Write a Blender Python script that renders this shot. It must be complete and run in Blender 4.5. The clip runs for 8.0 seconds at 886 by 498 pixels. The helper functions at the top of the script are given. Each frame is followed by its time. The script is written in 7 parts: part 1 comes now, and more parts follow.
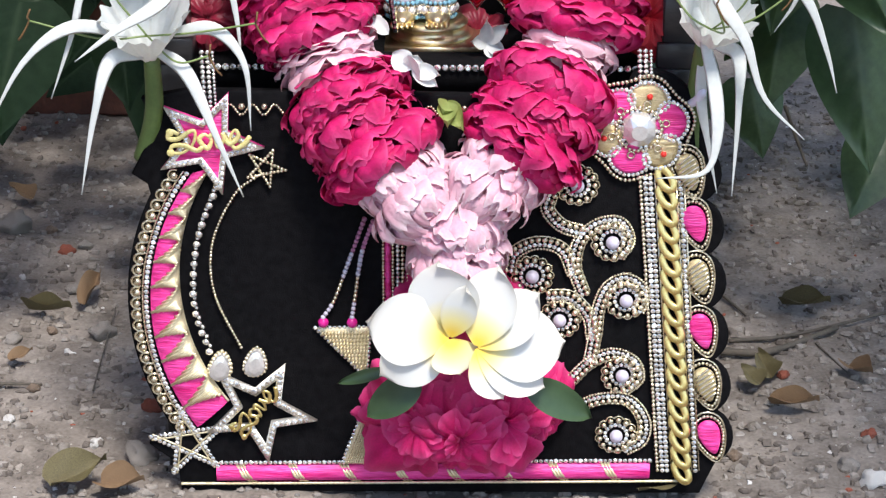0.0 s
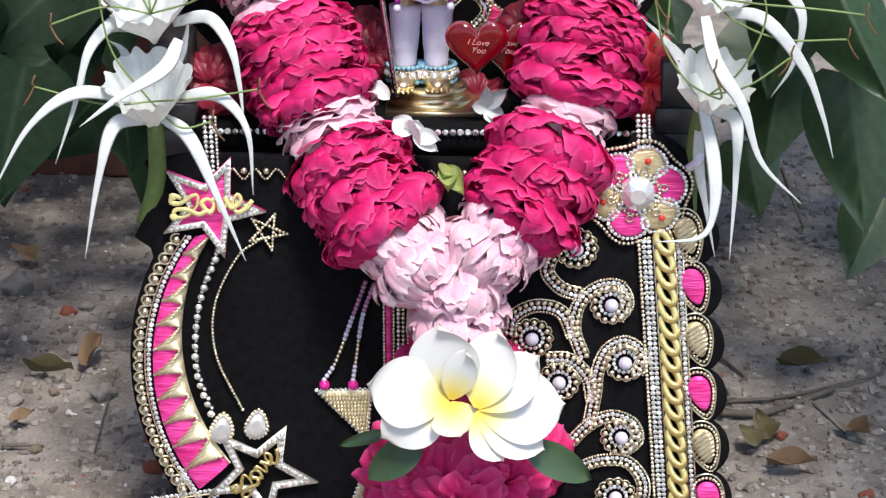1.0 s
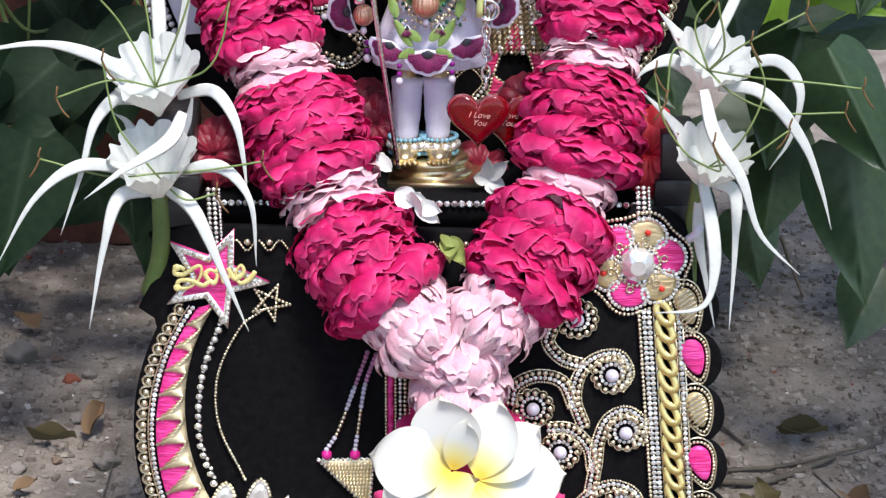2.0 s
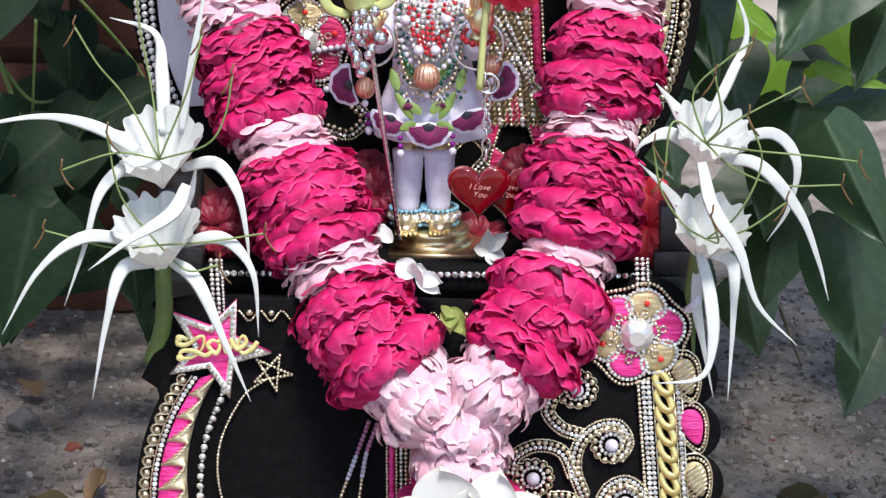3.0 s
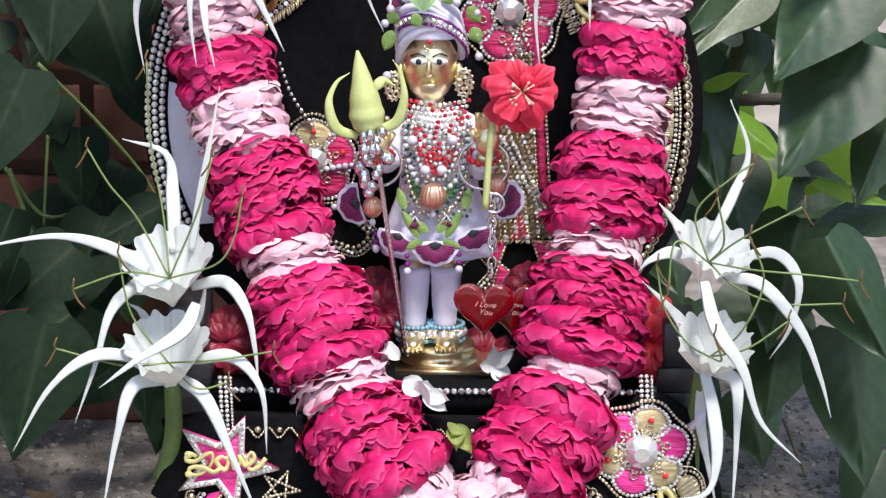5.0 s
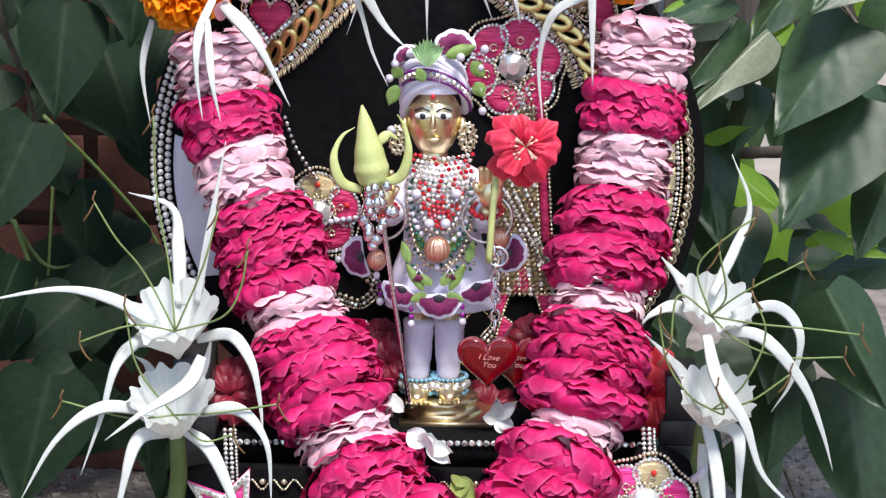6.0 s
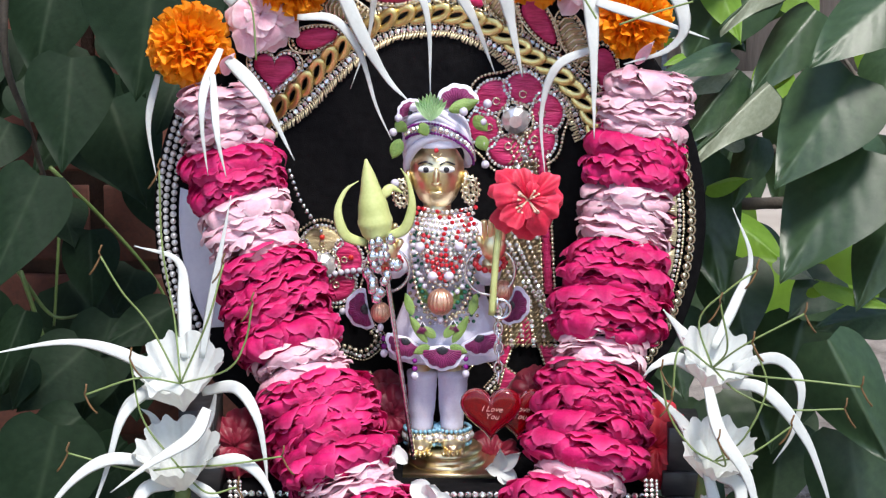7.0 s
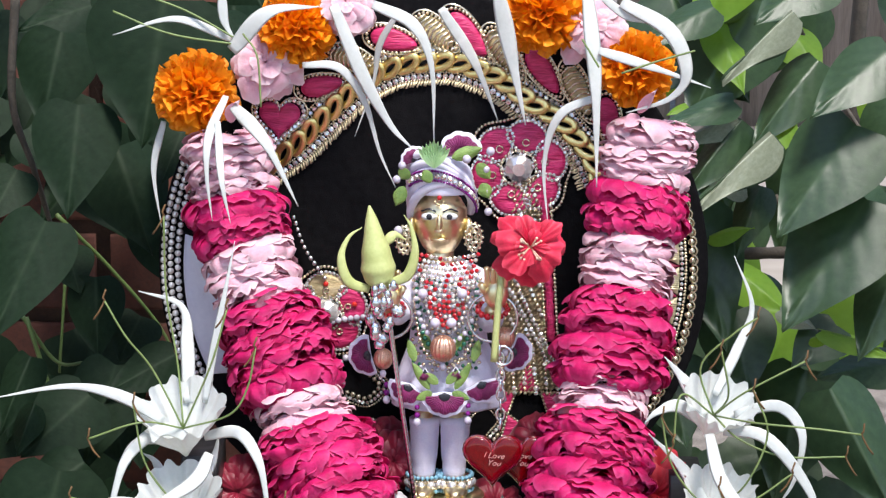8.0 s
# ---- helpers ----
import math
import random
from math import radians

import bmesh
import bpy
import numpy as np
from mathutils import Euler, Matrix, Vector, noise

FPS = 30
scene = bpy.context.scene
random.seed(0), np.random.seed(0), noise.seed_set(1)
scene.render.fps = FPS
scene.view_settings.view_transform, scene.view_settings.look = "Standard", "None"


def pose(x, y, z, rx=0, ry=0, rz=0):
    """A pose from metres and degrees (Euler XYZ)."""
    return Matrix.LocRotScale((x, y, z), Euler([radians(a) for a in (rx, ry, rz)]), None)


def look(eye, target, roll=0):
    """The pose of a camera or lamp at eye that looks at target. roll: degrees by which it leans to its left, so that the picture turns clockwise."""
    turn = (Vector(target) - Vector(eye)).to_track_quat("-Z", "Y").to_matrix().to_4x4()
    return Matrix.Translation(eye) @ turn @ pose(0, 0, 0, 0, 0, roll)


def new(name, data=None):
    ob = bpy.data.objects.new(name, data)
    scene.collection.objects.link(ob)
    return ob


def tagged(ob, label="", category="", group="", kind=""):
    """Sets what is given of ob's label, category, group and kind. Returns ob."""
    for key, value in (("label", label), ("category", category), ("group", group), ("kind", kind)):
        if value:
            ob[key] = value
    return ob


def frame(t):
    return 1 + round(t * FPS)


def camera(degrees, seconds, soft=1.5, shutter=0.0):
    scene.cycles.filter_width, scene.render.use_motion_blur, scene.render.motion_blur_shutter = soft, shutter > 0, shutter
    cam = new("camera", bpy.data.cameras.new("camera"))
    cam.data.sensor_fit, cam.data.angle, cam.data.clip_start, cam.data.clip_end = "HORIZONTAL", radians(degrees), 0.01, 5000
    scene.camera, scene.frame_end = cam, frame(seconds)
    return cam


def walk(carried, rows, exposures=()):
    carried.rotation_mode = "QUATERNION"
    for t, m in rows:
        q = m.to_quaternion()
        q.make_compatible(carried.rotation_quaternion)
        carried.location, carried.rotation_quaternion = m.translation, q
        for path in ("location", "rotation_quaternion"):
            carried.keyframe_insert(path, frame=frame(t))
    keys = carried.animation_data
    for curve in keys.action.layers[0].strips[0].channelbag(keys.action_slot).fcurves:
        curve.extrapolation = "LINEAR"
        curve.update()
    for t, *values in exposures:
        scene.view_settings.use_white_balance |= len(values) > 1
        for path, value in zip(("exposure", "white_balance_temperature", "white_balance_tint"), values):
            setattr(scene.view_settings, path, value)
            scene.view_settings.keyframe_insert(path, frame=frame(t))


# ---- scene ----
cam = camera(24.2, 8.0, soft=1.3)
PATH = [
    (0, (0.027, -1.083, 0.554), (-0.014, 0.763, -0.214), 0.2),
    (0.5, (0.027, -1.086, 0.558), (-0.014, 0.769, -0.188), 0.2),
    (1, (0.025, -1.09, 0.561), (-0.013, 0.776, -0.157), 0.2),
    (1.5, (0.025, -1.093, 0.564), (-0.014, 0.784, -0.126), 0.2),
    (3, (0.025, -1.104, 0.575), (-0.016, 0.803, -0.029), 0.2),
    (3.5, (0.024, -1.108, 0.578), (-0.017, 0.806, 0.0), 0.2),
    (4, (0.024, -1.112, 0.585), (-0.02, 0.809, 0.027), 0.1),
    (4.5, (0.026, -1.113, 0.587), (-0.022, 0.813, 0.052), 0.1),
    (6, (0.022, -1.121, 0.596), (-0.024, 0.822, 0.124), 0.2),
    (6.5, (0.024, -1.125, 0.599), (-0.026, 0.822, 0.148), 0.1),
    (7, (0.023, -1.128, 0.604), (-0.028, 0.823, 0.171), 0.1),
    (7.5, (0.023, -1.132, 0.604), (-0.029, 0.826, 0.195), 0.2),
    (8, (0.027, -1.134, 0.6), (-0.034, 0.829, 0.22), 0.3)
]
walk(cam, [(t, look(eye, target, roll)) for t, eye, target, roll in PATH])

# ---- light: open shade under trees, bright sky above and in front ----
world = bpy.data.worlds.new("world")
scene.world = world
world.use_nodes = True
wn = world.node_tree.nodes
sky = wn.new("ShaderNodeTexSky")
sky.sky_type, sky.sun_disc = "NISHITA", False
sky.sun_elevation, sky.sun_rotation = radians(62), radians(158)
world.node_tree.links.new(sky.outputs[0], wn["Background"].inputs[0])
wn["Background"].inputs[1].default_value = 0.13
sun = new("sun", bpy.data.lights.new("sun", "SUN"))
sun.data.energy, sun.data.angle, sun.data.color = 2.8, radians(14), (1.0, 0.95, 0.88)
sun.matrix_world = look((0.5, -1.25, 2.6), (0, 0, 0.2))
scene.view_settings.exposure = 0.99
scene.view_settings.use_white_balance = True
scene.view_settings.white_balance_temperature, scene.view_settings.white_balance_tint = 6450, 11


# ---- materials ----
def surface(name, c1, c2=None, scale=60.0, rough=0.5, metal=0.0, bump=0.2, fine=0.0, sheen=0.0, sub=0.0, trans=0.0,
            coat=0.0, random_mix=0.0, stretch=(1, 1, 1), rough_var=0.15, spread=(0.35, 0.65)):
    m = bpy.data.materials.new(name)
    m.use_nodes = True
    n, l = m.node_tree.nodes, m.node_tree.links
    b = n["Principled BSDF"]
    tc = n.new("ShaderNodeTexCoord")
    mp = n.new("ShaderNodeMapping")
    mp.inputs["Scale"].default_value = stretch
    l.new(tc.outputs["Object"], mp.inputs[0])
    big = n.new("ShaderNodeTexNoise")
    big.inputs["Scale"].default_value, big.inputs["Detail"].default_value = scale, 4
    l.new(mp.outputs[0], big.inputs["Vector"])
    small = n.new("ShaderNodeTexNoise")
    small.inputs["Scale"].default_value, small.inputs["Detail"].default_value = fine or scale * 9, 3
    l.new(mp.outputs[0], small.inputs["Vector"])
    ramp = n.new("ShaderNodeValToRGB")
    c2 = c2 or tuple(0.7 * v for v in c1)
    ramp.color_ramp.elements[0].color, ramp.color_ramp.elements[1].color = (*c2, 1), (*c1, 1)
    ramp.color_ramp.elements[0].position, ramp.color_ramp.elements[1].position = spread
    mix = n.new("ShaderNodeMath")
    mix.operation = "MULTIPLY_ADD"
    mix.inputs[1].default_value = 0.35
    l.new(small.outputs[0], mix.inputs[0])
    sc = n.new("ShaderNodeMath")
    sc.operation = "MULTIPLY"
    sc.inputs[1].default_value = 0.65
    l.new(big.outputs[0], sc.inputs[0])
    l.new(sc.outputs[0], mix.inputs[2])
    l.new(mix.outputs[0], ramp.inputs[0])
    colour = ramp.outputs[0]
    if random_mix:
        geo = n.new("ShaderNodeNewGeometry")
        hsv = n.new("ShaderNodeHueSaturation")
        mr = n.new("ShaderNodeMapRange")
        mr.inputs[3].default_value, mr.inputs[4].default_value = 1 - random_mix, 1 + random_mix
        l.new(geo.outputs["Random Per Island"], mr.inputs[0])
        l.new(mr.outputs[0], hsv.inputs["Value"])
        l.new(colour, hsv.inputs["Color"])
        colour = hsv.outputs[0]
    l.new(colour, b.inputs["Base Color"])
    rr = n.new("ShaderNodeMapRange")
    rr.inputs[3].default_value, rr.inputs[4].default_value = max(rough - rough_var, 0.02), min(rough + rough_var, 1)
    l.new(small.outputs[0], rr.inputs[0])
    l.new(rr.outputs[0], b.inputs["Roughness"])
    b.inputs["Metallic"].default_value = metal
    b.inputs["Sheen Weight"].default_value = sheen
    b.inputs["Coat Weight"].default_value = coat
    b.inputs["Transmission Weight"].default_value = trans
    if sub:
        b.inputs["Subsurface Weight"].default_value = sub
        b.inputs["Subsurface Radius"].default_value = (0.004, 0.002, 0.002)
    if bump:
        bp = n.new("ShaderNodeBump")
        bp.inputs["Strength"].default_value, bp.inputs["Distance"].default_value = bump, 0.002
        l.new(mix.outputs[0], bp.inputs["Height"])
        l.new(bp.outputs[0], b.inputs["Normal"])
    return m


def rimmed(m, colour, amount):
    """A paler margin, as petals have."""
    n, l = m.node_tree.nodes, m.node_tree.links
    at, mul, mix = n.new("ShaderNodeAttribute"), n.new("ShaderNodeMath"), n.new("ShaderNodeMix")
    at.attribute_name = "rim"
    mul.operation, mul.inputs[1].default_value = "MULTIPLY", amount
    mix.data_type = "RGBA"
    base = n["Principled BSDF"].inputs["Base Color"]
    l.new(at.outputs["Fac"], mul.inputs[0])
    l.new(mul.outputs[0], mix.inputs[0])
    l.new(base.links[0].from_socket, mix.inputs[6])
    mix.inputs[7].default_value = (*colour, 1)
    l.new(mix.outputs[2], base)
    return m


def translucent(m, colour, amount):
    """Lets light through a thin petal or leaf."""
    n, l = m.node_tree.nodes, m.node_tree.links
    t = n.new("ShaderNodeBsdfTranslucent")
    t.inputs[0].default_value = (*colour, 1)
    mix = n.new("ShaderNodeMixShader")
    mix.inputs[0].default_value = amount
    l.new(n["Principled BSDF"].outputs[0], mix.inputs[1])
    l.new(t.outputs[0], mix.inputs[2])
    l.new(mix.outputs[0], n["Material Output"].inputs[0])
    return m


VELVET = surface("black_velvet", (0.008, 0.0078, 0.0088), (0.0035, 0.0034, 0.004), 200, 0.95, bump=0.4, fine=1500)
VELVET.node_tree.nodes["Principled BSDF"].inputs["Specular IOR Level"].default_value = 0.06
SOIL = surface("soil", (0.29, 0.255, 0.225), (0.07, 0.058, 0.048), 34, 0.95, bump=1.0, fine=420, spread=(0.3, 0.7))
BRICK = surface("red_brick", (0.16, 0.058, 0.04), (0.07, 0.03, 0.022), 30, 0.9, bump=0.6)
MORTAR = surface("mortar", (0.12, 0.065, 0.048), (0.06, 0.036, 0.028), 40, 0.95, bump=0.8)
GOLD = surface("gold_metal", (0.92, 0.76, 0.34), (0.85, 0.66, 0.25), 120, 0.3, 1.0, bump=0.05)
ZARI = surface("pale_gold_thread", (0.92, 0.82, 0.58), (0.7, 0.6, 0.38), 200, 0.38, 0.75, bump=0.3)
BEAD = surface("antique_gold_bead", (0.88, 0.8, 0.62), (0.56, 0.48, 0.33), 300, 0.24, 0.95, bump=0.1)
SILVER = surface("silver_metal", (0.82, 0.82, 0.84), (0.6, 0.6, 0.62), 200, 0.2, 1.0, bump=0.05)
STONE_GLASS = surface("rhinestone", (0.97, 0.95, 0.9), (0.66, 0.64, 0.6), 800, 0.18, 0.78, bump=0.0, random_mix=0.25)
PEARL = surface("pearl", (0.56, 0.53, 0.63), (0.44, 0.41, 0.5), 150, 0.2, 0.0, bump=0.0, coat=0.6)
PINK_THREAD = surface("hot_pink_thread", (0.92, 0.07, 0.38), (0.62, 0.008, 0.17), 130, 0.4, bump=0.9, fine=420, stretch=(0.35, 1, 3.2), spread=(0.38, 0.6))
ROSE_THREAD = surface("rose_red_thread", (0.7, 0.04, 0.18), (0.42, 0.008, 0.08), 130, 0.45, bump=0.9, fine=420, stretch=(0.5, 1, 2.6), spread=(0.38, 0.6))
ROSE_PETAL = translucent(rimmed(surface("magenta_petal", (0.61, 0.011, 0.14), (0.33, 0.003, 0.056), 70, 0.62, bump=0.45, fine=800,
                                        spread=(0.3, 0.6)), (0.78, 0.15, 0.38), 0.42), (0.78, 0.008, 0.14), 0.2)
PINK_PETAL = translucent(rimmed(surface("pale_pink_petal", (0.78, 0.47, 0.56), (0.62, 0.26, 0.36), 90, 0.65, bump=0.4, fine=800,
                                        spread=(0.25, 0.6)), (0.84, 0.72, 0.75), 0.8), (0.8, 0.4, 0.5), 0.18)
WHITE_PETAL = translucent(surface("white_petal", (0.7, 0.72, 0.71), (0.57, 0.6, 0.58), 60, 0.55, bump=0.2, fine=400),
                          (0.8, 0.82, 0.76), 0.15)
LEAF = translucent(rimmed(surface("dark_leaf", (0.040, 0.078, 0.035), (0.021, 0.046, 0.021), 14, 0.38, bump=0.15, fine=160,
                           rough_var=0.08), (0.08, 0.13, 0.06), 0.35), (0.09, 0.2, 0.02), 0.10)
# lime young leaf, with backlight brightness put into its colour
BACKLIT_LIME_LEAF = translucent(surface("backlit_lime_leaf", (0.24, 0.42, 0.05), (0.14, 0.3, 0.03), 12, 0.45, bump=0.15, fine=160),
                        (0.45, 0.7, 0.06), 0.5)
# leaf colour and gloss darkened to put shade on the left shrub
SHADED_LEAF = translucent(rimmed(surface("shaded_green_leaf", (0.010, 0.024, 0.011), (0.005, 0.014, 0.006), 14, 0.58, bump=0.15, fine=160,
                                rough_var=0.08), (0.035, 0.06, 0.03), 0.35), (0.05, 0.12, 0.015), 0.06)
for m, k in ((LEAF, 0.5), (SHADED_LEAF, 0.13)):
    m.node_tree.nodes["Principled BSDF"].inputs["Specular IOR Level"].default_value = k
for m in (ROSE_PETAL, PINK_PETAL):
    m.node_tree.nodes["Principled BSDF"].inputs["Specular IOR Level"].default_value = 0.22
STEM = surface("green_stem", (0.12, 0.18, 0.05), (0.07, 0.12, 0.03), 60, 0.5)
BARK = surface("bark", (0.12, 0.1, 0.08), (0.05, 0.045, 0.035), 60, 0.85, bump=0.7)
MARIGOLD = translucent(surface("orange_petal", (0.95, 0.4, 0.012), (0.85, 0.25, 0.004), 80, 0.55, bump=0.2,
                               random_mix=0.2), (0.95, 0.4, 0.0), 0.28)
DARK_WOOD = surface("dark_lacquered_wood", (0.035, 0.033, 0.035), (0.012, 0.012, 0.013), 20, 0.35, bump=0.15, stretch=(1, 1, 6))
BRASS = surface("polished_brass", (0.9, 0.78, 0.5), (0.78, 0.63, 0.34), 60, 0.33, 1.0, bump=0.03, rough_var=0.06)


# ---- geometry helpers ----
def A(points):
    return np.array(points, float)


def smooth_path(points, n=40, closed=False):
    """n points along a smooth curve through the given ones."""
    p = A(points)
    k = len(p)
    out = []
    segs = k if closed else k - 1
    for u in np.linspace(0, segs, n, endpoint=not closed):
        i = min(int(u), segs - 1)
        f = u - i
        if closed:
            a, b, c, d = p[(i - 1) % k], p[i], p[(i + 1) % k], p[(i + 2) % k]
        else:
            b, c = p[i], p[i + 1]
            a = p[i - 1] if i else 2 * b - c
            d = p[i + 2] if i + 2 < k else 2 * c - b
        out.append(0.5 * (2 * b + (c - a) * f + (2 * a - 5 * b + 4 * c - d) * f ** 2 + (3 * b - a - 3 * c + d) * f ** 3))
    return A(out)


def spaced(path, step, closed=False):
    """Points at even steps along a path."""
    p = A(path)
    if closed:
        p = np.vstack([p, p[:1]])
    d = np.concatenate([[0], np.cumsum(np.linalg.norm(np.diff(p, axis=0), axis=1))])
    n = max(int(round(d[-1] / step)), 1)
    s = np.linspace(0, d[-1], n + 1)[: n if closed else n + 1]
    return np.stack([np.interp(s, d, p[:, i]) for i in range(3)], 1)


class Build:
    """Collects vertices and faces of one mesh."""

    def __init__(self):
        self.v, self.f, self.m, self.r, self.n, self.hubs = [], [], [], [], 0, {}

    def add(self, verts, faces, mat=0, rim=None):
        verts = A(verts)
        self.v.append(verts)
        self.r.append(np.zeros(len(verts)) if rim is None else A(rim))
        self.f += [[i + self.n for i in f] for f in faces]
        self.m += [mat] * len(faces)
        self.n += len(verts)
        return self

    def mesh(self, name, mats, origin=(0, 0, 0), flat=False):
        me = bpy.data.meshes.new(name)
        v = np.vstack(self.v) - A(origin)
        me.from_pydata([tuple(p) for p in v.tolist()], [], self.f)
        for m in mats if isinstance(mats, (list, tuple)) else [mats]:
            me.materials.append(m)
        me.polygons.foreach_set("material_index", self.m)
        me.polygons.foreach_set("use_smooth", [not flat] * len(self.f))
        r = np.concatenate(self.r)
        if r.max() > 0:
            me.attributes.new("rim", "FLOAT", "POINT").data.foreach_set("value", r)
        me.update()
        return me


ORIGIN = {}


def thing(name, at, label, category, group="", kind=""):
    ob = new(name)
    ob.empty_display_size = 0.02
    ob.location = at
    ORIGIN[ob.name] = A(at)
    return tagged(ob, label, category, group, kind)


def part(name, build, mats, parent, label="", flat=False):
    """One mesh object in world coordinates under a thing or a part."""
    o = ORIGIN[parent.name]
    ob = new(name, build.mesh(name, mats, o, flat))
    ob.parent = parent
    ORIGIN[ob.name] = o
    if any(w in name for w in ("trim", "edging", "bead_", "beading", "_bib", "stone_", "field_", "_wedge", "_cord", "strand", "strip", "strap")):
        tagged(ob, kind="stuff")
    return tagged(ob, label)


def solo(name, build, mats, label, category, group="", kind="", flat=False, at=None):
    """A thing that is a single mesh."""
    o = A(at) if at is not None else A(np.vstack(build.v).mean(0))
    ob = new(name, build.mesh(name, mats, o, flat))
    ob.location = o
    ORIGIN[ob.name] = o
    return tagged(ob, label, category, group, kind)


def ball_template(u=8, w=5):
    v = [(0, 0, 1)]
    for j in range(1, w):
        a = math.pi * j / w
        v += [(math.sin(a) * math.cos(2 * math.pi * i / u), math.sin(a) * math.sin(2 * math.pi * i / u), math.cos(a)) for i in range(u)]
    v.append((0, 0, -1))
    f = [(0, 1 + i, 1 + (i + 1) % u) for i in range(u)]
    for j in range(w - 2):
        f += [(1 + j * u + i, 1 + (j + 1) * u + i, 1 + (j + 1) * u + (i + 1) % u, 1 + j * u + (i + 1) % u) for i in range(u)]
    k = 1 + (w - 2) * u
    f += [(k + i, len(v) - 1, k + (i + 1) % u) for i in range(u)]
    return A(v), f


BALL, BALL_F = ball_template()
BIG_BALL, BIG_BALL_F = ball_template(20, 12)


def beads(b, points, r, squash=1.0, mat=0, jitter=0.08):
    for p in points:
        k = r * random.uniform(1 - jitter, 1 + jitter)
        b.add(BALL * A((k, k * squash, k)) + A(p), BALL_F, mat)
    return b


def blob(b, centre, size, mat=0, turn=None):
    v = BIG_BALL * A(size)
    if turn is not None:
        v = v @ A(turn.to_3x3()).T
    return b.add(v + A(centre), BIG_BALL_F, mat)


def stones(b, points, r, mat=0, proud=0.5):
    """Faceted round stones facing the front, each a little tilted."""
    for p in points:
        t0 = random.uniform(0, 1)
        tx, tz = random.uniform(-0.3, 0.3), random.uniform(-0.3, 0.3)
        k = r * random.uniform(0.93, 1.07)
        v = []
        for rr, d, o in ((1.0, 0.0, 0.0), (0.93, 0.45, 0.5), (0.5, 1.0, 0.0)):
            for i in range(7):
                a = 2 * math.pi * (i + o + t0) / 7
                x, z = k * rr * math.cos(a), k * rr * math.sin(a)
                v.append((x, -k * proud * d + (tx * x + tz * z) * d, z))
        f = []
        for j in range(2):
            for i in range(7):
                f += [(j * 7 + i, j * 7 + (i + 1) % 7, (j + 1) * 7 + i), (j * 7 + (i + 1) % 7, (j + 1) * 7 + (i + 1) % 7, (j + 1) * 7 + i)]
        b.add(A(v) + A(p), f + [tuple(range(14, 21))], mat)
    return b


def tube(b, path, radius, n=8, mat=0, flat=1.0, normal=(0, -1, 0), closed=False, caps=True):
    """A swept round or flattened tube; radius: one number or one per point. flat < 1 thins it along the normal."""
    p = A(path)
    k = len(p)
    r = np.broadcast_to(A(radius), (k,))
    t = np.gradient(p, axis=0) if not closed else np.roll(p, -1, 0) - np.roll(p, 1, 0)
    t /= np.linalg.norm(t, axis=1)[:, None] + 1e-12
    nn = A(normal)
    nn = np.broadcast_to(nn, (k, 3)) if nn.ndim == 1 else nn
    nn = nn - t * (nn * t).sum(1)[:, None]
    nn = nn / (np.linalg.norm(nn, axis=1)[:, None] + 1e-12)
    s = np.cross(t, nn)
    ang = np.linspace(0, 2 * math.pi, n, endpoint=False)
    v = (p[:, None] + r[:, None, None] * (np.cos(ang)[None, :, None] * s[:, None] + flat * np.sin(ang)[None, :, None] * nn[:, None])).reshape(-1, 3)
    f = []
    for j in range(k if closed else k - 1):
        a, c = j * n, ((j + 1) % k) * n
        f += [(a + i, a + (i + 1) % n, c + (i + 1) % n, c + i) for i in range(n)]
    if caps and not closed:
        f += [tuple(range(n))[::-1], tuple(range((k - 1) * n, k * n))]
    return b.add(v, f, mat)


def grid(b, fn, nu, nv, mat=0):
    """A sheet: fn(u, v) with u, v from 0 to 1."""
    v = [fn(i / nu, j / nv) for j in range(nv + 1) for i in range(nu + 1)]
    f = [(j * (nu + 1) + i, j * (nu + 1) + i + 1, (j + 1) * (nu + 1) + i + 1, (j + 1) * (nu + 1) + i) for j in range(nv) for i in range(nu)]
    rim = [max(j / nv, 0.9 * abs(2 * i / nu - 1) ** 2) ** 4.5 for j in range(nv + 1) for i in range(nu + 1)]
    return b.add(v, f, mat, rim)


def inset(outline, d):
    """The outline (x, z pairs, counter-clockwise) moved inwards by d."""
    p = A(outline)
    t = np.roll(p, -1, 0) - np.roll(p, 1, 0)
    t /= np.linalg.norm(t, axis=1)[:, None] + 1e-12
    return p + d * np.stack([-t[:, 1], t[:, 0]], 1)


def slab(b, outline, front, back, edge=0.0015, mat=0):
    """A plate cut to an outline of x, z pairs, with a rounded front edge."""
    p = A(outline)
    area = np.sum(p[:, 0] * np.roll(p[:, 1], -1) - np.roll(p[:, 0], -1) * p[:, 1])
    if area < 0:
        p = p[::-1]
    q = inset(p, edge)
    k = len(p)
    rings = [(p, back), (p, front + edge), (inset(p, edge * 0.3), front + edge * 0.3), (q, front)]
    v = [(x, y, z) for ring, y in rings for x, z in ring]
    f = []
    for j in range(3):
        f += [(j * k + i, j * k + (i + 1) % k, (j + 1) * k + (i + 1) % k, (j + 1) * k + i) for i in range(k)]
    f += [tuple(range(3 * k, 4 * k)), tuple(range(k))[::-1]]
    return b.add(v, f, mat)


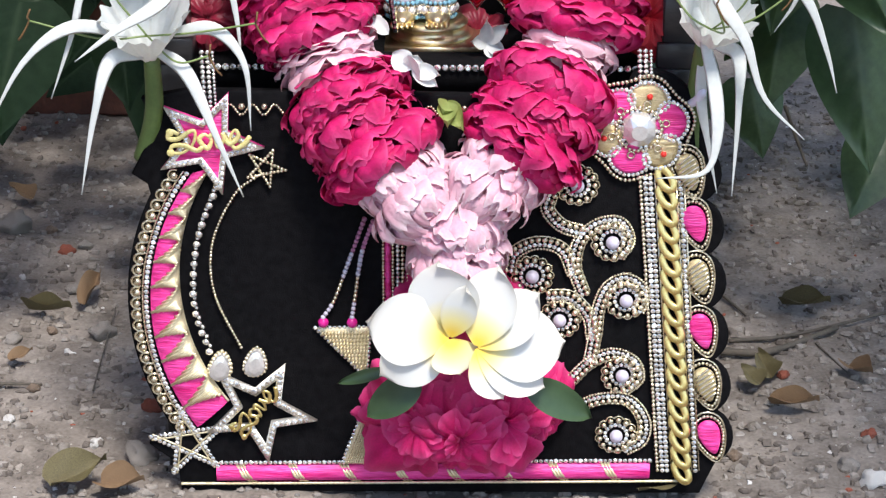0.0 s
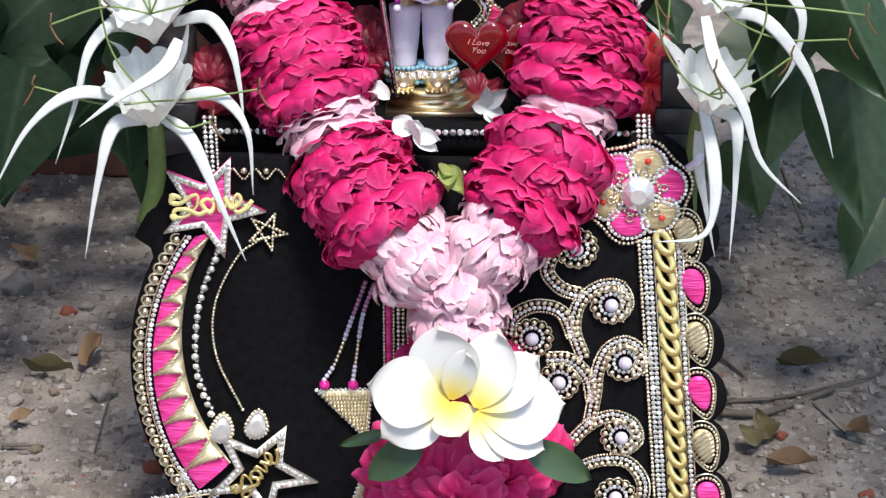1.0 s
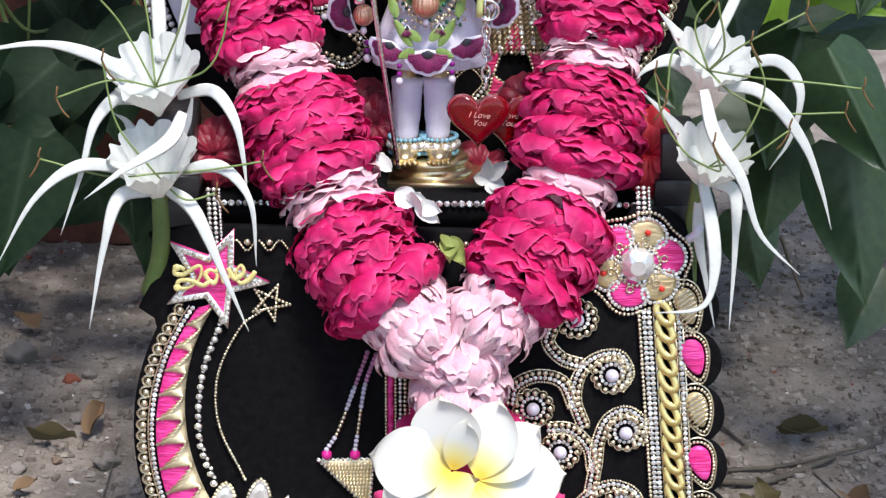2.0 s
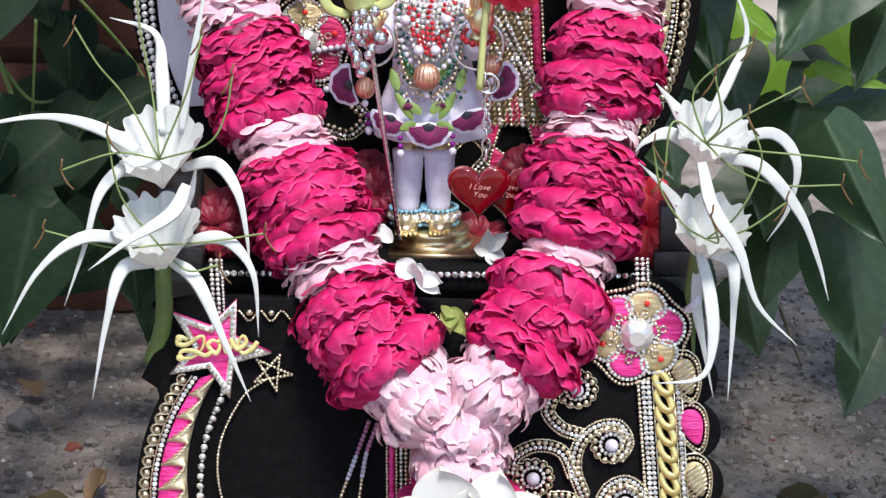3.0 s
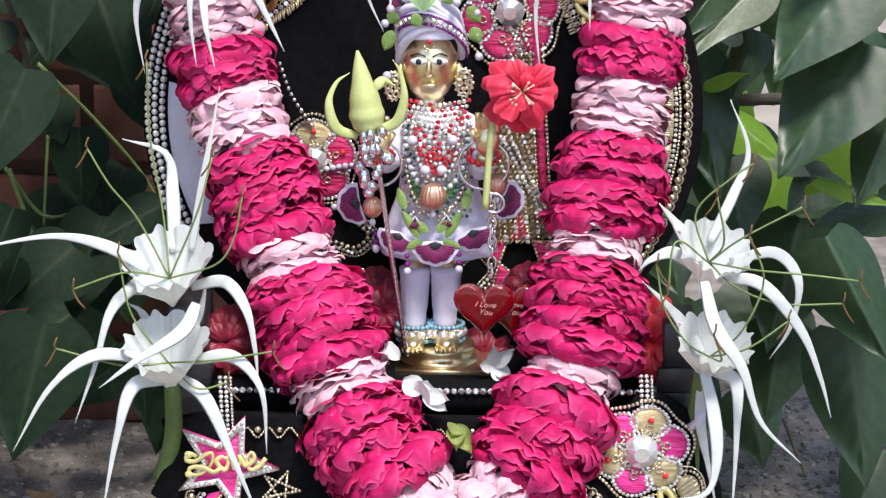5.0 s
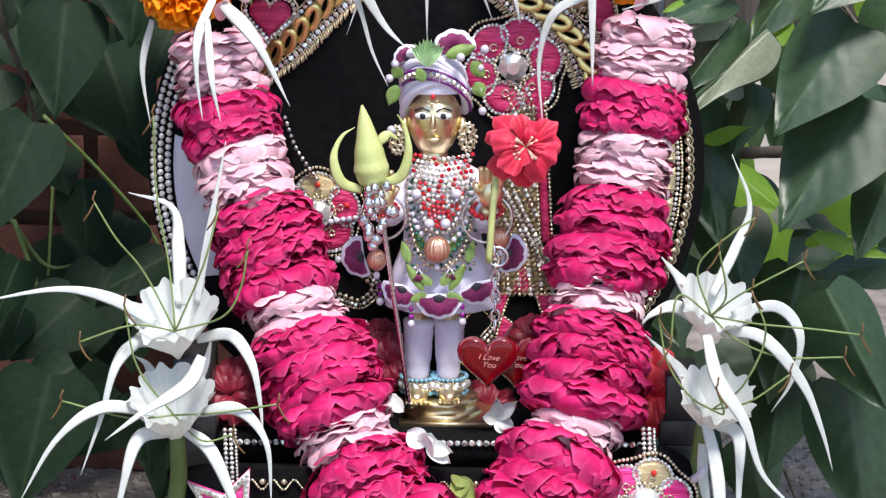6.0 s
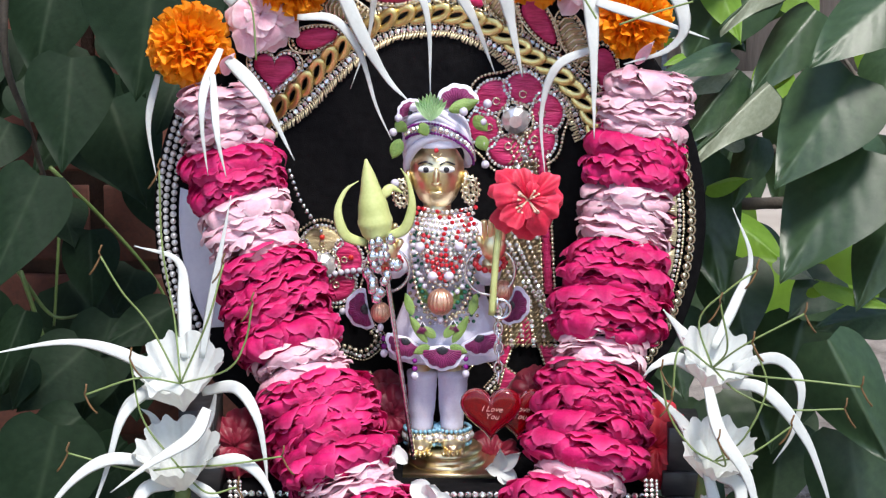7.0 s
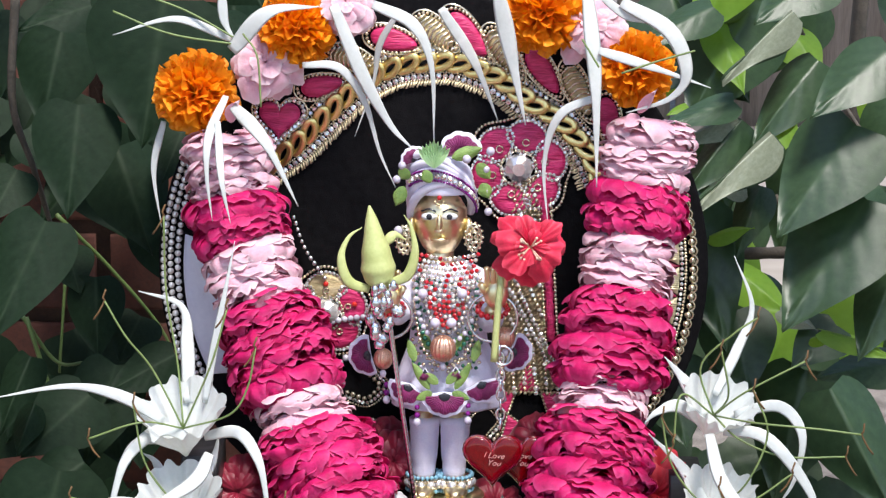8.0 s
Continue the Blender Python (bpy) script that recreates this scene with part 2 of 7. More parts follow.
def pad(b, outline, front, rise, mat=0, rings=4, centre=None):
    """A padded, domed shape of an outline of x, z pairs lying on the plane y = front."""
    p = A(outline)
    c = A(centre) if centre is not None else p.mean(0)
    k = len(p)
    v, f = [], []
    for j in range(rings):
        s = j / rings
        v += [(x, front - rise * math.sqrt(1 - (1 - s) ** 2), z) for x, z in c + (p - c) * (1 - s * s)]
    v.append((c[0], front - rise, c[1]))
    for j in range(rings - 1):
        f += [(j * k + i, j * k + (i + 1) % k, (j + 1) * k + (i + 1) % k, (j + 1) * k + i) for i in range(k)]
    f += [((rings - 1) * k + i, (rings - 1) * k + (i + 1) % k, rings * k) for i in range(k)]
    return b.add(v, f, mat)


def lift(points, y):
    """x, z pairs to places on the plane y."""
    p = A(points)
    return np.stack([p[:, 0], np.full(len(p), y), p[:, 1]], 1)


def arc(cx, cz, r, a0, a1, n=40):
    """x, z pairs on an arc; degrees from the right, counter-clockwise."""
    a = np.radians(np.linspace(a0, a1, n))
    return np.stack([cx + r * np.cos(a), cz + r * np.sin(a)], 1)


def star(cx, cz, r, ri, turn=90.0, points=5):
    a = np.radians(turn + np.arange(2 * points) * 180.0 / points)
    rr = np.where(np.arange(2 * points) % 2 == 0, r, ri)
    return np.stack([cx + rr * np.cos(a), cz + rr * np.sin(a)], 1)


def box(b, lo, hi, mat=0):
    x0, y0, z0 = lo
    x1, y1, z1 = hi
    v = [(x, y, z) for z in (z0, z1) for y in (y0, y1) for x in (x0, x1)]
    return b.add(v, [(0, 2, 3, 1), (4, 5, 7, 6), (0, 1, 5, 4), (2, 6, 7, 3), (0, 4, 6, 2), (1, 3, 7, 5)], mat)


# ---- setting ----
GZ = -0.008


def ground_height(x, y):
    n = noise.noise(Vector((x * 9, y * 9, 0.3))) * 0.004 + noise.noise(Vector((x * 45, y * 45, 2.3))) * 0.0026
    n += noise.noise(Vector((x * 110, y * 110, 5.3))) * 0.0020
    return GZ - 0.002 + n


xs = np.concatenate([[-40, -10, -3, -1.2], np.linspace(-0.55, 0.55, 330), [1.2, 3, 10, 40]])
ys = np.concatenate([[-40, -10, -3, -1], np.linspace(-0.25, 0.9, 330), [1.5, 3, 10, 40]])
g = Build()
nx = len(xs)
g.add([(x, y, ground_height(x, y)) for y in ys for x in xs],
      [(j * nx + i, j * nx + i + 1, (j + 1) * nx + i + 1, (j + 1) * nx + i) for j in range(len(ys) - 1) for i in range(nx - 1)])
solo("ground", g, SOIL, "grey-brown gravelly soil with pebbles and dry leaves", "ground", kind="structure", at=(0, 0, 0))
# brick wall behind the plants, and a pale wall far behind on the open side
WALL_Y = 0.56
wall = thing("wall_back", (-0.6, WALL_Y, GZ), "old red brick wall in shade behind the shrub", "wall", kind="structure")
wb = Build()
box(wb, (-1.6, WALL_Y, GZ - 0.05), (-0.02, WALL_Y + 0.2, 2.0))
part("mortar_bed", wb, MORTAR, wall)
# side wall out of view, added to block light from the left
solo("shade_wall_left", box(Build(), (-1.3, -0.9, GZ - 0.05), (-1.1, WALL_Y - 0.002, 2.0)), BRICK, "unseen red brick side wall added to darken the left", "wall", kind="structure")
solo("pavement", box(Build(), (-1.5, 1.7, GZ - 0.05), (9.0, 3.38, GZ + 0.015)), surface("pale_concrete", (0.46, 0.41, 0.36), (0.26, 0.23, 0.2), 1.2, 0.9, bump=0.3),
     "pale sunlit concrete paving behind the shrubs", "pavement", kind="structure")
FENCE_WOOD = surface("weathered_board", (0.36, 0.3, 0.26), (0.18, 0.145, 0.12), 6, 0.9, bump=0.5, stretch=(6, 6, 0.5))
fence = thing("board_fence", (2.0, 3.4, GZ), "weathered grey-brown board fence far behind the shrubs", "fence", kind="structure")
fb = Build()
slab(fb, [(-0.06, 0.0), (0.06, 0.0), (0.06, 2.2), (-0.06, 2.2)], -0.012, 0.012, 0.004)
board_me = fb.mesh("board", FENCE_WOOD)
for k in range(46):
    ob = new("board", board_me)
    ob.parent = fence
    ob.matrix_basis = Matrix.Translation(Vector((-2.6 + 0.132 * k, 0.01 * (k % 2), 0.0)))


# ---- front panel ----
PY = -0.083
PANEL_C, PANEL_R = (-0.023, 0.103), 0.140
outline = [(-0.139, -0.009), (0.146, -0.006)]
outline += [tuple(p) for k in range(6) for p in arc(0.146 - 0.0029 * k, 0.028 + 0.0305 * k, 0.017, -62, 62, 9)]
outline += [tuple(p) for p in arc(0.107, 0.207, 0.030, 10, 100, 10)]
outline += [(0.095, 0.222), (-0.125, 0.224), (-0.150, 0.219), (-0.143, 0.205), (-0.157, 0.178), (-0.149, 0.172)]
outline += [tuple(p) for p in arc(*PANEL_C, PANEL_R, 153, 212, 26)]
outline += [(-0.141, 0.026), (-0.156, 0.020), (-0.141, 0.008)]
throne_panel = thing("velvet_panel", (0, PY, GZ), "black velvet panel embroidered with gold beads and hot pink thread", "panel")
part("velvet_board", slab(Build(), outline, PY, PY + 0.006), VELVET, throne_panel)

# ---- throne back ----
BY = 0.05
throne = thing("throne_back", (0, BY, 0.2), "round black velvet throne back with beaded and gold chain trim", "throne")
part("velvet_board", slab(Build(), arc(-0.016, 0.358, 0.161, 0, 358, 90), BY, BY + 0.008), VELVET, throne)
seat = thing("wooden_seat", (0, 0.0, GZ), "dark lacquered wooden seat with black velvet top behind the panel", "seat")
sb = Build()
box(sb, (-0.135, -0.074, GZ), (0.115, 0.058, 0.212))
part("seat_box", sb, DARK_WOOD, seat)
sb = Build()
slab(sb, [(-0.128, -0.05), (0.11, -0.05), (0.11, 0.049), (-0.128, 0.049)], -0.228, -0.2125)
sb.v[-1] = sb.v[-1][:, [0, 2, 1]] * A((1, 1, -1))
part("velvet_cushion", sb, VELVET, seat)

# ---- petals, flowers and leaves ----
def unit(v):
    v = A(v)
    return v / (np.linalg.norm(v) + 1e-12)


def sheet(b, fn, nu, nv, hub=None, mat=0):
    """A petal sheet whose foot is tied to the flower's hub."""
    n0 = b.n
    grid(b, fn, nu, nv, mat)
    if hub is not None:
        key = tuple(np.round(hub, 6))
        if key not in b.hubs:
            b.add([hub], [], mat)
            b.hubs[key] = b.n - 1
        for i in range(nu):
            b.f.append([n0 + i + 1, n0 + i, b.hubs[key]])
            b.m.append(mat)
    return b


def petal_sheet(b, points, nu, nv, hub, mat=0):
    """A petal from a (nv + 1, nu + 1, 3) array of points, paler at its rim, its foot tied to the flower's hub."""
    n0 = b.n
    f = [(j * (nu + 1) + i, j * (nu + 1) + i + 1, (j + 1) * (nu + 1) + i + 1, (j + 1) * (nu + 1) + i) for j in range(nv) for i in range(nu)]
    vv, uu = np.meshgrid(np.linspace(0, 1, nv + 1), np.abs(np.linspace(-1, 1, nu + 1)), indexing="ij")
    rim = np.maximum(vv, 0.92 * uu ** 2) ** 7
    b.add(points.reshape(-1, 3), f, mat, rim.ravel())
    key = tuple(np.round(hub, 6))
    if key not in b.hubs:
        b.add([hub], [], mat)
        b.hubs[key] = b.n - 1
    b.f.append([n0 + nu // 2 + 1, n0 + nu // 2, b.hubs[key]])
    b.m.append(mat)
    return b


def shingle_bloom(b, centre, axis, radius, half, rows=6, count=8, reach=1.0, mat=0):
    """A rose threaded on a string: crowded thin petals round its axis, their wavy rims standing out and drooping."""
    axis = unit(A(axis) / np.linalg.norm(axis) + A([random.uniform(-0.12, 0.12) for _ in range(3)]))
    ref = unit(np.cross(axis, (0, 1, 0)))
    fwd = np.cross(ref, axis)
    centre = A(centre)
    nu, nv = 16, 7
    v, s = np.meshgrid(np.linspace(0, 1, nv + 1), np.linspace(-1, 1, nu + 1), indexing="ij")
    for j in range(rows):
        for i in range(count):
            a = 2 * math.pi * (i + 0.5 * (j % 2) + random.uniform(-0.4, 0.4)) / count
            if math.sin(a) * fwd[1] + math.cos(a) * ref[1] > 0.75:
                continue
            h0 = half * (1.15 - 1.75 * j / (rows - 1) + random.uniform(-0.22, 0.22))
            wide = math.pi / count * random.uniform(1.0, 1.75)
            droop = random.choice((random.uniform(0.3, 0.7), random.uniform(0.7, 1.5))) * reach
            out = random.uniform(0.86, 1.06)
            ph1, ph2, ph3 = (random.uniform(0, 6.3) for _ in range(3))
            wave, ruff = random.uniform(0.04, 0.15), random.uniform(0.008, 0.03)
            point, slant, fold = random.uniform(-0.10, 0.30), random.uniform(-0.3, 0.3), random.uniform(-0.11, 0.11)
            curl = random.uniform(-0.10, 0.22)
            lobe_ = np.sqrt(np.clip(1 - np.abs(s) ** 2.6, 0, 1)) + point * (1 - np.abs(s)) ** 1.5 + 0.05 * np.sin(7 * s + ph3) + 0.012 * np.sin(17 * s + ph1)
            w = v * np.clip(lobe_, 0.02, 2)
            h = h0 - half * (droop * w ** 1.8 - curl * np.clip(w - 0.7, 0, 1) * 3) + half * (wave * np.sin(2.7 * s + ph1) + slant * s) * v + half * 0.10 * np.sin(8 * s + ph2) * v ** 2
            prof = np.sqrt(np.clip(1 - (0.55 * h / half) ** 2, 0.25, 1))
            r = radius * prof * (0.66 + (out - 0.66) * np.sin(np.clip(w, 0, 1) * 1.75) + ruff * np.sin(6 * s + ph3) * v + 0.008 * np.sin(13 * s + ph2) * v ** 2 + fold * s * v - 0.10 * s * s)
            az = a + s * wide * (0.6 + 0.4 * v)
            p = centre + axis * h[..., None] + (np.cos(az)[..., None] * ref + np.sin(az)[..., None] * fwd) * r[..., None]
            petal_sheet(b, p, nu, nv, centre, mat)
    return b


def loose_petal(b, centre, face, az, length, wide, steep, lift_=0.0, ruffle=0.08, mat=0):
    """One broad ruffled petal of an open flower, leaving the middle at an angle round the face."""
    face = unit(face)
    ref = unit(np.cross(face, (0.2, 0.1, 1)))
    fwd = np.cross(face, ref)
    nu, nv = 14, 9
    v, s = np.meshgrid(np.linspace(0, 1, nv + 1), np.linspace(-1, 1, nu + 1), indexing="ij")
    p1, p2 = random.uniform(0, 6.3), random.uniform(0, 6.3)
    ln = length * (1 - 0.30 * np.abs(s) ** 2.4 + 0.035 * np.sin(5 * s + p1) + 0.02 * np.sin(12 * s + p2) - random.uniform(-0.05, 0.12) * np.exp(-(s / 0.3) ** 2))
    r = ln * v
    bend = steep + 0.30 * (1 - v) - random.uniform(0.2, 0.65) * v * v
    hh = r * np.sin(bend) + length * ruffle * (np.sin(4 * s + p2) + 0.5 * np.sin(9 * s + p1)) * v * v + length * lift_ + length * 0.10 * s * s * v
    rr = r * np.cos(bend)
    a = az + s * wide * (0.45 + 0.55 * np.sin(v * 1.7))
    p = A(centre) + hh[..., None] * face + rr[..., None] * (np.cos(a)[..., None] * ref + np.sin(a)[..., None] * fwd)
    return petal_sheet(b, p, nu, nv, A(centre), mat)


def open_rose(b, centre, face, radius, layers=5, count=6, mat=0, cup=0.9, ruffle=0.08):
    """A full rose seen from the front: whorls of broad ruffled petals that close towards the middle."""
    for j in range(layers):
        k = 1 - j / layers
        n = max(4, count - j // 3)
        for i in range(n):
            az = 2 * math.pi * (i + 0.5 * (j % 2) + random.uniform(-0.3, 0.3)) / n
            loose_petal(b, centre, face, az, radius * (0.25 + 0.8 * k) * random.uniform(0.85, 1.1), math.pi / n * random.uniform(0.9, 1.5),
                        cup * (1 - k) * 1.2 + random.uniform(-0.18, 0.2), 0.1 * (1 - k), ruffle * random.uniform(0.5, 1.4), mat)
    return b


def pompon(b, centre, face, radius, count=210, mat=0, first=0.0, last=1.0):
    """A marigold head: a ball of small ruffled petals."""
    face = unit(face)
    centre = A(centre)
    for i in range(int(first * count), int(last * count)):
        z = 1 - 1.55 * (i + 0.5) / count
        a = i * 2.39996 + random.uniform(-0.2, 0.2)
        ref = unit(np.cross(face, (0.2, 0.1, 1)))
        fwd = np.cross(face, ref)
        d = unit(face * z * 0.85 + math.sqrt(max(1 - z * z, 0)) * (math.cos(a) * ref + math.sin(a) * fwd))
        side = unit(np.cross(d, unit((random.gauss(0, 1), random.gauss(0, 1), random.gauss(0, 1)))))
        up = np.cross(side, d)
        r = radius * random.uniform(0.80, 1.08)
        w = radius * random.uniform(0.12, 0.21)
        ph = random.uniform(0, 6)

        def fn(u, v):
            s = 2 * u - 1
            return centre + d * r * (0.45 + 0.55 * v - 0.14 * s * s * v) + side * s * w * (0.3 + 0.9 * v) + up * (w * 0.55 * math.sin(ph + 4.0 * s) * v + w * 0.3 * v * v * s)
        sheet(b, fn, 8, 4, centre, mat)
    return b


def blade(b, base, tip, width, normal=(0, -1, 0.3), belly=0.12, blunt=0.5, mat=0, cup=0.12, nu=6, nv=12, hub=None, twist=0.0):
    """A broad petal from base to tip, widest towards the tip when blunt is high."""
    base, tip = A(base), A(tip)
    d = tip - base
    ln = np.linalg.norm(d)
    d = d / ln
    n0 = unit(A(normal) - d * np.dot(normal, d))
    sd = np.cross(d, n0)

    def fn(u, v):
        s = 2 * u - 1
        w = width * math.sin(math.pi * min(max(v, 0.0), 1.0) ** (0.55 + 0.9 * blunt)) ** (0.62 - 0.6 * max(blunt - 0.6, 0))
        w = max(w, width * 0.1 * (1 - v))
        return base + d * ln * (v - 0.05 * s * s * v) + sd * s * w + n0 * (ln * belly * math.sin(v * math.pi * 0.85) + ln * cup * s * s * (0.3 + v) + twist * s * v * ln)
    return sheet(b, fn, nu, nv, hub, mat)


def strap(b, path, width, mat=0, n=26, normal=(0, -1, 0.2), flat=0.12):
    """A long narrow strap petal, thin, tapering at both ends."""
    p = smooth_path(path, n)
    t = np.linspace(0, 1, n)
    w = width * 0.5 * (0.55 + 0.45 * np.sin(np.pi * np.minimum(t * 1.5 + 0.1, 1))) * np.clip((1 - t) * 2.4, 0.10, 1) ** 0.8
    return tube(b, p, w, 8, mat, flat, normal)


# ---- embroidery ----
def row(b, path, r, step=None, mat=0, y=None, squash=1.0):
    return beads(b, spaced(path, step or 2 * r * 1.03), r, squash, mat)


def side_of(path, d):
    """The path moved sideways in its x, z plane by d."""
    p = A(path)
    t = np.gradient(p, axis=0)
    t /= np.linalg.norm(t, axis=1)[:, None] + 1e-12
    return p + d * np.stack([-t[:, 2], 0 * t[:, 0], t[:, 0]], 1)


def twisted(b, path, r, mat=0):
    """Gold cord with visible turns."""
    p = spaced(path, r * 1.1)
    k = r * (1 + 0.16 * np.sin(np.arange(len(p)) * 2.2))
    return tube(b, p, k, 6, mat)


def link_mesh():
    """One flat curb-chain link of unit length along z, facing the front."""
    b = Build()
    k = 24
    ang = np.linspace(0, 2 * math.pi, k, endpoint=False)
    p = np.stack([0.38 * np.cos(ang), -0.22 * np.sin(ang), 0.76 * np.sin(ang)], 1)
    return tube(b, p, 0.25, 8, 0, 0.36, closed=True)


def chain(parent, path, step, size, material, label):
    """Interlocked links, each an object on one shared mesh."""
    me = link_mesh().mesh("chain_link", material)
    pts = spaced(path, step)
    for i, p in enumerate(pts):
        t = pts[min(i + 1, len(pts) - 1)] - pts[max(i - 1, 0)]
        a = math.degrees(math.atan2(t[0], t[2]))
        ob = new("chain_link", me)
        ob.parent = parent
        ob.matrix_basis = Matrix.Translation(Vector(A(p) - ORIGIN[parent.name])) @ pose(0, 0, 0, 0, a - 27, 0) @ Matrix.Diagonal((size, size, size, 1))


def star_trim(b, outline, y, r, mat=0, y_off=0.0):
    p = lift(outline, y)
    return stones(b, spaced(p, 2.05 * r, closed=True), r, mat)


def frame_star(outline, y, width, depth):
    """A star-shaped flat frame."""
    b = Build()
    q = inset(outline, width) if np.sum(outline[:, 0] * np.roll(outline[:, 1], -1) - np.roll(outline[:, 0], -1) * outline[:, 1]) > 0 else inset(outline[::-1], width)[::-1]
    c = outline.mean(0)
    q = c + (outline - c) * (1 - width)
    k = len(outline)
    v = [(x, yy, z) for yy in (y, y - depth) for ring in (outline, q) for x, z in ring]
    f = []
    for i in range(k):
        j = (i + 1) % k
        f += [(2 * k + i, 2 * k + j, 3 * k + j, 3 * k + i), (i, j, 2 * k + j, 2 * k + i), (k + i, 3 * k + i, 3 * k + j, k + j)]
    return b.add(v, f)


def lettering(b, body, size, at, turn=0.0, depth=0.0006, shear=0.35, mat=0, bold=0.0):
    """Words in the built-in font, standing in the x, z plane and facing the front."""
    cu = bpy.data.curves.new("lettering", "FONT")
    cu.body, cu.size, cu.shear, cu.extrude, cu.align_x, cu.offset = body, size, shear, depth, "CENTER", bold
    cu.resolution_u = 3
    ob = new("lettering", cu)
    bpy.context.view_layer.update()
    me = bpy.data.meshes.new_from_object(ob.evaluated_get(bpy.context.evaluated_depsgraph_get()))
    m = Matrix.Translation(Vector(at)) @ pose(0, 0, 0, 90, -turn, 0)
    b.add([tuple(m @ v.co) for v in me.vertices], [tuple(p.vertices) for p in me.polygons], mat)
    bpy.data.objects.remove(ob)
    bpy.data.meshes.remove(me)
    bpy.data.curves.remove(cu)
    return b


def script_word(b, at, scale, turn, y, r):
    """The word Love as looping cursive strokes, facing the front."""
    strokes = ([(-0.48, 0.18), (-0.60, 0.24), (-0.66, 0.12), (-0.50, 0.10), (-0.30, 0.22), (-0.20, 0.22), (-0.24, 0.02), (-0.42, -0.14), (-0.62, -0.14), (-0.60, -0.02), (-0.40, -0.02), (-0.20, -0.12), (-0.08, -0.04)],
               [(-0.08, -0.04), (-0.14, 0.08), (-0.04, 0.16), (0.06, 0.06), (0.00, -0.08), (-0.08, -0.04)],
               [(0.02, 0.12), (0.12, 0.14), (0.16, -0.08), (0.28, 0.06), (0.26, 0.18)],
               [(0.26, 0.18), (0.36, -0.02), (0.52, 0.10), (0.48, 0.22), (0.38, 0.08), (0.44, -0.10), (0.60, -0.04), (0.72, 0.10)])
    c, s = math.cos(math.radians(turn)), math.sin(math.radians(turn))
    for st in strokes:
        q = smooth_path([(x * c - z * s, 0, x * s + z * c) for x, z in st], 36) * scale + A((at[0], y, at[1]))
        tube(b, q, r * (1 + 0.3 * np.sin(np.linspace(0, 9, 36))), 8, flat=0.6)
    for x, z in ((-0.62, 0.22), (-0.64, -0.14)):
        blob(b, (at[0] + scale * (x * c - z * s), y, at[1] + scale * (x * s + z * c)), (1.9 * r, 0.9 * r, 1.9 * r))
    return b


def brooch(parent, at, radius, mats, petals, y, gem_r):
    """An embroidered flower: padded petals with stone edging round a large cut stone."""
    x, z = at
    edge = Build()
    for i in range(petals):
        a = 2 * math.pi * (i + 0.25) / petals
        c, s = math.cos(a), math.sin(a)
        w = math.pi / petals * 1.02
        o = []
        for q in np.linspace(0, 2 * math.pi, 22, endpoint=False):
            rr = radius * (0.64 + 0.34 * math.cos(q))
            aa = a + w * math.sin(q) * (0.72 + 0.36 * rr / radius) * (1 - 0.16 * math.cos(2 * q))
            o.append((x + rr * math.cos(aa), z + rr * math.sin(aa)))
        part("thread_petal", pad(Build(), o, y, 0.0022), mats[i % len(mats)], parent)
        big = A((x, z)) + (A(o) - A((x + 0.63 * radius * c, z + 0.63 * radius * s))) * 1.06 + A((0.63 * radius * c, 0.63 * radius * s))
        stones(edge, spaced(lift(big, y - 0.0018), 0.0023, closed=True), 0.00115)
    part("stone_edging", edge, STONE_GLASS, parent, flat=True)
    cord = Build()
    a = np.linspace(0, 2 * math.pi, 90, endpoint=False)
    rr = radius * (1.07 + 0.06 * np.cos(a * petals - 2 * math.pi * 0.25))
    p = lift(np.stack([x + rr * np.cos(a), z + rr * np.sin(a)], 1), y - 0.0008)
    row(cord, np.vstack([p, p[:1]]), 0.0011)
    row(cord, lift(arc(x, z, gem_r * 1.18, 0, 360, 40), y - 0.002), 0.0011)
    for i in range(petals):
        a = 2 * math.pi * (i + 0.25) / petals
        cx, cz = x + radius * 0.55 * math.cos(a), z + radius * 0.55 * math.sin(a)
        tube(cord, lift(arc(cx, cz, radius * 0.07, 0, 340, 12), y - 0.0028), 0.0005, 5)
    part("bead_edging", cord, BEAD, parent, "antique gold bead edging")
    if len(mats) == 2:
        for i in range(0, petals, 2):
            a = 2 * math.pi * (i + 0.25 + (0 if mats[0] is GOLD_SATIN else 1)) / petals
            part("coral_bead", blob(Build(), (x + 0.72 * radius * math.cos(a), y - 0.003, z + 0.72 * radius * math.sin(a)), (0.0016, 0.0014, 0.0016)), CORAL, parent)
    gem = Build()
    n = 10
    v, f = [], []
    for k, (rr, yy) in enumerate(((1.0, 0.0), (0.86, 0.42), (0.42, 0.72))):
        v += [(x + gem_r * rr * math.cos(2 * math.pi * (i + 0.5 * k) / n), y - 0.001 - gem_r * yy, z + gem_r * rr * math.sin(2 * math.pi * (i + 0.5 * k) / n)) for i in range(n)]
    for k in range(2):
        for i in range(n):
            f += [(k * n + i, k * n + (i + 1) % n, (k + 1) * n + i), (k * n + (i + 1) % n, (k + 1) * n + (i + 1) % n, (k + 1) * n + i)]
    f.append(tuple(range(2 * n, 3 * n)))
    gem.add(v, f)
    part("cut_stone", gem, CRYSTAL, parent, "clear faceted crystal", flat=True)


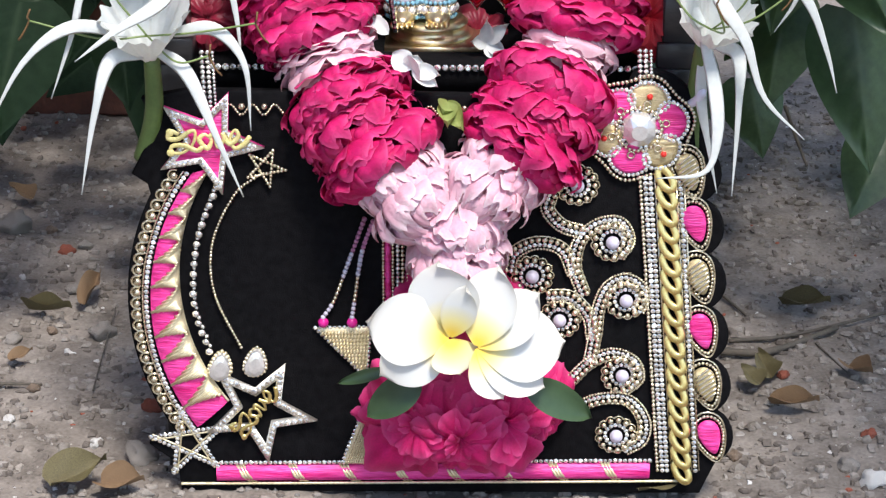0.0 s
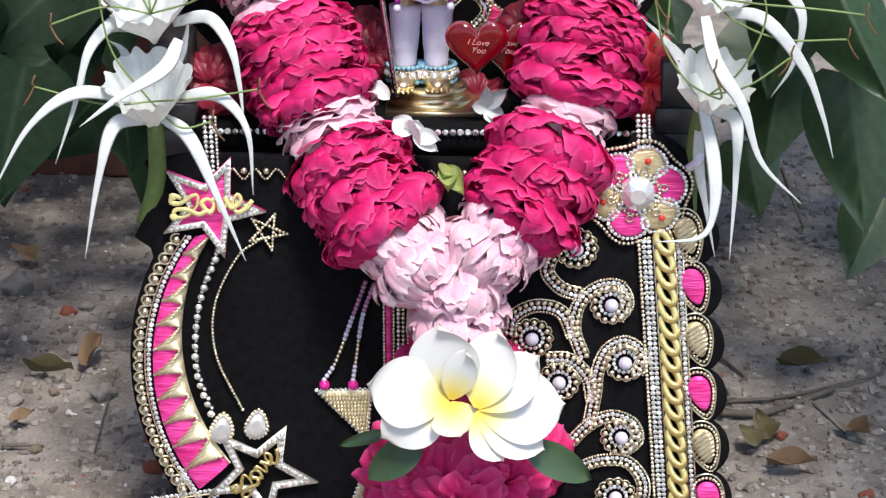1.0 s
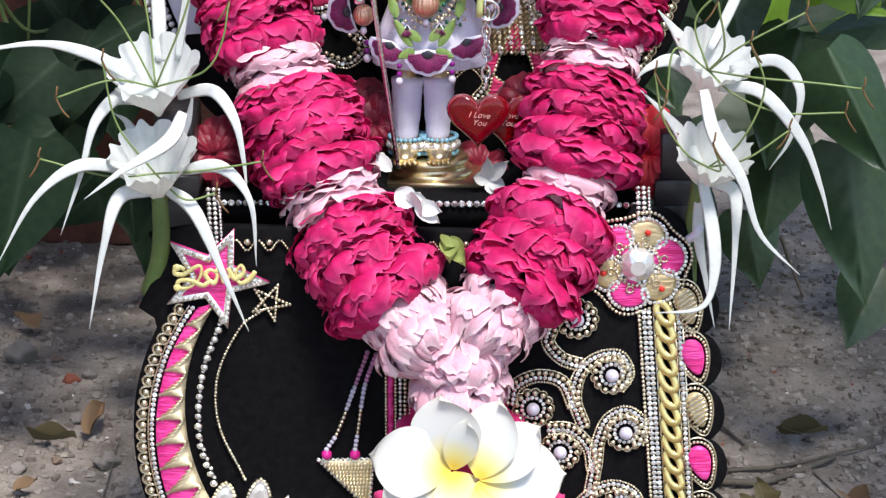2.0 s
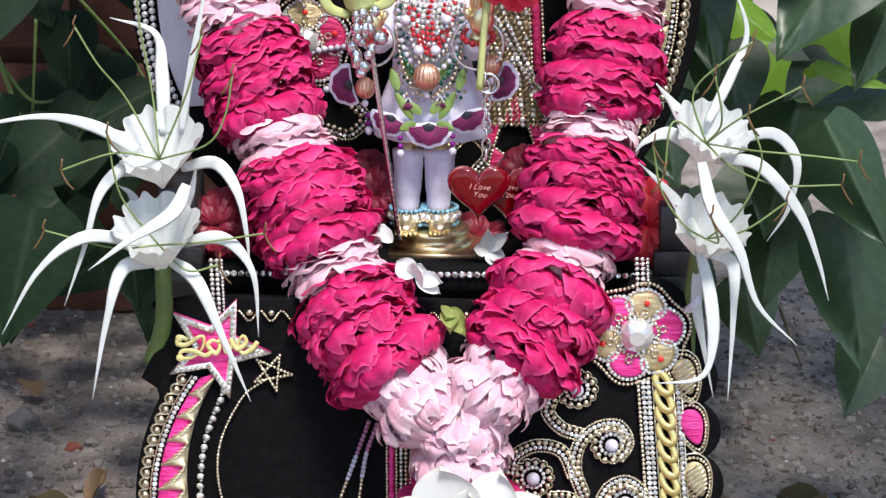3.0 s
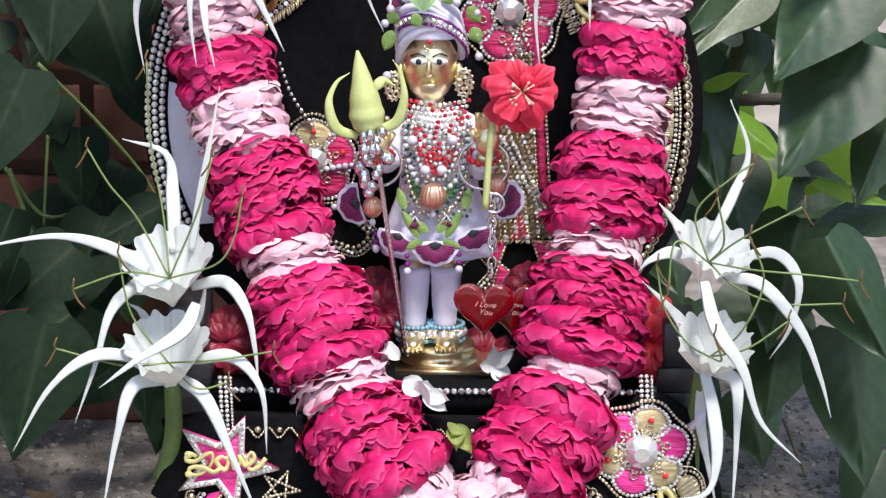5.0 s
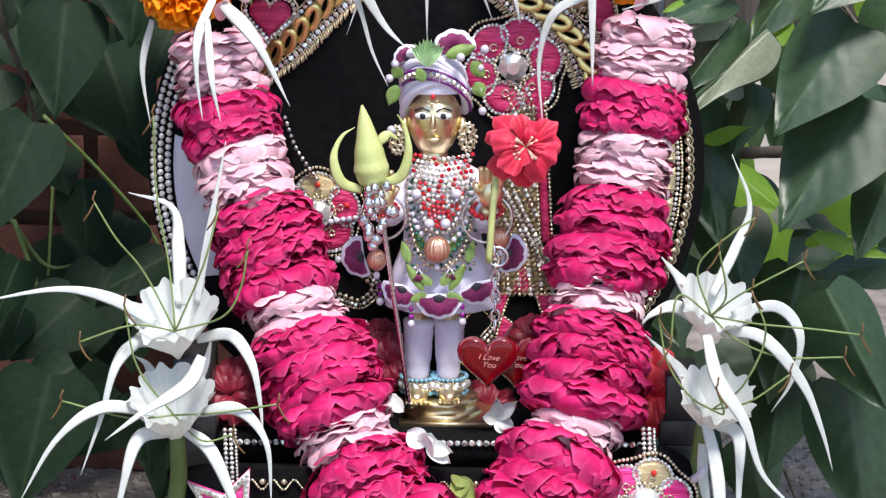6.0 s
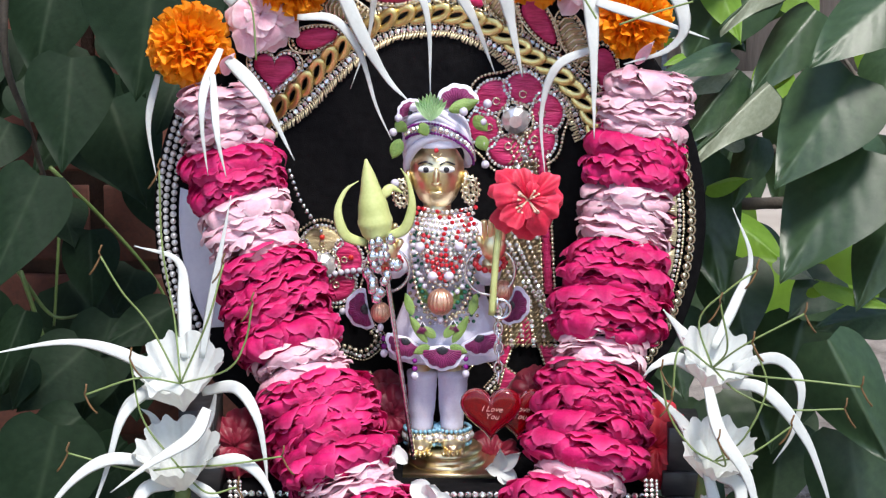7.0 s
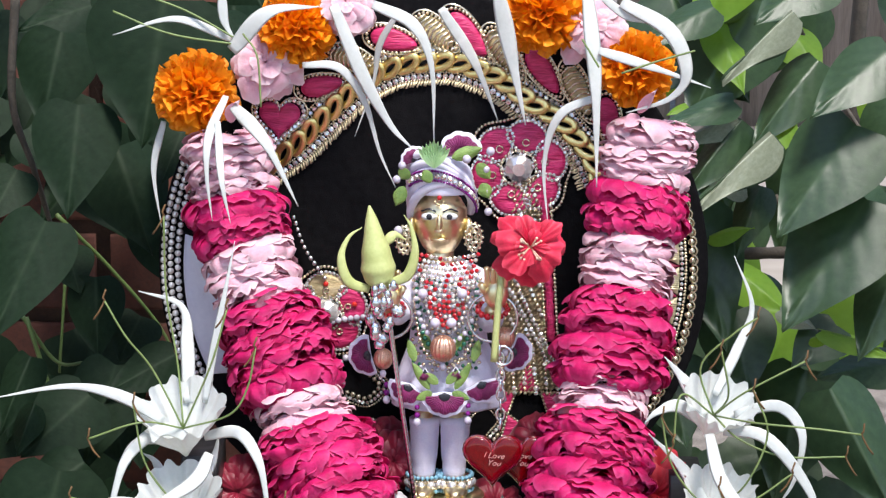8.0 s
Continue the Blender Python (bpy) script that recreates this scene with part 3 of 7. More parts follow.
def pearl_flower(parent, x, z, y, r=0.0036):
    part("pearl", blob(Build(), (x, y - r * 0.7, z), (r, r, r)), PEARL, parent, "round lilac-white pearl")
    st = Build()
    stones(st, lift(arc(x, z, r * 1.65, 0, 336, 15), y - 0.0008), r * 0.34)
    part("stone_ring", st, STONE_GLASS, parent, flat=True)
    b = Build()
    for px, pz in arc(x, z, r * 2.5, 0, 332, 13):
        beads(b, [(px, y - 0.0014, pz)], r * 0.46)
        a = math.degrees(math.atan2(pz - z, px - x))
        tube(b, lift(arc(px, pz, r * 0.66, a - 80, a + 80, 8), y - 0.0005), r * 0.13, 5)
    part("bead_ring", b, BEAD, parent)


def scroll(parent, path, y):
    """A scroll of stones edged with wired beads on one side and fine beads on the other."""
    p = smooth_path(path, 60)
    stb = Build()
    stones(stb, spaced(p, 0.0026), 0.0013)
    part("stone_trim", stb, STONE_GLASS, parent, flat=True)
    b = Build()
    row(b, side_of(p, 0.0029), 0.0016, 0.0034)
    w = spaced(side_of(p, 0.0046), 0.0008)
    tube(b, w + A((0, 0.0006, 0)), 0.0005 + 0.00015 * np.sin(np.arange(len(w)) * 1.5), 5)
    row(b, side_of(p, -0.0023), 0.0008)
    part("bead_edging", b, BEAD, parent)


CORAL = surface("coral_bead", (0.7, 0.03, 0.02), None, 100, 0.3)
CRYSTAL = surface("crystal", (0.97, 0.96, 0.95), (0.7, 0.7, 0.7), 160, 0.16, 0.7, bump=0.0, rough_var=0.04)
YELLOW_ENAMEL = surface("yellow_enamel", (0.85, 0.76, 0.36), (0.8, 0.68, 0.25), 90, 0.3, 0.2, bump=0.05, coat=0.5)
E2 = PY - 0.0012

# crescent band with zigzag thread work
OUT_C, OUT_R = (-0.0230, 0.1030), 0.1275
IN_C, IN_R = (-0.0185, 0.1190), 0.1165


def crescent(a):
    """Outer and inner edge of the crescent band at an angle."""
    o = A(OUT_C) + OUT_R * A((math.cos(a), math.sin(a)))
    i = A(IN_C) + IN_R * A((math.cos(a + 0.06), math.sin(a + 0.06)))
    return o, i


angs = np.radians(np.linspace(143, 214, 60))
pb = Build()
v = []
for a in angs:
    o, i = crescent(a)
    for k, (s, h) in enumerate(((0, 0), (0.12, 0.8), (0.5, 1.15), (0.88, 0.8), (1, 0))):
        x, z = o + (i - o) * s
        v.append((x, E2 - 0.0022 * h, z))
pb.add(v, [(j * 5 + k, j * 5 + k + 1, j * 5 + k + 6, j * 5 + k + 5) for j in range(59) for k in range(4)])
part("crescent_band", pb, PINK_THREAD, throne_panel, "hot pink satin thread band")
wedge_a = np.radians(np.linspace(145, 211, 11))
for a0, a1 in zip(wedge_a[:-1], wedge_a[1:]):
    b = Build()
    for u in (np.arange(11) + 0.5) / 11:
        o, i = crescent(a0 + (a1 - a0) * u)
        tip = i + (o - i) * 0.97 * (1 - abs(2 * u - 1))
        mid = 0.5 * (i + tip)
        tube(b, [(i[0], E2 - 0.0012, i[1]), (mid[0], E2 - 0.0038, mid[1]), (tip[0], E2 - 0.0014, tip[1])], 0.00085, 6)
    part("gold_wedge", b, ZARI, throne_panel)
b, c, d = Build(), Build(), Build()
outer = lift(arc(*OUT_C, OUT_R + 0.0022, 144, 213, 60), E2 - 0.0008)
stones(b, spaced(outer, 0.0029), 0.0014)
part("stone_trim", b, STONE_GLASS, throne_panel, flat=True)
for p in spaced(lift(arc(*OUT_C, OUT_R + 0.0070, 146, 212, 60), E2 - 0.0012), 0.0064):
    beads(c, [p], 0.0021)
    tube(c, p + lift(arc(0, 0, 0.0031, 60, 300, 12), 0.0008), 0.0008, 5)
tube(c, lift(arc(*OUT_C, OUT_R + 0.0042, 144, 213, 60), E2), 0.0006, 5)
part("bead_scallop", c, BEAD, throne_panel, "antique gold bead scallops")
twisted(d, A([(crescent(a)[1][0], E2 - 0.0006, crescent(a)[1][1]) for a in angs]), 0.0008)
part("gold_cord", d, ZARI, throne_panel)

# stars
CHAMPAGNE = surface("champagne_metal", (0.9, 0.86, 0.78), (0.7, 0.66, 0.58), 260, 0.42, 0.75, bump=0.2)
SC = (-0.1160, 0.1970)
big = star(*SC, 0.0292, 0.0122, 67)
part("star_field", slab(Build(), big, E2 - 0.0022, E2), PINK_THREAD, throne_panel, "hot pink star with stone frame")
part("star_frame", frame_star(big, E2 - 0.0022, 0.30, 0.0012), CHAMPAGNE, throne_panel)
b = Build()
star_trim(b, star(*SC, 0.0250, 0.0104, 67), E2 - 0.0034, 0.0014)
part("star_edging", b, STONE_GLASS, throne_panel, flat=True)
b = script_word(Build(), (SC[0] + 0.0004, SC[1] + 0.0004), 0.0305, 3, E2 - 0.0050, 0.0011)
part("script_word", b, YELLOW_ENAMEL, throne_panel, "pale yellow script word Love")
st2 = star(-0.0945, 0.0430, 0.032, 0.0135, 62)
part("open_star", frame_star(st2, E2, 0.34, 0.0022), CHAMPAGNE, throne_panel)
b = Build()
star_trim(b, star(-0.0945, 0.0430, 0.027, 0.0115, 62), E2 - 0.0022, 0.0016)
part("star_edging", b, STONE_GLASS, throne_panel, flat=True)
b = script_word(Build(), (-0.0950, 0.0430), 0.0255, 50, E2 - 0.0042, 0.0009)
part("script_word", b, GOLD, throne_panel, "gold script word Love")
b, c = Build(), Build()
pts5 = star(-0.1335, 0.0225, 0.021, 0.0085, 100)
tips = [pts5[i] for i in (0, 4, 8, 2, 6)]
for i in range(5):
    seg = lift(A([tips[i], tips[(i + 1) % 5]]), E2 - 0.0005)
    stones(b, spaced(side_of(seg, 0.0), 0.0027), 0.0013)
    twisted(c, np.linspace(side_of(seg, 0.0019)[0], side_of(seg, 0.0019)[1], 12), 0.0005)
part("line_star", b, STONE_GLASS, throne_panel, "star drawn in clear stones", flat=True)
part("gold_cord", c, ZARI, throne_panel)
b = Build()
pts5 = star(*(-0.0870, 0.1830), 0.0105, 0.0044, 66)
tips = [pts5[i] for i in (0, 4, 8, 2, 6)]
for i in range(5):
    row(b, np.linspace(lift([tips[i]], E2 - 0.001)[0], lift([tips[(i + 1) % 5]], E2 - 0.001)[0], 8), 0.0010)
part("bead_star", b, BEAD, throne_panel, "small gold bead star")

# hanging bead lines with drop stones
b = Build()
row(b, smooth_path([(-0.1120, -0.0850, 0.1756), (-0.1236, -0.0850, 0.1439), (-0.1266, -0.0850, 0.1082), (-0.1196, -0.0850, 0.0812)], 40), 0.0012, 0.0058)
stones(b, spaced(smooth_path([(-0.1120, -0.0865, 0.1756), (-0.1236, -0.0865, 0.1439), (-0.1266, -0.0865, 0.1082), (-0.1196, -0.0865, 0.0812)], 40), 0.0058) + A((-0.0004, 0, -0.0029)), 0.0021)
part("bead_line", b, STONE_GLASS, throne_panel)
b = Build()
row(b, smooth_path([(-0.0914, -0.0850, 0.1783), (-0.1035, -0.0850, 0.1679), (-0.1160, -0.0850, 0.1408), (-0.1160, -0.0850, 0.1116), (-0.1030, -0.0850, 0.0804)], 40), 0.0010)
part("bead_line", b, BEAD, throne_panel)
for at, trim in (((-0.1146, -0.0850, 0.0695), ZARI), ((-0.0956, -0.0850, 0.0721), BEAD)):
    x, _, z = at
    a = np.linspace(0, 2 * math.pi, 22, endpoint=False)
    o = np.stack([x + 0.0058 * np.sin(a) * (1 - 0.35 * np.cos(a)) + 0.0012 * np.cos(a), z + 0.0085 * np.cos(a)], 1)
    part("drop_stone", pad(Build(), o[::2], E2 - 0.0008, 0.0048, rings=3, centre=(x + 0.0006, z - 0.001)), CRYSTAL, throne_panel, "clear drop stone", flat=True)
    b = Build()
    row(b, np.vstack([lift(o, E2 - 0.001), lift(o[:1], E2 - 0.001)]) * A((1, 1, 1)), 0.0011)
    part("drop_edging", b, trim, throne_panel)
for pth in ([(-0.0361, -0.0860, 0.1555), (-0.0431, -0.0860, 0.1357), (-0.0524, -0.0860, 0.1097), (-0.0586, -0.0860, 0.0991)], [(-0.0317, -0.0860, 0.1543), (-0.0378, -0.0860, 0.1358), (-0.0417, -0.0860, 0.1098), (-0.0433, -0.0860, 0.0993)]):
    p = spaced(smooth_path(pth, 40), 0.0026)
    k = len(p)
    part("bead_string", beads(Build(), p[: k // 3], 0.0013), surface("mauve_bead", (0.5, 0.2, 0.36), None, 100, 0.3), throne_panel)
    part("bead_string", beads(Build(), np.vstack([p[k // 3: k // 2 + 2], p[-4:]]), 0.0014), PEARL, throne_panel)
    part("bead_string", beads(Build(), p[k // 2 + 2: -4], 0.0013), BEAD, throne_panel)
    part("end_bead", blob(Build(), p[-1] + A((0, 0, -0.003)), (0.0029, 0.0029, 0.0029)), surface("magenta_bead", (0.6, 0.02, 0.25), None, 100, 0.2), throne_panel)

# bottom border
BX0, BX1 = -0.1190, 0.1180
bz = lambda x: 0.0035 + (x - BX0) * 0.022
b = Build()
v = []
nb = 60
for i in range(nb + 1):
    x = BX0 + (BX1 - BX0) * i / nb
    for h, s in ((-1, 0), (-0.7, 0.8), (0, 1.1), (0.7, 0.8), (1, 0)):
        v.append((x, E2 - 0.0028 * s, bz(x) + 0.0048 * h))
b.add(v, [(j * 5 + k, j * 5 + k + 5, j * 5 + k + 6, j * 5 + k + 1) for j in range(nb) for k in range(4)])
part("border_band", b, PINK_THREAD, throne_panel, "hot pink thread border")
for i in range(8):
    b = Build()
    for k in range(3):
        x = BX0 + 0.014 + i * 0.0285 + k * 0.0017
        tube(b, [(x - 0.003, E2, bz(x) + 0.0051), (x + 0.0005, E2 - 0.0036, bz(x)), (x + 0.004, E2, bz(x) - 0.0051)], 0.0008, 6)
    part("gold_wrap", b, ZARI, throne_panel)
b, c = Build(), Build()
stones(b, spaced([(BX0, E2 - 0.0006, bz(BX0) + 0.0066), (BX1, E2 - 0.0006, bz(BX1) + 0.0066)], 0.0027), 0.0013)
part("stone_trim", b, STONE_GLASS, throne_panel, flat=True)
twisted(c, np.linspace((-0.139, E2 - 0.0006, bz(-0.139) - 0.0062), (0.140, E2 - 0.0006, bz(0.140) - 0.0062), 40), 0.0009)
part("gold_cord", c, ZARI, throne_panel)

# right border: stones, curb chain, stones and lobes
TOP, BOT = A((0.1149, -0.0850, 0.1799)), A((0.1311, -0.0850, 0.0098))
rows_b, rows_g = Build(), Build()
for off in (-0.0062, -0.0036, 0.0118):
    shift = A((off, -0.0006, 0))
    stones(rows_b, spaced([TOP + shift, BOT + shift], 0.0029), 0.0014)
row(rows_g, [TOP + A((-0.0088, 0, 0)), BOT + A((-0.0088, 0, 0))], 0.0012)
for off in (-0.0012, 0.0098, 0.0138):
    tube(rows_g, [TOP + A((off, 0, 0)), BOT + A((off, 0, 0))], 0.0006, 5)
part("stone_trim", rows_b, STONE_GLASS, throne_panel, flat=True)
part("bead_trim", rows_g, BEAD, throne_panel)
chain(throne_panel, [TOP + A((0.0042, -0.0024, 0)), BOT + A((0.0042, -0.0024, 0))], 0.0094, 0.0078, GOLD, "gold curb chain")
GOLD_SATIN = surface("dull_gold_thread", (0.74, 0.62, 0.38), (0.46, 0.36, 0.18), 90, 0.4, 0.65, bump=0.6, stretch=(1, 1, 5))


def lobe(parent, x, z, y, w, h, tilt, material, stripes):
    """A padded half-heart with bead edging."""
    a = np.linspace(0, 2 * math.pi, 26, endpoint=False)
    o = np.stack([w * np.sin(a) * (1 + 0.35 * np.cos(a)), h * np.cos(a)], 1)
    c, s = math.cos(tilt), math.sin(tilt)
    o = o @ A(((c, s), (-s, c)))
    part("padded_lobe", pad(Build(), o + A((x, z)), y, 0.0024), material, parent)
    b = Build()
    p = lift(o * 1.25 + A((x, z)), y - 0.0006)
    row(b, np.vstack([p, p[:1]]), 0.0010)
    p = lift(o * 1.48 + A((x, z)), y - 0.0003)
    tube(b, p, 0.0006, 5, closed=True)
    if stripes:
        for q in np.linspace(-0.7, 0.7, 7):
            ww = w * math.sqrt(1 - q * q)
            m = A(((-ww, q * h - 0.15 * h), (ww, q * h + 0.2 * h))) @ A(((c, s), (-s, c)))
            tube(b, lift(np.linspace(m[0], m[1], 5) + A((x, z)), y - 0.0021), 0.0007, 5)
    part("lobe_edging", b, BEAD, parent)


for i, at in enumerate(((0.1310, -0.0850, 0.1829), (0.1359, -0.0850, 0.1542), (0.1392, -0.0850, 0.1242), (0.1423, -0.0850, 0.0929), (0.1460, -0.0850, 0.0616), (0.1501, -0.0850, 0.0299))):
    lobe(throne_panel, at[0], at[2], E2, 0.0058, 0.0105, 0.32, (GOLD_SATIN, PINK_THREAD)[i % 2], i % 2 == 0)

# scroll vine
for pth in (
        [(0.0747, -0.0850, 0.0469), (0.0891, -0.0850, 0.0533), (0.1049, -0.0850, 0.0528), (0.1145, -0.0850, 0.0407), (0.1138, -0.0850, 0.0276), (0.1048, -0.0850, 0.0212)],
        [(0.0730, -0.0850, 0.0638), (0.0824, -0.0850, 0.0741), (0.0948, -0.0850, 0.0803), (0.1070, -0.0850, 0.0758), (0.1105, -0.0850, 0.0651), (0.1035, -0.0850, 0.0575)],
        [(0.0824, -0.0850, 0.0747), (0.0849, -0.0850, 0.0914), (0.0862, -0.0850, 0.1062), (0.0917, -0.0850, 0.1193), (0.1022, -0.0850, 0.1237), (0.1117, -0.0850, 0.1154), (0.1089, -0.0850, 0.1042)],
        [(0.0837, -0.0850, 0.0887), (0.0810, -0.0850, 0.1012), (0.0717, -0.0850, 0.1109), (0.0604, -0.0850, 0.1114)],):
    scroll(throne_panel, pth[::-1], E2)
for pth in (
        [(0.0782, -0.0850, 0.1136), (0.0730, -0.0850, 0.1288), (0.0750, -0.0850, 0.1439), (0.0844, -0.0850, 0.1541), (0.0969, -0.0850, 0.1556), (0.1026, -0.0850, 0.1452), (0.0976, -0.0850, 0.1355)],
        [(0.0725, -0.0850, 0.1255), (0.0663, -0.0850, 0.1386), (0.0538, -0.0850, 0.1417), (0.0427, -0.0850, 0.1358), (0.0408, -0.0850, 0.1267)],
        [(0.0766, -0.0850, 0.1483), (0.0659, -0.0850, 0.1520), (0.0581, -0.0850, 0.1614), (0.0597, -0.0850, 0.1699)],):
    scroll(throne_panel, pth[::-1], E2)
for at in ((0.0990, -0.0850, 0.0308), (0.1010, -0.0850, 0.0670), (0.1015, -0.0850, 0.1110), (0.0932, -0.0850, 0.1441), (0.0667, -0.0850, 0.0991), (0.0518, -0.0850, 0.1243), (0.0741, -0.0850, 0.1754)):
    pearl_flower(throne_panel, at[0], at[2], E2)
brooch(throne_panel, (0.1045, 0.2065), 0.0255, (PINK_THREAD, GOLD_SATIN), 6, E2, 0.0098)

# gold triangles, middle strip, top trim and straps
GOLD_CUT = surface("bullion_thread", (0.55, 0.43, 0.28), (0.27, 0.2, 0.12), 160, 0.32, 0.9, bump=0.9, stretch=(1, 1, 3))
for tri in (((-0.0630, -0.0850, 0.0923), (-0.0338, -0.0850, 0.0934), (-0.0362, -0.0850, 0.0636)), ((-0.0498, -0.0850, 0.0118), (-0.0390, -0.0850, 0.0407), (-0.0331, -0.0850, 0.0114))):
    o = A([(p[0], p[2]) for p in tri])
    o = np.vstack([np.linspace(o[i], o[(i + 1) % 3], 8, endpoint=False) for i in range(3)])
    tri_b = pad(Build(), o, E2, 0.0014)
    c0, c1, c2 = (A((p[0], p[2])) for p in tri)
    for f in np.linspace(0.1, 0.85, 11):
        ends = lift([c0 + (c2 - c0) * f, c1 + (c2 - c1) * f], E2 - 0.0016)
        n_r = max(int(np.linalg.norm(ends[1] - ends[0]) / 0.0017), 2)
        for u in (np.arange(n_r) + 0.5) / n_r:
            q = ends[0] + (ends[1] - ends[0]) * u
            tube(tri_b, [q + A((-0.0005, 0.0003, -0.0011)), q + A((0, -0.0007, 0)), q + A((0.0005, 0.0003, 0.0011))], 0.0006, 5)
    part("gold_triangle", tri_b, ZARI, throne_panel)
    b = Build()
    stones(b, spaced(lift(o, E2 - 0.0006), 0.0026, closed=True), 0.0012)
    part("stone_trim", b, STONE_GLASS, throne_panel, flat=True)
x0, z0 = -0.0265, 0.145
for k, (dx, r, mt) in enumerate(((0.0, 0.0010, BEAD), (0.0025, 0.0016, PINK_THREAD), (0.0050, 0.0010, BEAD), (0.0076, 0.0012, STONE_GLASS), (0.0102, 0.0012, BEAD), (0.0128, 0.0010, BEAD))):
    b = Build()
    line = [(x0 + dx, E2 - 0.0008, z0 + 0.01), (x0 + dx, E2 - 0.0008, z0 - 0.055)]
    if mt is PINK_THREAD:
        twisted(b, np.linspace(line[0], line[1], 30), r)
    else:
        row(b, line, r)
    part("strip_trim", b, mt, throne_panel)
b = Build()
for xa, xb in ((-0.107, -0.076), (-0.005, 0.030)):
    xx = np.linspace(xa, xb, 60)
    p = np.stack([xx, np.full(60, E2 - 0.0006), 0.2145 + 0.0028 * np.sin((xx - xa) * 2 * math.pi / 0.0115)], 1)
    row(b, p, 0.0008)
    beads(b, [(x, E2 - 0.0015, 0.2165) for x in np.arange(xa + 0.009, xb, 0.0115)], 0.0018)
part("wavy_trim", b, BEAD, throne_panel)
for at, hi in (((-0.1151, -0.0800, 0.2154), 0.028), ((0.1066, -0.0800, 0.2285), 0.018)):
    b = Build()
    for dx in (-0.002, 0.001):
        stones(b, spaced([A(at) + A((dx, -0.004, 0)), A(at) + A((dx - 0.001, -0.001, hi))], 0.0026), 0.0013)
    row(b, [A(at) + A((0.0036, -0.004, 0)), A(at) + A((0.0026, -0.001, hi))], 0.0009)
    part("beaded_strap", b, STONE_GLASS, throne_panel, "strap of silver stones")

# ---- throne back trim ----
E3 = BY - 0.0012
CC = (-0.016, 0.358)
SILVER_PEARL = surface("silver_pearl", (0.9, 0.89, 0.87), (0.7, 0.69, 0.68), 150, 0.2, 0.55, bump=0.0, coat=0.4)
WHITE_SATIN = surface("white_satin", (0.72, 0.7, 0.8), (0.6, 0.58, 0.7), 30, 0.35, bump=0.3, sheen=0.3)
b = Build()
for r in (0.1575, 0.1535, 0.1492):
    for p in spaced(lift(arc(*CC, r, 152, 206, 60), E3 - 0.0012), 0.0042):
        beads(b, [p], 0.0020)
part("pearl_trim", b, SILVER_PEARL, throne, "rows of silver pearls along the edge")
sat = np.vstack([arc(*CC, 0.146, 172, 206, 16), arc(-0.010, 0.352, 0.128, 206, 172, 16)])
part("satin_patch", pad(Build(), sat, E3, 0.003), WHITE_SATIN, throne, "white satin petal patch")
b = Build()
row(b, lift(arc(-0.010, 0.352, 0.126, 165, 208, 30), E3 - 0.001), 0.0012)
part("gold_edging", b, BEAD, throne)
b = Build()
for p in spaced(lift(arc(*CC, 0.1515, -32, 32, 60), E3 - 0.001), 0.0054):
    beads(b, [p], 0.0022)
    a = math.degrees(math.atan2(p[2] - CC[1], p[0] - CC[0]))
    tube(b, lift(arc(p[0], p[2], 0.0031, a - 95, a + 95, 10), E3 - 0.0004), 0.0007, 5)
for r in (0.1478, 0.1290):
    row(b, lift(arc(*CC, r, -32, 32, 60), E3 - 0.001), 0.0010)
part("bead_edging", b, BEAD, throne)
b = Build()
stones(b, spaced(lift(arc(*CC, 0.1455, -32, 32, 60), E3 - 0.001), 0.0030), 0.0013)
part("stone_trim", b, STONE_GLASS, throne, flat=True)
za = np.linspace(-32, 32, 19)
for k, (a0, a1) in enumerate(zip(za[:-1], za[1:])):
    inner, outer_r = 0.130, 0.1440
    am = 0.5 * (a0 + a1)
    if k % 2:
        o = np.vstack([arc(*CC, inner, a0 - 1.6, a1 + 1.6, 8), arc(*CC, outer_r, am, am + 0.1, 2)])
    else:
        o = np.vstack([arc(*CC, outer_r, a0 - 1.6, a1 + 1.6, 8), arc(*CC, inner, am, am + 0.1, 2)])
    wz = pad(Build(), o, E3, 0.0018)
    if k % 2 == 0:
        for q in np.linspace(a0, a1, 8):
            e = 0.5 * (inner + outer_r) + (0.5 - abs(q - am) / (a1 - a0)) * (inner - outer_r)
            tube(wz, lift(A([A(CC) + e * A((math.cos(math.radians(q)), math.sin(math.radians(q)))), A(CC) + outer_r * A((math.cos(math.radians(q)), math.sin(math.radians(q))))]), E3 - 0.0016), 0.0007, 5)
    part("zigzag_wedge", wz, (ROSE_THREAD, ZARI)[1 - k % 2], throne)

# arch: chain between stone rows, flaring outwards on one side, with padded lobes outside
ARCH = smooth_path([(-0.1180, 0.0490, 0.4140), (-0.1040, 0.0490, 0.4250), (-0.0940, 0.0490, 0.4330), (-0.0750, 0.0490, 0.4520), (-0.0580, 0.0490, 0.4670), (-0.0390, 0.0490, 0.4770), (-0.0210, 0.0490, 0.4800), (-0.0040, 0.0490, 0.4800), (0.0130, 0.0490, 0.4750), (0.0270, 0.0490, 0.4680), (0.0410, 0.0490, 0.4570), (0.0560, 0.0490, 0.4480), (0.0660, 0.0490, 0.4380), (0.0750, 0.0490, 0.4270), (0.0810, 0.0490, 0.4120)], 160)
chain(throne, ARCH + A((0, -0.0024, 0)), 0.0100, 0.0084, GOLD, "gold curb chain")
b, c, d = Build(), Build(), Build()
for off in (-0.0082, 0.0068):
    stones(b, spaced(side_of(ARCH, off), 0.0036), 0.0017)
for off in (-0.0102, -0.0060, 0.0048, 0.0090):
    row(c, side_of(ARCH, off), 0.0008)
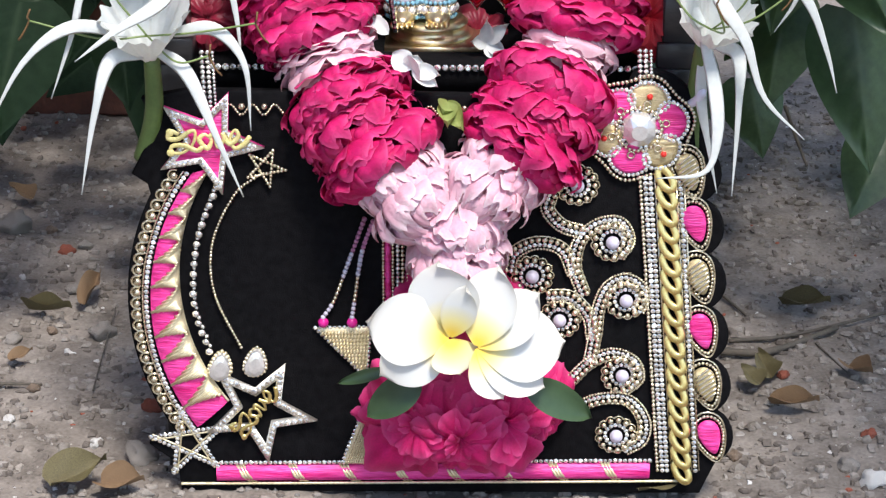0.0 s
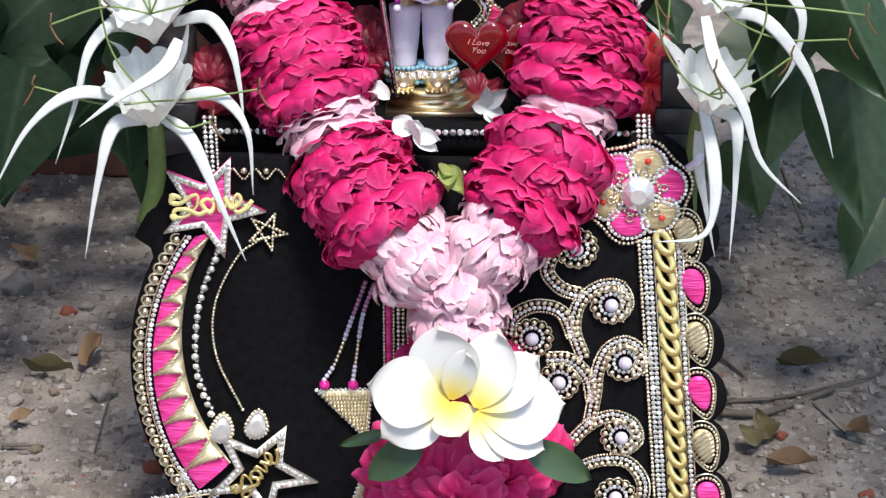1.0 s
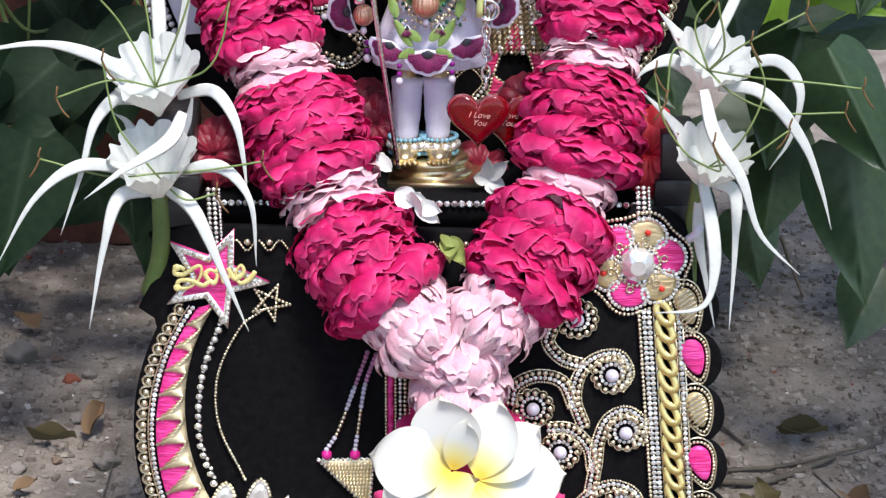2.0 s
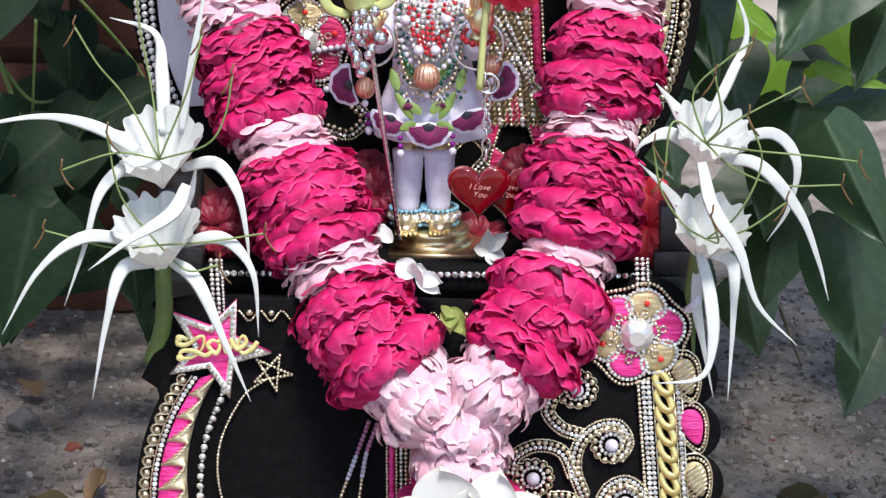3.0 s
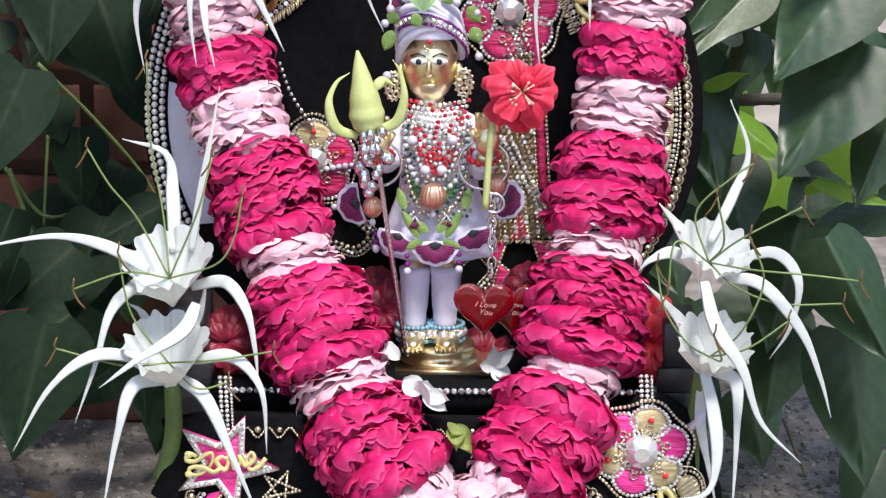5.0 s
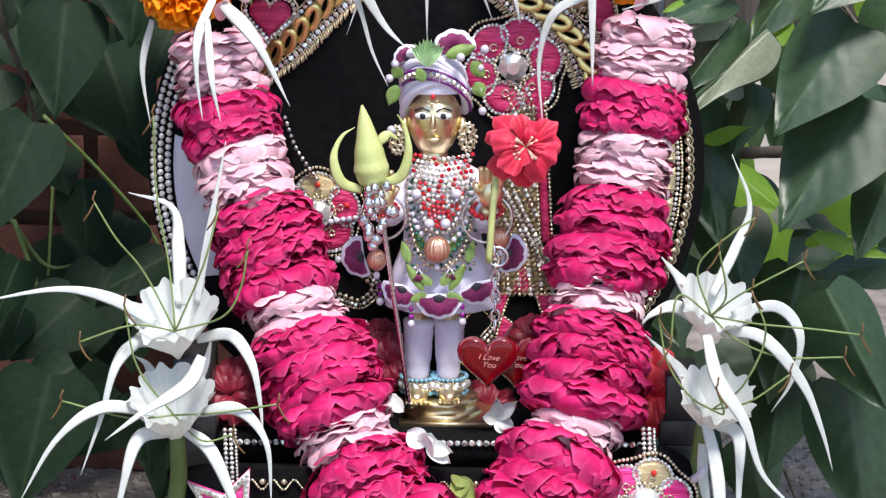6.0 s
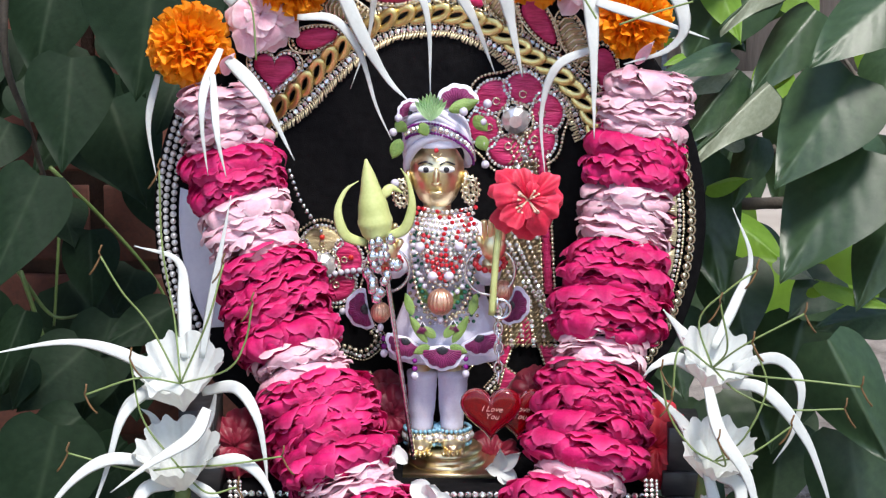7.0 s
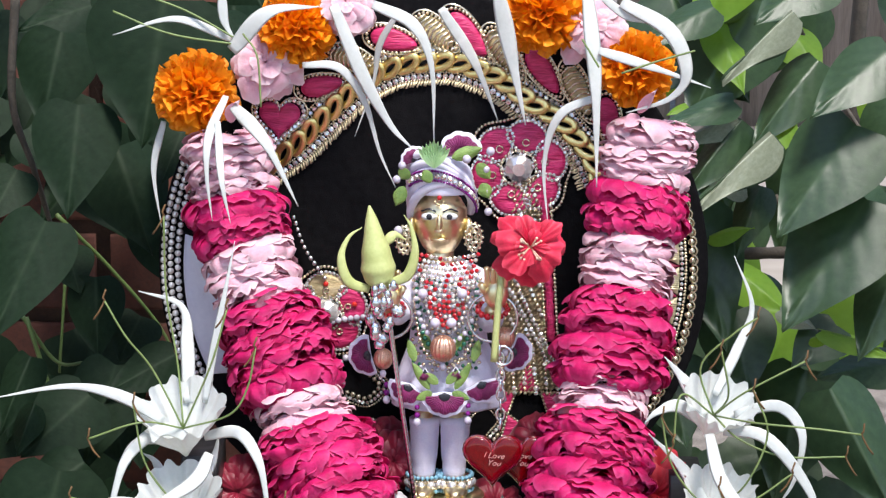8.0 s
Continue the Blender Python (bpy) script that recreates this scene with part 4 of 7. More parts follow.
inner_a, inner_b = spaced(side_of(ARCH, -0.0108), 0.0016), spaced(side_of(ARCH, -0.0136), 0.0016)
for k, p in enumerate(inner_a):
    q = inner_b[min(int(k * len(inner_b) / len(inner_a)), len(inner_b) - 1)]
    tube(d, [p, q + A((random.uniform(-0.0008, 0.0008), -0.0008, random.uniform(-0.0006, 0.0006)))], 0.0006, 5)
part("stone_trim", b, STONE_GLASS, throne, flat=True)
part("bead_trim", c, BEAD, throne)
part("gold_fringe", d, ZARI, throne, "short gold thread fringe")


def heart(x, z, w, turn=0.0):
    a = np.linspace(0, 2 * math.pi, 40, endpoint=False)
    o = np.stack([np.sin(a) ** 3, (13 * np.cos(a) - 5 * np.cos(2 * a) - 2 * np.cos(3 * a) - np.cos(4 * a)) / 16], 1)
    c, s = math.cos(turn), math.sin(turn)
    return A((x, z)) + w * (o @ A(((c, s), (-s, c))))


def leaning_lobe(base, tip, width, material, stripes):
    """A padded, round-tipped lobe that stands on the arch and leans along it."""
    base, tip = A(base), A(tip)
    e = tip - base
    ln = np.linalg.norm(e)
    e = e / ln
    t = A((-e[1], e[0]))
    q = np.linspace(0, 2 * math.pi, 34, endpoint=False)
    o = A([base + e * ln * (0.5 - 0.5 * math.cos(x)) + t * 0.5 * width * math.sin(x) * (0.86 - 0.24 * math.cos(x)) for x in q])
    mid = o.mean(0)
    part("padded_lobe", pad(Build(), mid + (o - mid) * 0.86, E3, 0.0028), material, throne)
    b = Build()
    ring = lambda k: np.vstack([lift(mid + (o - mid) * k, E3 - 0.0007), lift(mid + (o[:1] - mid) * k, E3 - 0.0007)])
    row(b, ring(1.0), 0.0012)
    tube(b, ring(1.15)[:-1], 0.0007, 5, closed=True)
    if stripes:
        for k in np.linspace(0.12, 0.88, 9):
            hw = 0.42 * width * math.sin(math.acos(1 - 2 * k)) * (0.86 - 0.24 * (1 - 2 * k))
            c = base + e * ln * k
            tube(b, lift([c - t * hw, c + e * 0.002, c + t * hw], E3 - 0.0027), 0.0008, 5)
    part("lobe_edging", b, BEAD, throne)


for base, tip, w, mt, stp in (((-0.0660, 0.4690), (-0.0940, 0.4630), 0.0152, ROSE_THREAD, 0), ((-0.0500, 0.4790), (-0.0760, 0.4850), 0.0152, GOLD_SATIN, 1), ((-0.0230, 0.4890), (-0.0540, 0.4960), 0.0165, ROSE_THREAD, 0), ((-0.0030, 0.4880), (-0.0260, 0.5060), 0.0165, GOLD_SATIN, 1), ((0.0160, 0.4820), (-0.0080, 0.5100), 0.0165, ROSE_THREAD, 0), ((0.0350, 0.4710), (0.0150, 0.5000), 0.0152, GOLD_SATIN, 1), ((0.0570, 0.4610), (0.0370, 0.4900), 0.0158, ROSE_THREAD, 0), ((0.0750, 0.4480), (0.0600, 0.4800), 0.0152, GOLD_SATIN, 1), ((0.0890, 0.4300), (0.0820, 0.4630), 0.0152, ROSE_THREAD, 0)):
    leaning_lobe(base, tip, w, mt, stp)
hx, _, hz = (-0.1047, 0.0500, 0.4473)
part("padded_heart", pad(Build(), heart(hx, hz, 0.0120, -0.06), E3, 0.003), ROSE_THREAD, throne, "rose red padded heart")
b = Build()
p = lift(heart(hx, hz, 0.0142, -0.06), E3 - 0.0008)
stones(b, spaced(p, 0.0028, closed=True), 0.0014)
part("stone_edging", b, STONE_GLASS, throne, flat=True)
b = Build()
p = lift(heart(hx, hz, 0.0162, -0.06), E3 - 0.0004)
tube(b, p, 0.0007, 5, closed=True)
part("gold_cord", b, BEAD, throne)
gx, _, gz2 = (0.0338, 0.0500, 0.4193)
brooch(throne, (gx, gz2), 0.0285, (ROSE_THREAD,), 6, E3, 0.0088)
fx, _, fz = (-0.0781, 0.0500, 0.3324)
brooch(throne, (fx, fz), 0.0245, (ROSE_THREAD, GOLD_SATIN), 5, E3, 0.0085)

# beaded field, piping, star and scrolls behind the statue
FIELD = [A(p) for p in ((0.0320, 0.4140), (0.0450, 0.4140), (0.0510, 0.3180), (0.0630, 0.2880), (0.0070, 0.2840), (0.0210, 0.3170))]
outline = np.vstack([np.linspace(FIELD[k], FIELD[(k + 1) % 6], 10, endpoint=False) for k in range(6)])
part("bullion_field", pad(Build(), outline, E3 + 0.0004, 0.0016), GOLD_CUT, throne, "dull gold thread field")
top_l, top_r, low_r, low_l = FIELD[0], FIELD[1], FIELD[3], FIELD[4]
b, c, d = Build(), Build(), Build()
for j in range(44):
    u = (j + 0.5) / 44
    xl, xr = np.interp(u, (0, 0.76, 1), (FIELD[0][0], FIELD[5][0], FIELD[4][0])), np.interp(u, (0, 0.76, 1), (FIELD[1][0], FIELD[2][0], FIELD[3][0]))
    z = top_l[1] + (low_l[1] - top_l[1]) * u
    for i, x in enumerate(np.arange(xl + 0.0012 + 0.0016 * (j % 2), xr - 0.001, 0.0032)):
        if (i + j // 2) % 4 == 0:
            stones(c, [(x, E3 - 0.0022, z)], 0.0015)
        elif (i + j // 2) % 4 == 2:
            beads(b, [(x, E3 - 0.0018, z)], 0.0013)
        else:
            tube(d, [(x - 0.0011, E3 - 0.0016, z - 0.0012), (x, E3 - 0.0028, z), (x + 0.0011, E3 - 0.0016, z + 0.0012)], 0.0006, 5)
part("field_beading", b, BEAD, throne)
part("field_stone_trim", c, STONE_GLASS, throne, flat=True)
part("field_bullion", d, GOLD_CUT, throne)
PIPE = A(((0.0460, 0.0480, 0.4140), (0.0520, 0.0480, 0.3170)))
b = twisted(Build(), np.linspace(PIPE[0] + A((0.0022, 0, 0)), PIPE[1] + A((0.0022, 0, 0)), 90), 0.0024)
part("pink_piping", b, ROSE_THREAD, throne, "rose red piping")
b = Build()
for dx in (-0.0012, 0.0058):
    row(b, PIPE + A((dx, 0, 0)), 0.0012)
part("bead_trim", b, BEAD, throne)
b = Build()
for off in (0.0, 0.0042):
    stones(b, spaced([A((0.0310, 0.0460, 0.3460)) + A((off, 0, 0)), A((0.0590, 0.0460, 0.2910)) + A((off, 0, 0))], 0.0031), 0.0014)
part("stone_trim", b, STONE_GLASS, throne, flat=True)
sx, _, sz = (0.0410, 0.0500, 0.2760)
for i in range(5):
    a = math.radians(90 + 72 * i)
    c1, c2 = a - math.radians(36), a + math.radians(36)
    o = A([(sx + 0.0125 * math.cos(c1), sz + 0.0125 * math.sin(c1)), (sx + 0.0125 * math.cos(c2), sz + 0.0125 * math.sin(c2)), (sx + 0.029 * math.cos(a), sz + 0.029 * math.sin(a))])
    o = np.vstack([np.linspace(o[k], o[(k + 1) % 3], 6, endpoint=False) for k in range(3)])
    part("star_point", pad(Build(), o, E3, 0.002), ROSE_THREAD, throne)
    b = Build()
    row(b, np.vstack([lift(o, E3 - 0.0008), lift(o[:1], E3 - 0.0008)]), 0.0011)
    part("point_edging", b, BEAD, throne)
for pth in ([(-0.0638, 0.0500, 0.2620), (-0.0506, 0.0500, 0.2639), (-0.0374, 0.0500, 0.2571), (-0.0308, 0.0500, 0.2434)], [(-0.0669, 0.0500, 0.2808), (-0.0538, 0.0500, 0.2775), (-0.0438, 0.0500, 0.2878), (-0.0503, 0.0500, 0.2962)], [(-0.0458, 0.0500, 0.2432), (-0.0408, 0.0500, 0.2502), (-0.0341, 0.0500, 0.2537)], [(0.0023, 0.0500, 0.2678), (0.0154, 0.0500, 0.2781), (0.0254, 0.0500, 0.2680), (0.0188, 0.0500, 0.2576)]):
    scroll(throne, pth, E3)
b = Build()
row(b, smooth_path([(-0.0965, 0.0450, 0.3895), (-0.0897, 0.0420, 0.3718), (-0.0786, 0.0450, 0.3538)], 30), 0.0016, 0.0036)
part("bead_chain", b, SILVER, throne)
b = Build()
row(b, smooth_path([(-0.0742, 0.0450, 0.3276), (-0.0659, 0.0450, 0.3294), (-0.0528, 0.0450, 0.3312)], 20), 0.0018)
row(b, [(-0.0762, 0.0450, 0.2973), (-0.0629, 0.0450, 0.3091), (-0.0581, 0.0450, 0.3025)], 0.0020)
part("pearl_row", b, PEARL, throne)

# ---- wooden posts of the seat ----
for x0, x1, top in ((-0.150, -0.128, 0.275), (0.116, 0.136, 0.268)):
    b = Build()
    zz = GZ
    for k, (w, h) in enumerate(((1.0, 0.205), (1.25, 0.012), (0.85, 0.02), (1.15, 0.014), (0.9, top - 0.205 - 0.046 - GZ))):
        cx, hw = 0.5 * (x0 + x1), 0.5 * (x1 - x0) * w
        slab(b, [(cx - hw, zz), (cx + hw, zz), (cx + hw, zz + h), (cx - hw, zz + h)], -0.052 - 0.004 * w, -0.02, 0.0015)
        zz += h
    part("post", b, DARK_WOOD, seat, "dark stepped wooden post")
b = Build()
stones(b, spaced([(-0.118, -0.0512, 0.2265), (0.104, -0.0512, 0.2275)], 0.0040), 0.0019)
part("stone_trim", b, STONE_GLASS, seat, "row of clear stones along the seat edge", flat=True)

# ---- garland ----
garland = thing("rose_garland", (0.0, -0.1, 0.02), "thick garland of magenta and pale pink roses in a V", "garland")
LEFT = [(-0.1301, 0.0120, 0.4401), (-0.1239, 0.0040, 0.3981), (-0.1136, -0.0060, 0.3647), (-0.0997, -0.0200, 0.3292), (-0.0823, -0.0400, 0.2928), (-0.0690, -0.0550, 0.2628), (-0.0532, -0.0700, 0.2330), (-0.0358, -0.0900, 0.2055), (-0.0177, -0.1000, 0.1859), (-0.0027, -0.1080, 0.1687)]
RIGHT = [(0.1078, 0.0120, 0.4487), (0.0991, 0.0040, 0.3973), (0.0930, -0.0060, 0.3639), (0.0867, -0.0200, 0.3317), (0.0788, -0.0400, 0.2935), (0.0752, -0.0550, 0.2673), (0.0663, -0.0700, 0.2375), (0.0514, -0.0900, 0.2097), (0.0354, -0.1000, 0.1897), (0.0223, -0.1080, 0.1753)]
SEGS = ((0, 0.105, 3), (1, 0.09, 2), (0, 0.115, 3), (1, 0.165, 4), (0, 0.07, 2), (1, 0.16, 4), (0, 0.08, 2), (1, 0.15, 3), (0, 0.095, 2))
for strand, rad in ((LEFT, (0.0280, 0.0345)), (RIGHT, (0.0280, 0.0345))):
    path = smooth_path(strand, 200)
    fine = spaced(path, 0.0005)
    total = sum(s[1] for s in SEGS)
    acc = 0.0
    for pink_or_red, share, n in SEGS:
        for k in range(n):
            u = (acc + share * (k + 0.5) / n) / total
            i = min(int(u * (len(fine) - 1)), len(fine) - 2)
            ax = fine[max(i - 25, 0)] - fine[min(i + 25, len(fine) - 1)]
            half = 0.56 * share / n / total * len(fine) * 0.0005
            r = rad[0] + (rad[1] - rad[0]) * min(u * 1.6, 1) if pink_or_red else rad[0] - 0.001
            r *= random.uniform(0.94, 1.04)
            part("rose_bloom", shingle_bloom(Build(), fine[i], ax, r, half * 1.25, *((9, 11) if pink_or_red else (8, 8, 0.9) if acc < 0.85 else (6, 15, 1.9))), ROSE_PETAL if pink_or_red else PINK_PETAL, garland,
                 "" if pink_or_red else "pale pink rose")
        acc += share
low = A((0.0122, -0.1080, 0.1535))
part("rose_bloom", shingle_bloom(Build(), low + A((0, 0, 0.010)), (0.05, 0, 1), 0.0265, 0.012, 8, 13, 0.9), PINK_PETAL, garland, "pale pink rose")
part("rose_bloom", shingle_bloom(Build(), low + A((0, 0, -0.010)), (-0.05, 0, 1), 0.0270, 0.012, 8, 13, 0.9), PINK_PETAL, garland, "pale pink rose")
OLIVE_LEAF = translucent(surface("olive_leaf", (0.3, 0.36, 0.11), (0.2, 0.24, 0.07), 60, 0.5, bump=0.2), (0.3, 0.4, 0.08), 0.2)
b = Build()
for tip in ((0.0162, -0.1100, 0.2119), (0.0044, -0.1050, 0.2192), (0.0075, -0.1120, 0.2141)):
    blade(b, (0.0071, -0.0900, 0.2217), tip, 0.0052, (0, -1, 0.2), 0.08, 0.5)
part("leaf", b, OLIVE_LEAF, garland, "small yellow-green leaf")
for at, r, fc in (((-0.0059, -0.1120, 0.0518), 0.036, (-0.2, -1, 0.15)), ((0.0373, -0.1120, 0.0541), 0.037, (0.25, -1, 0.1)), ((0.0151, -0.1180, 0.0469), 0.034, (0, -1, -0.25)), ((-0.0229, -0.1000, 0.0470), 0.026, (-0.6, -1, 0)), ((0.0554, -0.1000, 0.0532), 0.028, (0.6, -1, 0)), ((0.0129, -0.0980, 0.1111), 0.034, (0, -1, 0.3))):
    part("rose_bloom", open_rose(Build(), at, fc, r, 6, 7), ROSE_PETAL, garland, "open magenta rose")
for base, tip, w in (((-0.0050, -0.1370, 0.0890), (-0.0330, -0.1320, 0.0640), 0.0095), ((0.0480, -0.1370, 0.0870), (0.0830, -0.1300, 0.0640), 0.0090), ((-0.0220, -0.1150, 0.0830), (-0.0500, -0.1100, 0.0720), 0.0035)):
    part("leaf", blade(Build(), base, tip, w, (0, -1, 0.5), 0.05, 0.3, cup=0.05), LEAF, garland, "glossy dark green leaf")

# frangipani flowers on the garland
FRANGI = surface("frangipani_petal", (0.9, 0.9, 0.88), (0.84, 0.85, 0.8), 50, 0.4, bump=0.08, fine=300)
n, l = FRANGI.node_tree.nodes, FRANGI.node_tree.links
tc, ln_, rp = n.new("ShaderNodeTexCoord"), n.new("ShaderNodeVectorMath"), n.new("ShaderNodeValToRGB")
ln_.operation = "LENGTH"
sc = n.new("ShaderNodeMath")
sc.operation, sc.inputs[1].default_value = "MULTIPLY", 25.0
rp.color_ramp.elements[0].color, rp.color_ramp.elements[1].color = (0.86, 0.6, 0.07, 1), (0.69, 0.71, 0.7, 1)
rp.color_ramp.elements[0].position, rp.color_ramp.elements[1].position = 0.10, 0.52
e = rp.color_ramp.elements.new(0.28)
e.color = (0.82, 0.72, 0.3, 1)
l.new(tc.outputs["Object"], ln_.inputs[0])
l.new(ln_.outputs["Value"], sc.inputs[0])
l.new(sc.outputs[0], rp.inputs[0])
l.new(rp.outputs[0], n["Principled BSDF"].inputs["Base Color"])
FRANGI = translucent(rimmed(FRANGI, (0.5, 0.42, 0.3), 0.45), (0.85, 0.85, 0.75), 0.12)
for centre, tips in (
    ((0.0100, -0.1420, 0.1140), (((0.0040, -0.1380, 0.1550), 0.0190), ((-0.0330, -0.1400, 0.1220), 0.0185), ((-0.0260, -0.1430, 0.0930), 0.0150), ((0.0180, -0.1480, 0.1460), 0.0090), ((0.0150, -0.1470, 0.0960), 0.0130))),
    ((0.0230, -0.1440, 0.1100), (((0.0350, -0.1360, 0.1520), 0.0155), ((0.0550, -0.1380, 0.1380), 0.0140), ((0.0680, -0.1390, 0.1120), 0.0190), ((0.0370, -0.1500, 0.0840), 0.0115), ((0.0580, -0.1440, 0.0880), 0.0135)))):
    fl = thing("frangipani", centre, "white frangipani flower with a yellow heart on the garland", "flower", group="frangipani flowers")
    for k, (tip, w) in enumerate(tips):
        mid = A(centre) + (A(tip) - A(centre)) * 0.02
        part("petal", blade(Build(), mid, tip, w, (0.14 * (k - 2), -1, 0.30 + 0.10 * (k % 2)), 0.025, 0.66, cup=0.025, nu=12, nv=18, twist=0.07), FRANGI, fl)

# ---- spider lilies ----
ANTHER = surface("brown_anther", (0.19, 0.1, 0.035), (0.1, 0.055, 0.02), 200, 0.7)
FILAMENT = surface("green_filament", (0.2, 0.27, 0.09), (0.13, 0.19, 0.06), 100, 0.5)


def corona(centre, foot, r, face):
    """The lily's ruffled membrane cup, opening towards face."""
    face = unit(face)
    centre, foot = A(centre), A(foot)
    ref = unit(np.cross(face, (0.1, 0, 1)))
    up = np.cross(face, ref)

    def fn(u, v):
        a = 2 * math.pi * u
        lobe_ = 0.80 + 0.16 * abs(math.sin(3 * a + 0.4)) + 0.05 * math.sin(19 * a) * v
        k = v ** 0.75
        rr = r * k * lobe_
        flute = r * 0.10 * math.sin(12 * a + 0.6 * math.sin(5 * a)) * v
        return foot + (centre - foot) * (v ** 0.6) + face * (flute + r * 0.25 * v * v - r * 0.1) + (math.cos(a) * ref + math.sin(a) * up) * (rr + r * 0.05)
    return grid(Build(), fn, 96, 10)


def spider_lily(centre, foot, r, face, tepals, stamens, stem, label):
    lily = thing("spider_lily", foot, label, "flower", group="spider lilies")
    part("cup", corona(centre, foot, r, face), WHITE_PETAL, lily, "ruffled white membrane cup")
    for pth, w in tepals:
        part("tepal", strap(Build(), pth, 0.9 * w), WHITE_PETAL, lily)
    for pth in stamens:
        st = part("stamen", tube(Build(), smooth_path([A(centre) * 0.6 + A(foot) * 0.4, *pth], 20), 0.00055, 6), FILAMENT, lily, "thin green filament")
        e = A(pth[-1])
        s = random.choice((-1, 1))
        q = [e + A((0.001, 0, 0.006)), e + A((0.0005 * s, -0.001, 0.002)), e, e + A((0.003 * s, -0.001, -0.006)), e + A((0.006 * s, 0, -0.010))]
        part("anther", tube(Build(), smooth_path(q, 14), 0.0005, 6), ANTHER, st, "curled brown anther")
    if stem:
        part("stem", tube(Build(), smooth_path(stem, 16), np.linspace(0.0042, 0.0055, 16), 12), STEM, lily, "thick green stem")


LY, LY2 = -0.09, -0.075
spider_lily((-0.1429, -0.0850, 0.3076), (-0.1431, -0.0750, 0.2830), 0.024, (-0.1, -0.5, 0.85), (
    ([(-0.1526, -0.0850, 0.3029), (-0.1748, -0.0850, 0.3158), (-0.2042, -0.0800, 0.3196), (-0.2467, -0.0800, 0.3122)], 0.0075),
    ([(-0.1395, -0.0800, 0.2915), (-0.1538, -0.0850, 0.2980), (-0.1711, -0.0950, 0.2849), (-0.1802, -0.1000, 0.2558), (-0.1920, -0.1000, 0.2241)], 0.0080),
    ([(-0.1321, -0.0800, 0.2931), (-0.1129, -0.0900, 0.2985), (-0.1014, -0.0980, 0.2864), (-0.0970, -0.1000, 0.2658), (-0.0955, -0.1000, 0.2443)], 0.0075),
    ([(-0.1419, -0.0700, 0.3086), (-0.1434, -0.0600, 0.3367), (-0.1470, -0.0550, 0.3583), (-0.1699, -0.0550, 0.3663)], 0.0085),
    ([(-0.1323, -0.0750, 0.3101), (-0.1262, -0.0750, 0.3434), (-0.1194, -0.0750, 0.3761), (-0.1150, -0.0750, 0.3981)], 0.0050),
    ([(-0.1471, -0.0700, 0.2870), (-0.1684, -0.0600, 0.2846), (-0.1794, -0.0600, 0.2745), (-0.1833, -0.0600, 0.2539)], 0.0060)),
    ([(-0.1588, -0.0800, 0.3293), (-0.1717, -0.0850, 0.3483), (-0.1825, -0.0850, 0.3674)], [(-0.1621, -0.1000, 0.3060), (-0.1901, -0.1000, 0.2967)], [(-0.1156, -0.1000, 0.3109), (-0.1060, -0.1000, 0.3258), (-0.1018, -0.1000, 0.3465)],
     [(-0.1264, -0.0900, 0.3350), (-0.1184, -0.0850, 0.3635)], [(-0.1471, -0.0700, 0.3299), (-0.1542, -0.0600, 0.3669), (-0.1547, -0.0600, 0.4085)]), None, "white spider lily with long narrow petals beside the garland")
spider_lily((-0.1426, -0.1000, 0.2669), (-0.1430, -0.0880, 0.2398), 0.0225, (-0.05, -0.5, 0.85), (
    ([(-0.1516, -0.1000, 0.2591), (-0.1790, -0.1050, 0.2629), (-0.2021, -0.1100, 0.2466), (-0.2230, -0.1100, 0.2118)], 0.0075),
    ([(-0.1444, -0.1000, 0.2484), (-0.1592, -0.1100, 0.2477), (-0.1678, -0.1150, 0.2210), (-0.1769, -0.1150, 0.1785)], 0.0085),
    ([(-0.1364, -0.1000, 0.2495), (-0.1215, -0.1100, 0.2413), (-0.1077, -0.1150, 0.2109), (-0.0950, -0.1150, 0.1782)], 0.0085),
    ([(-0.1288, -0.1000, 0.2594), (-0.1076, -0.1050, 0.2627), (-0.0929, -0.1100, 0.2462), (-0.0907, -0.1100, 0.2120)], 0.0078),
    ([(-0.1376, -0.0800, 0.2591), (-0.1289, -0.0700, 0.2779), (-0.1254, -0.0700, 0.2934)], 0.0065),
    ([(-0.1264, -0.1000, 0.2898), (-0.1331, -0.1100, 0.2776), (-0.1554, -0.1150, 0.2639), (-0.1757, -0.1150, 0.2486)], 0.0085),
    ([(-0.1510, -0.0800, 0.2589), (-0.1587, -0.0750, 0.2760), (-0.1659, -0.0750, 0.2821)], 0.0065)),
    ([(-0.1655, -0.1000, 0.2559), (-0.2003, -0.1000, 0.2648)], [(-0.1164, -0.1050, 0.2611), (-0.0866, -0.1100, 0.2675)], [(-0.1601, -0.1000, 0.2834), (-0.1660, -0.1000, 0.3164)], [(-0.1263, -0.1100, 0.2474), (-0.1102, -0.1100, 0.2506)]),
    [(-0.1420, -0.0900, 0.2436), (-0.1426, -0.0850, 0.2199), (-0.1455, -0.0800, 0.2021), (-0.1514, -0.0750, 0.1841)], "white spider lily on a thick green stem beside the panel")
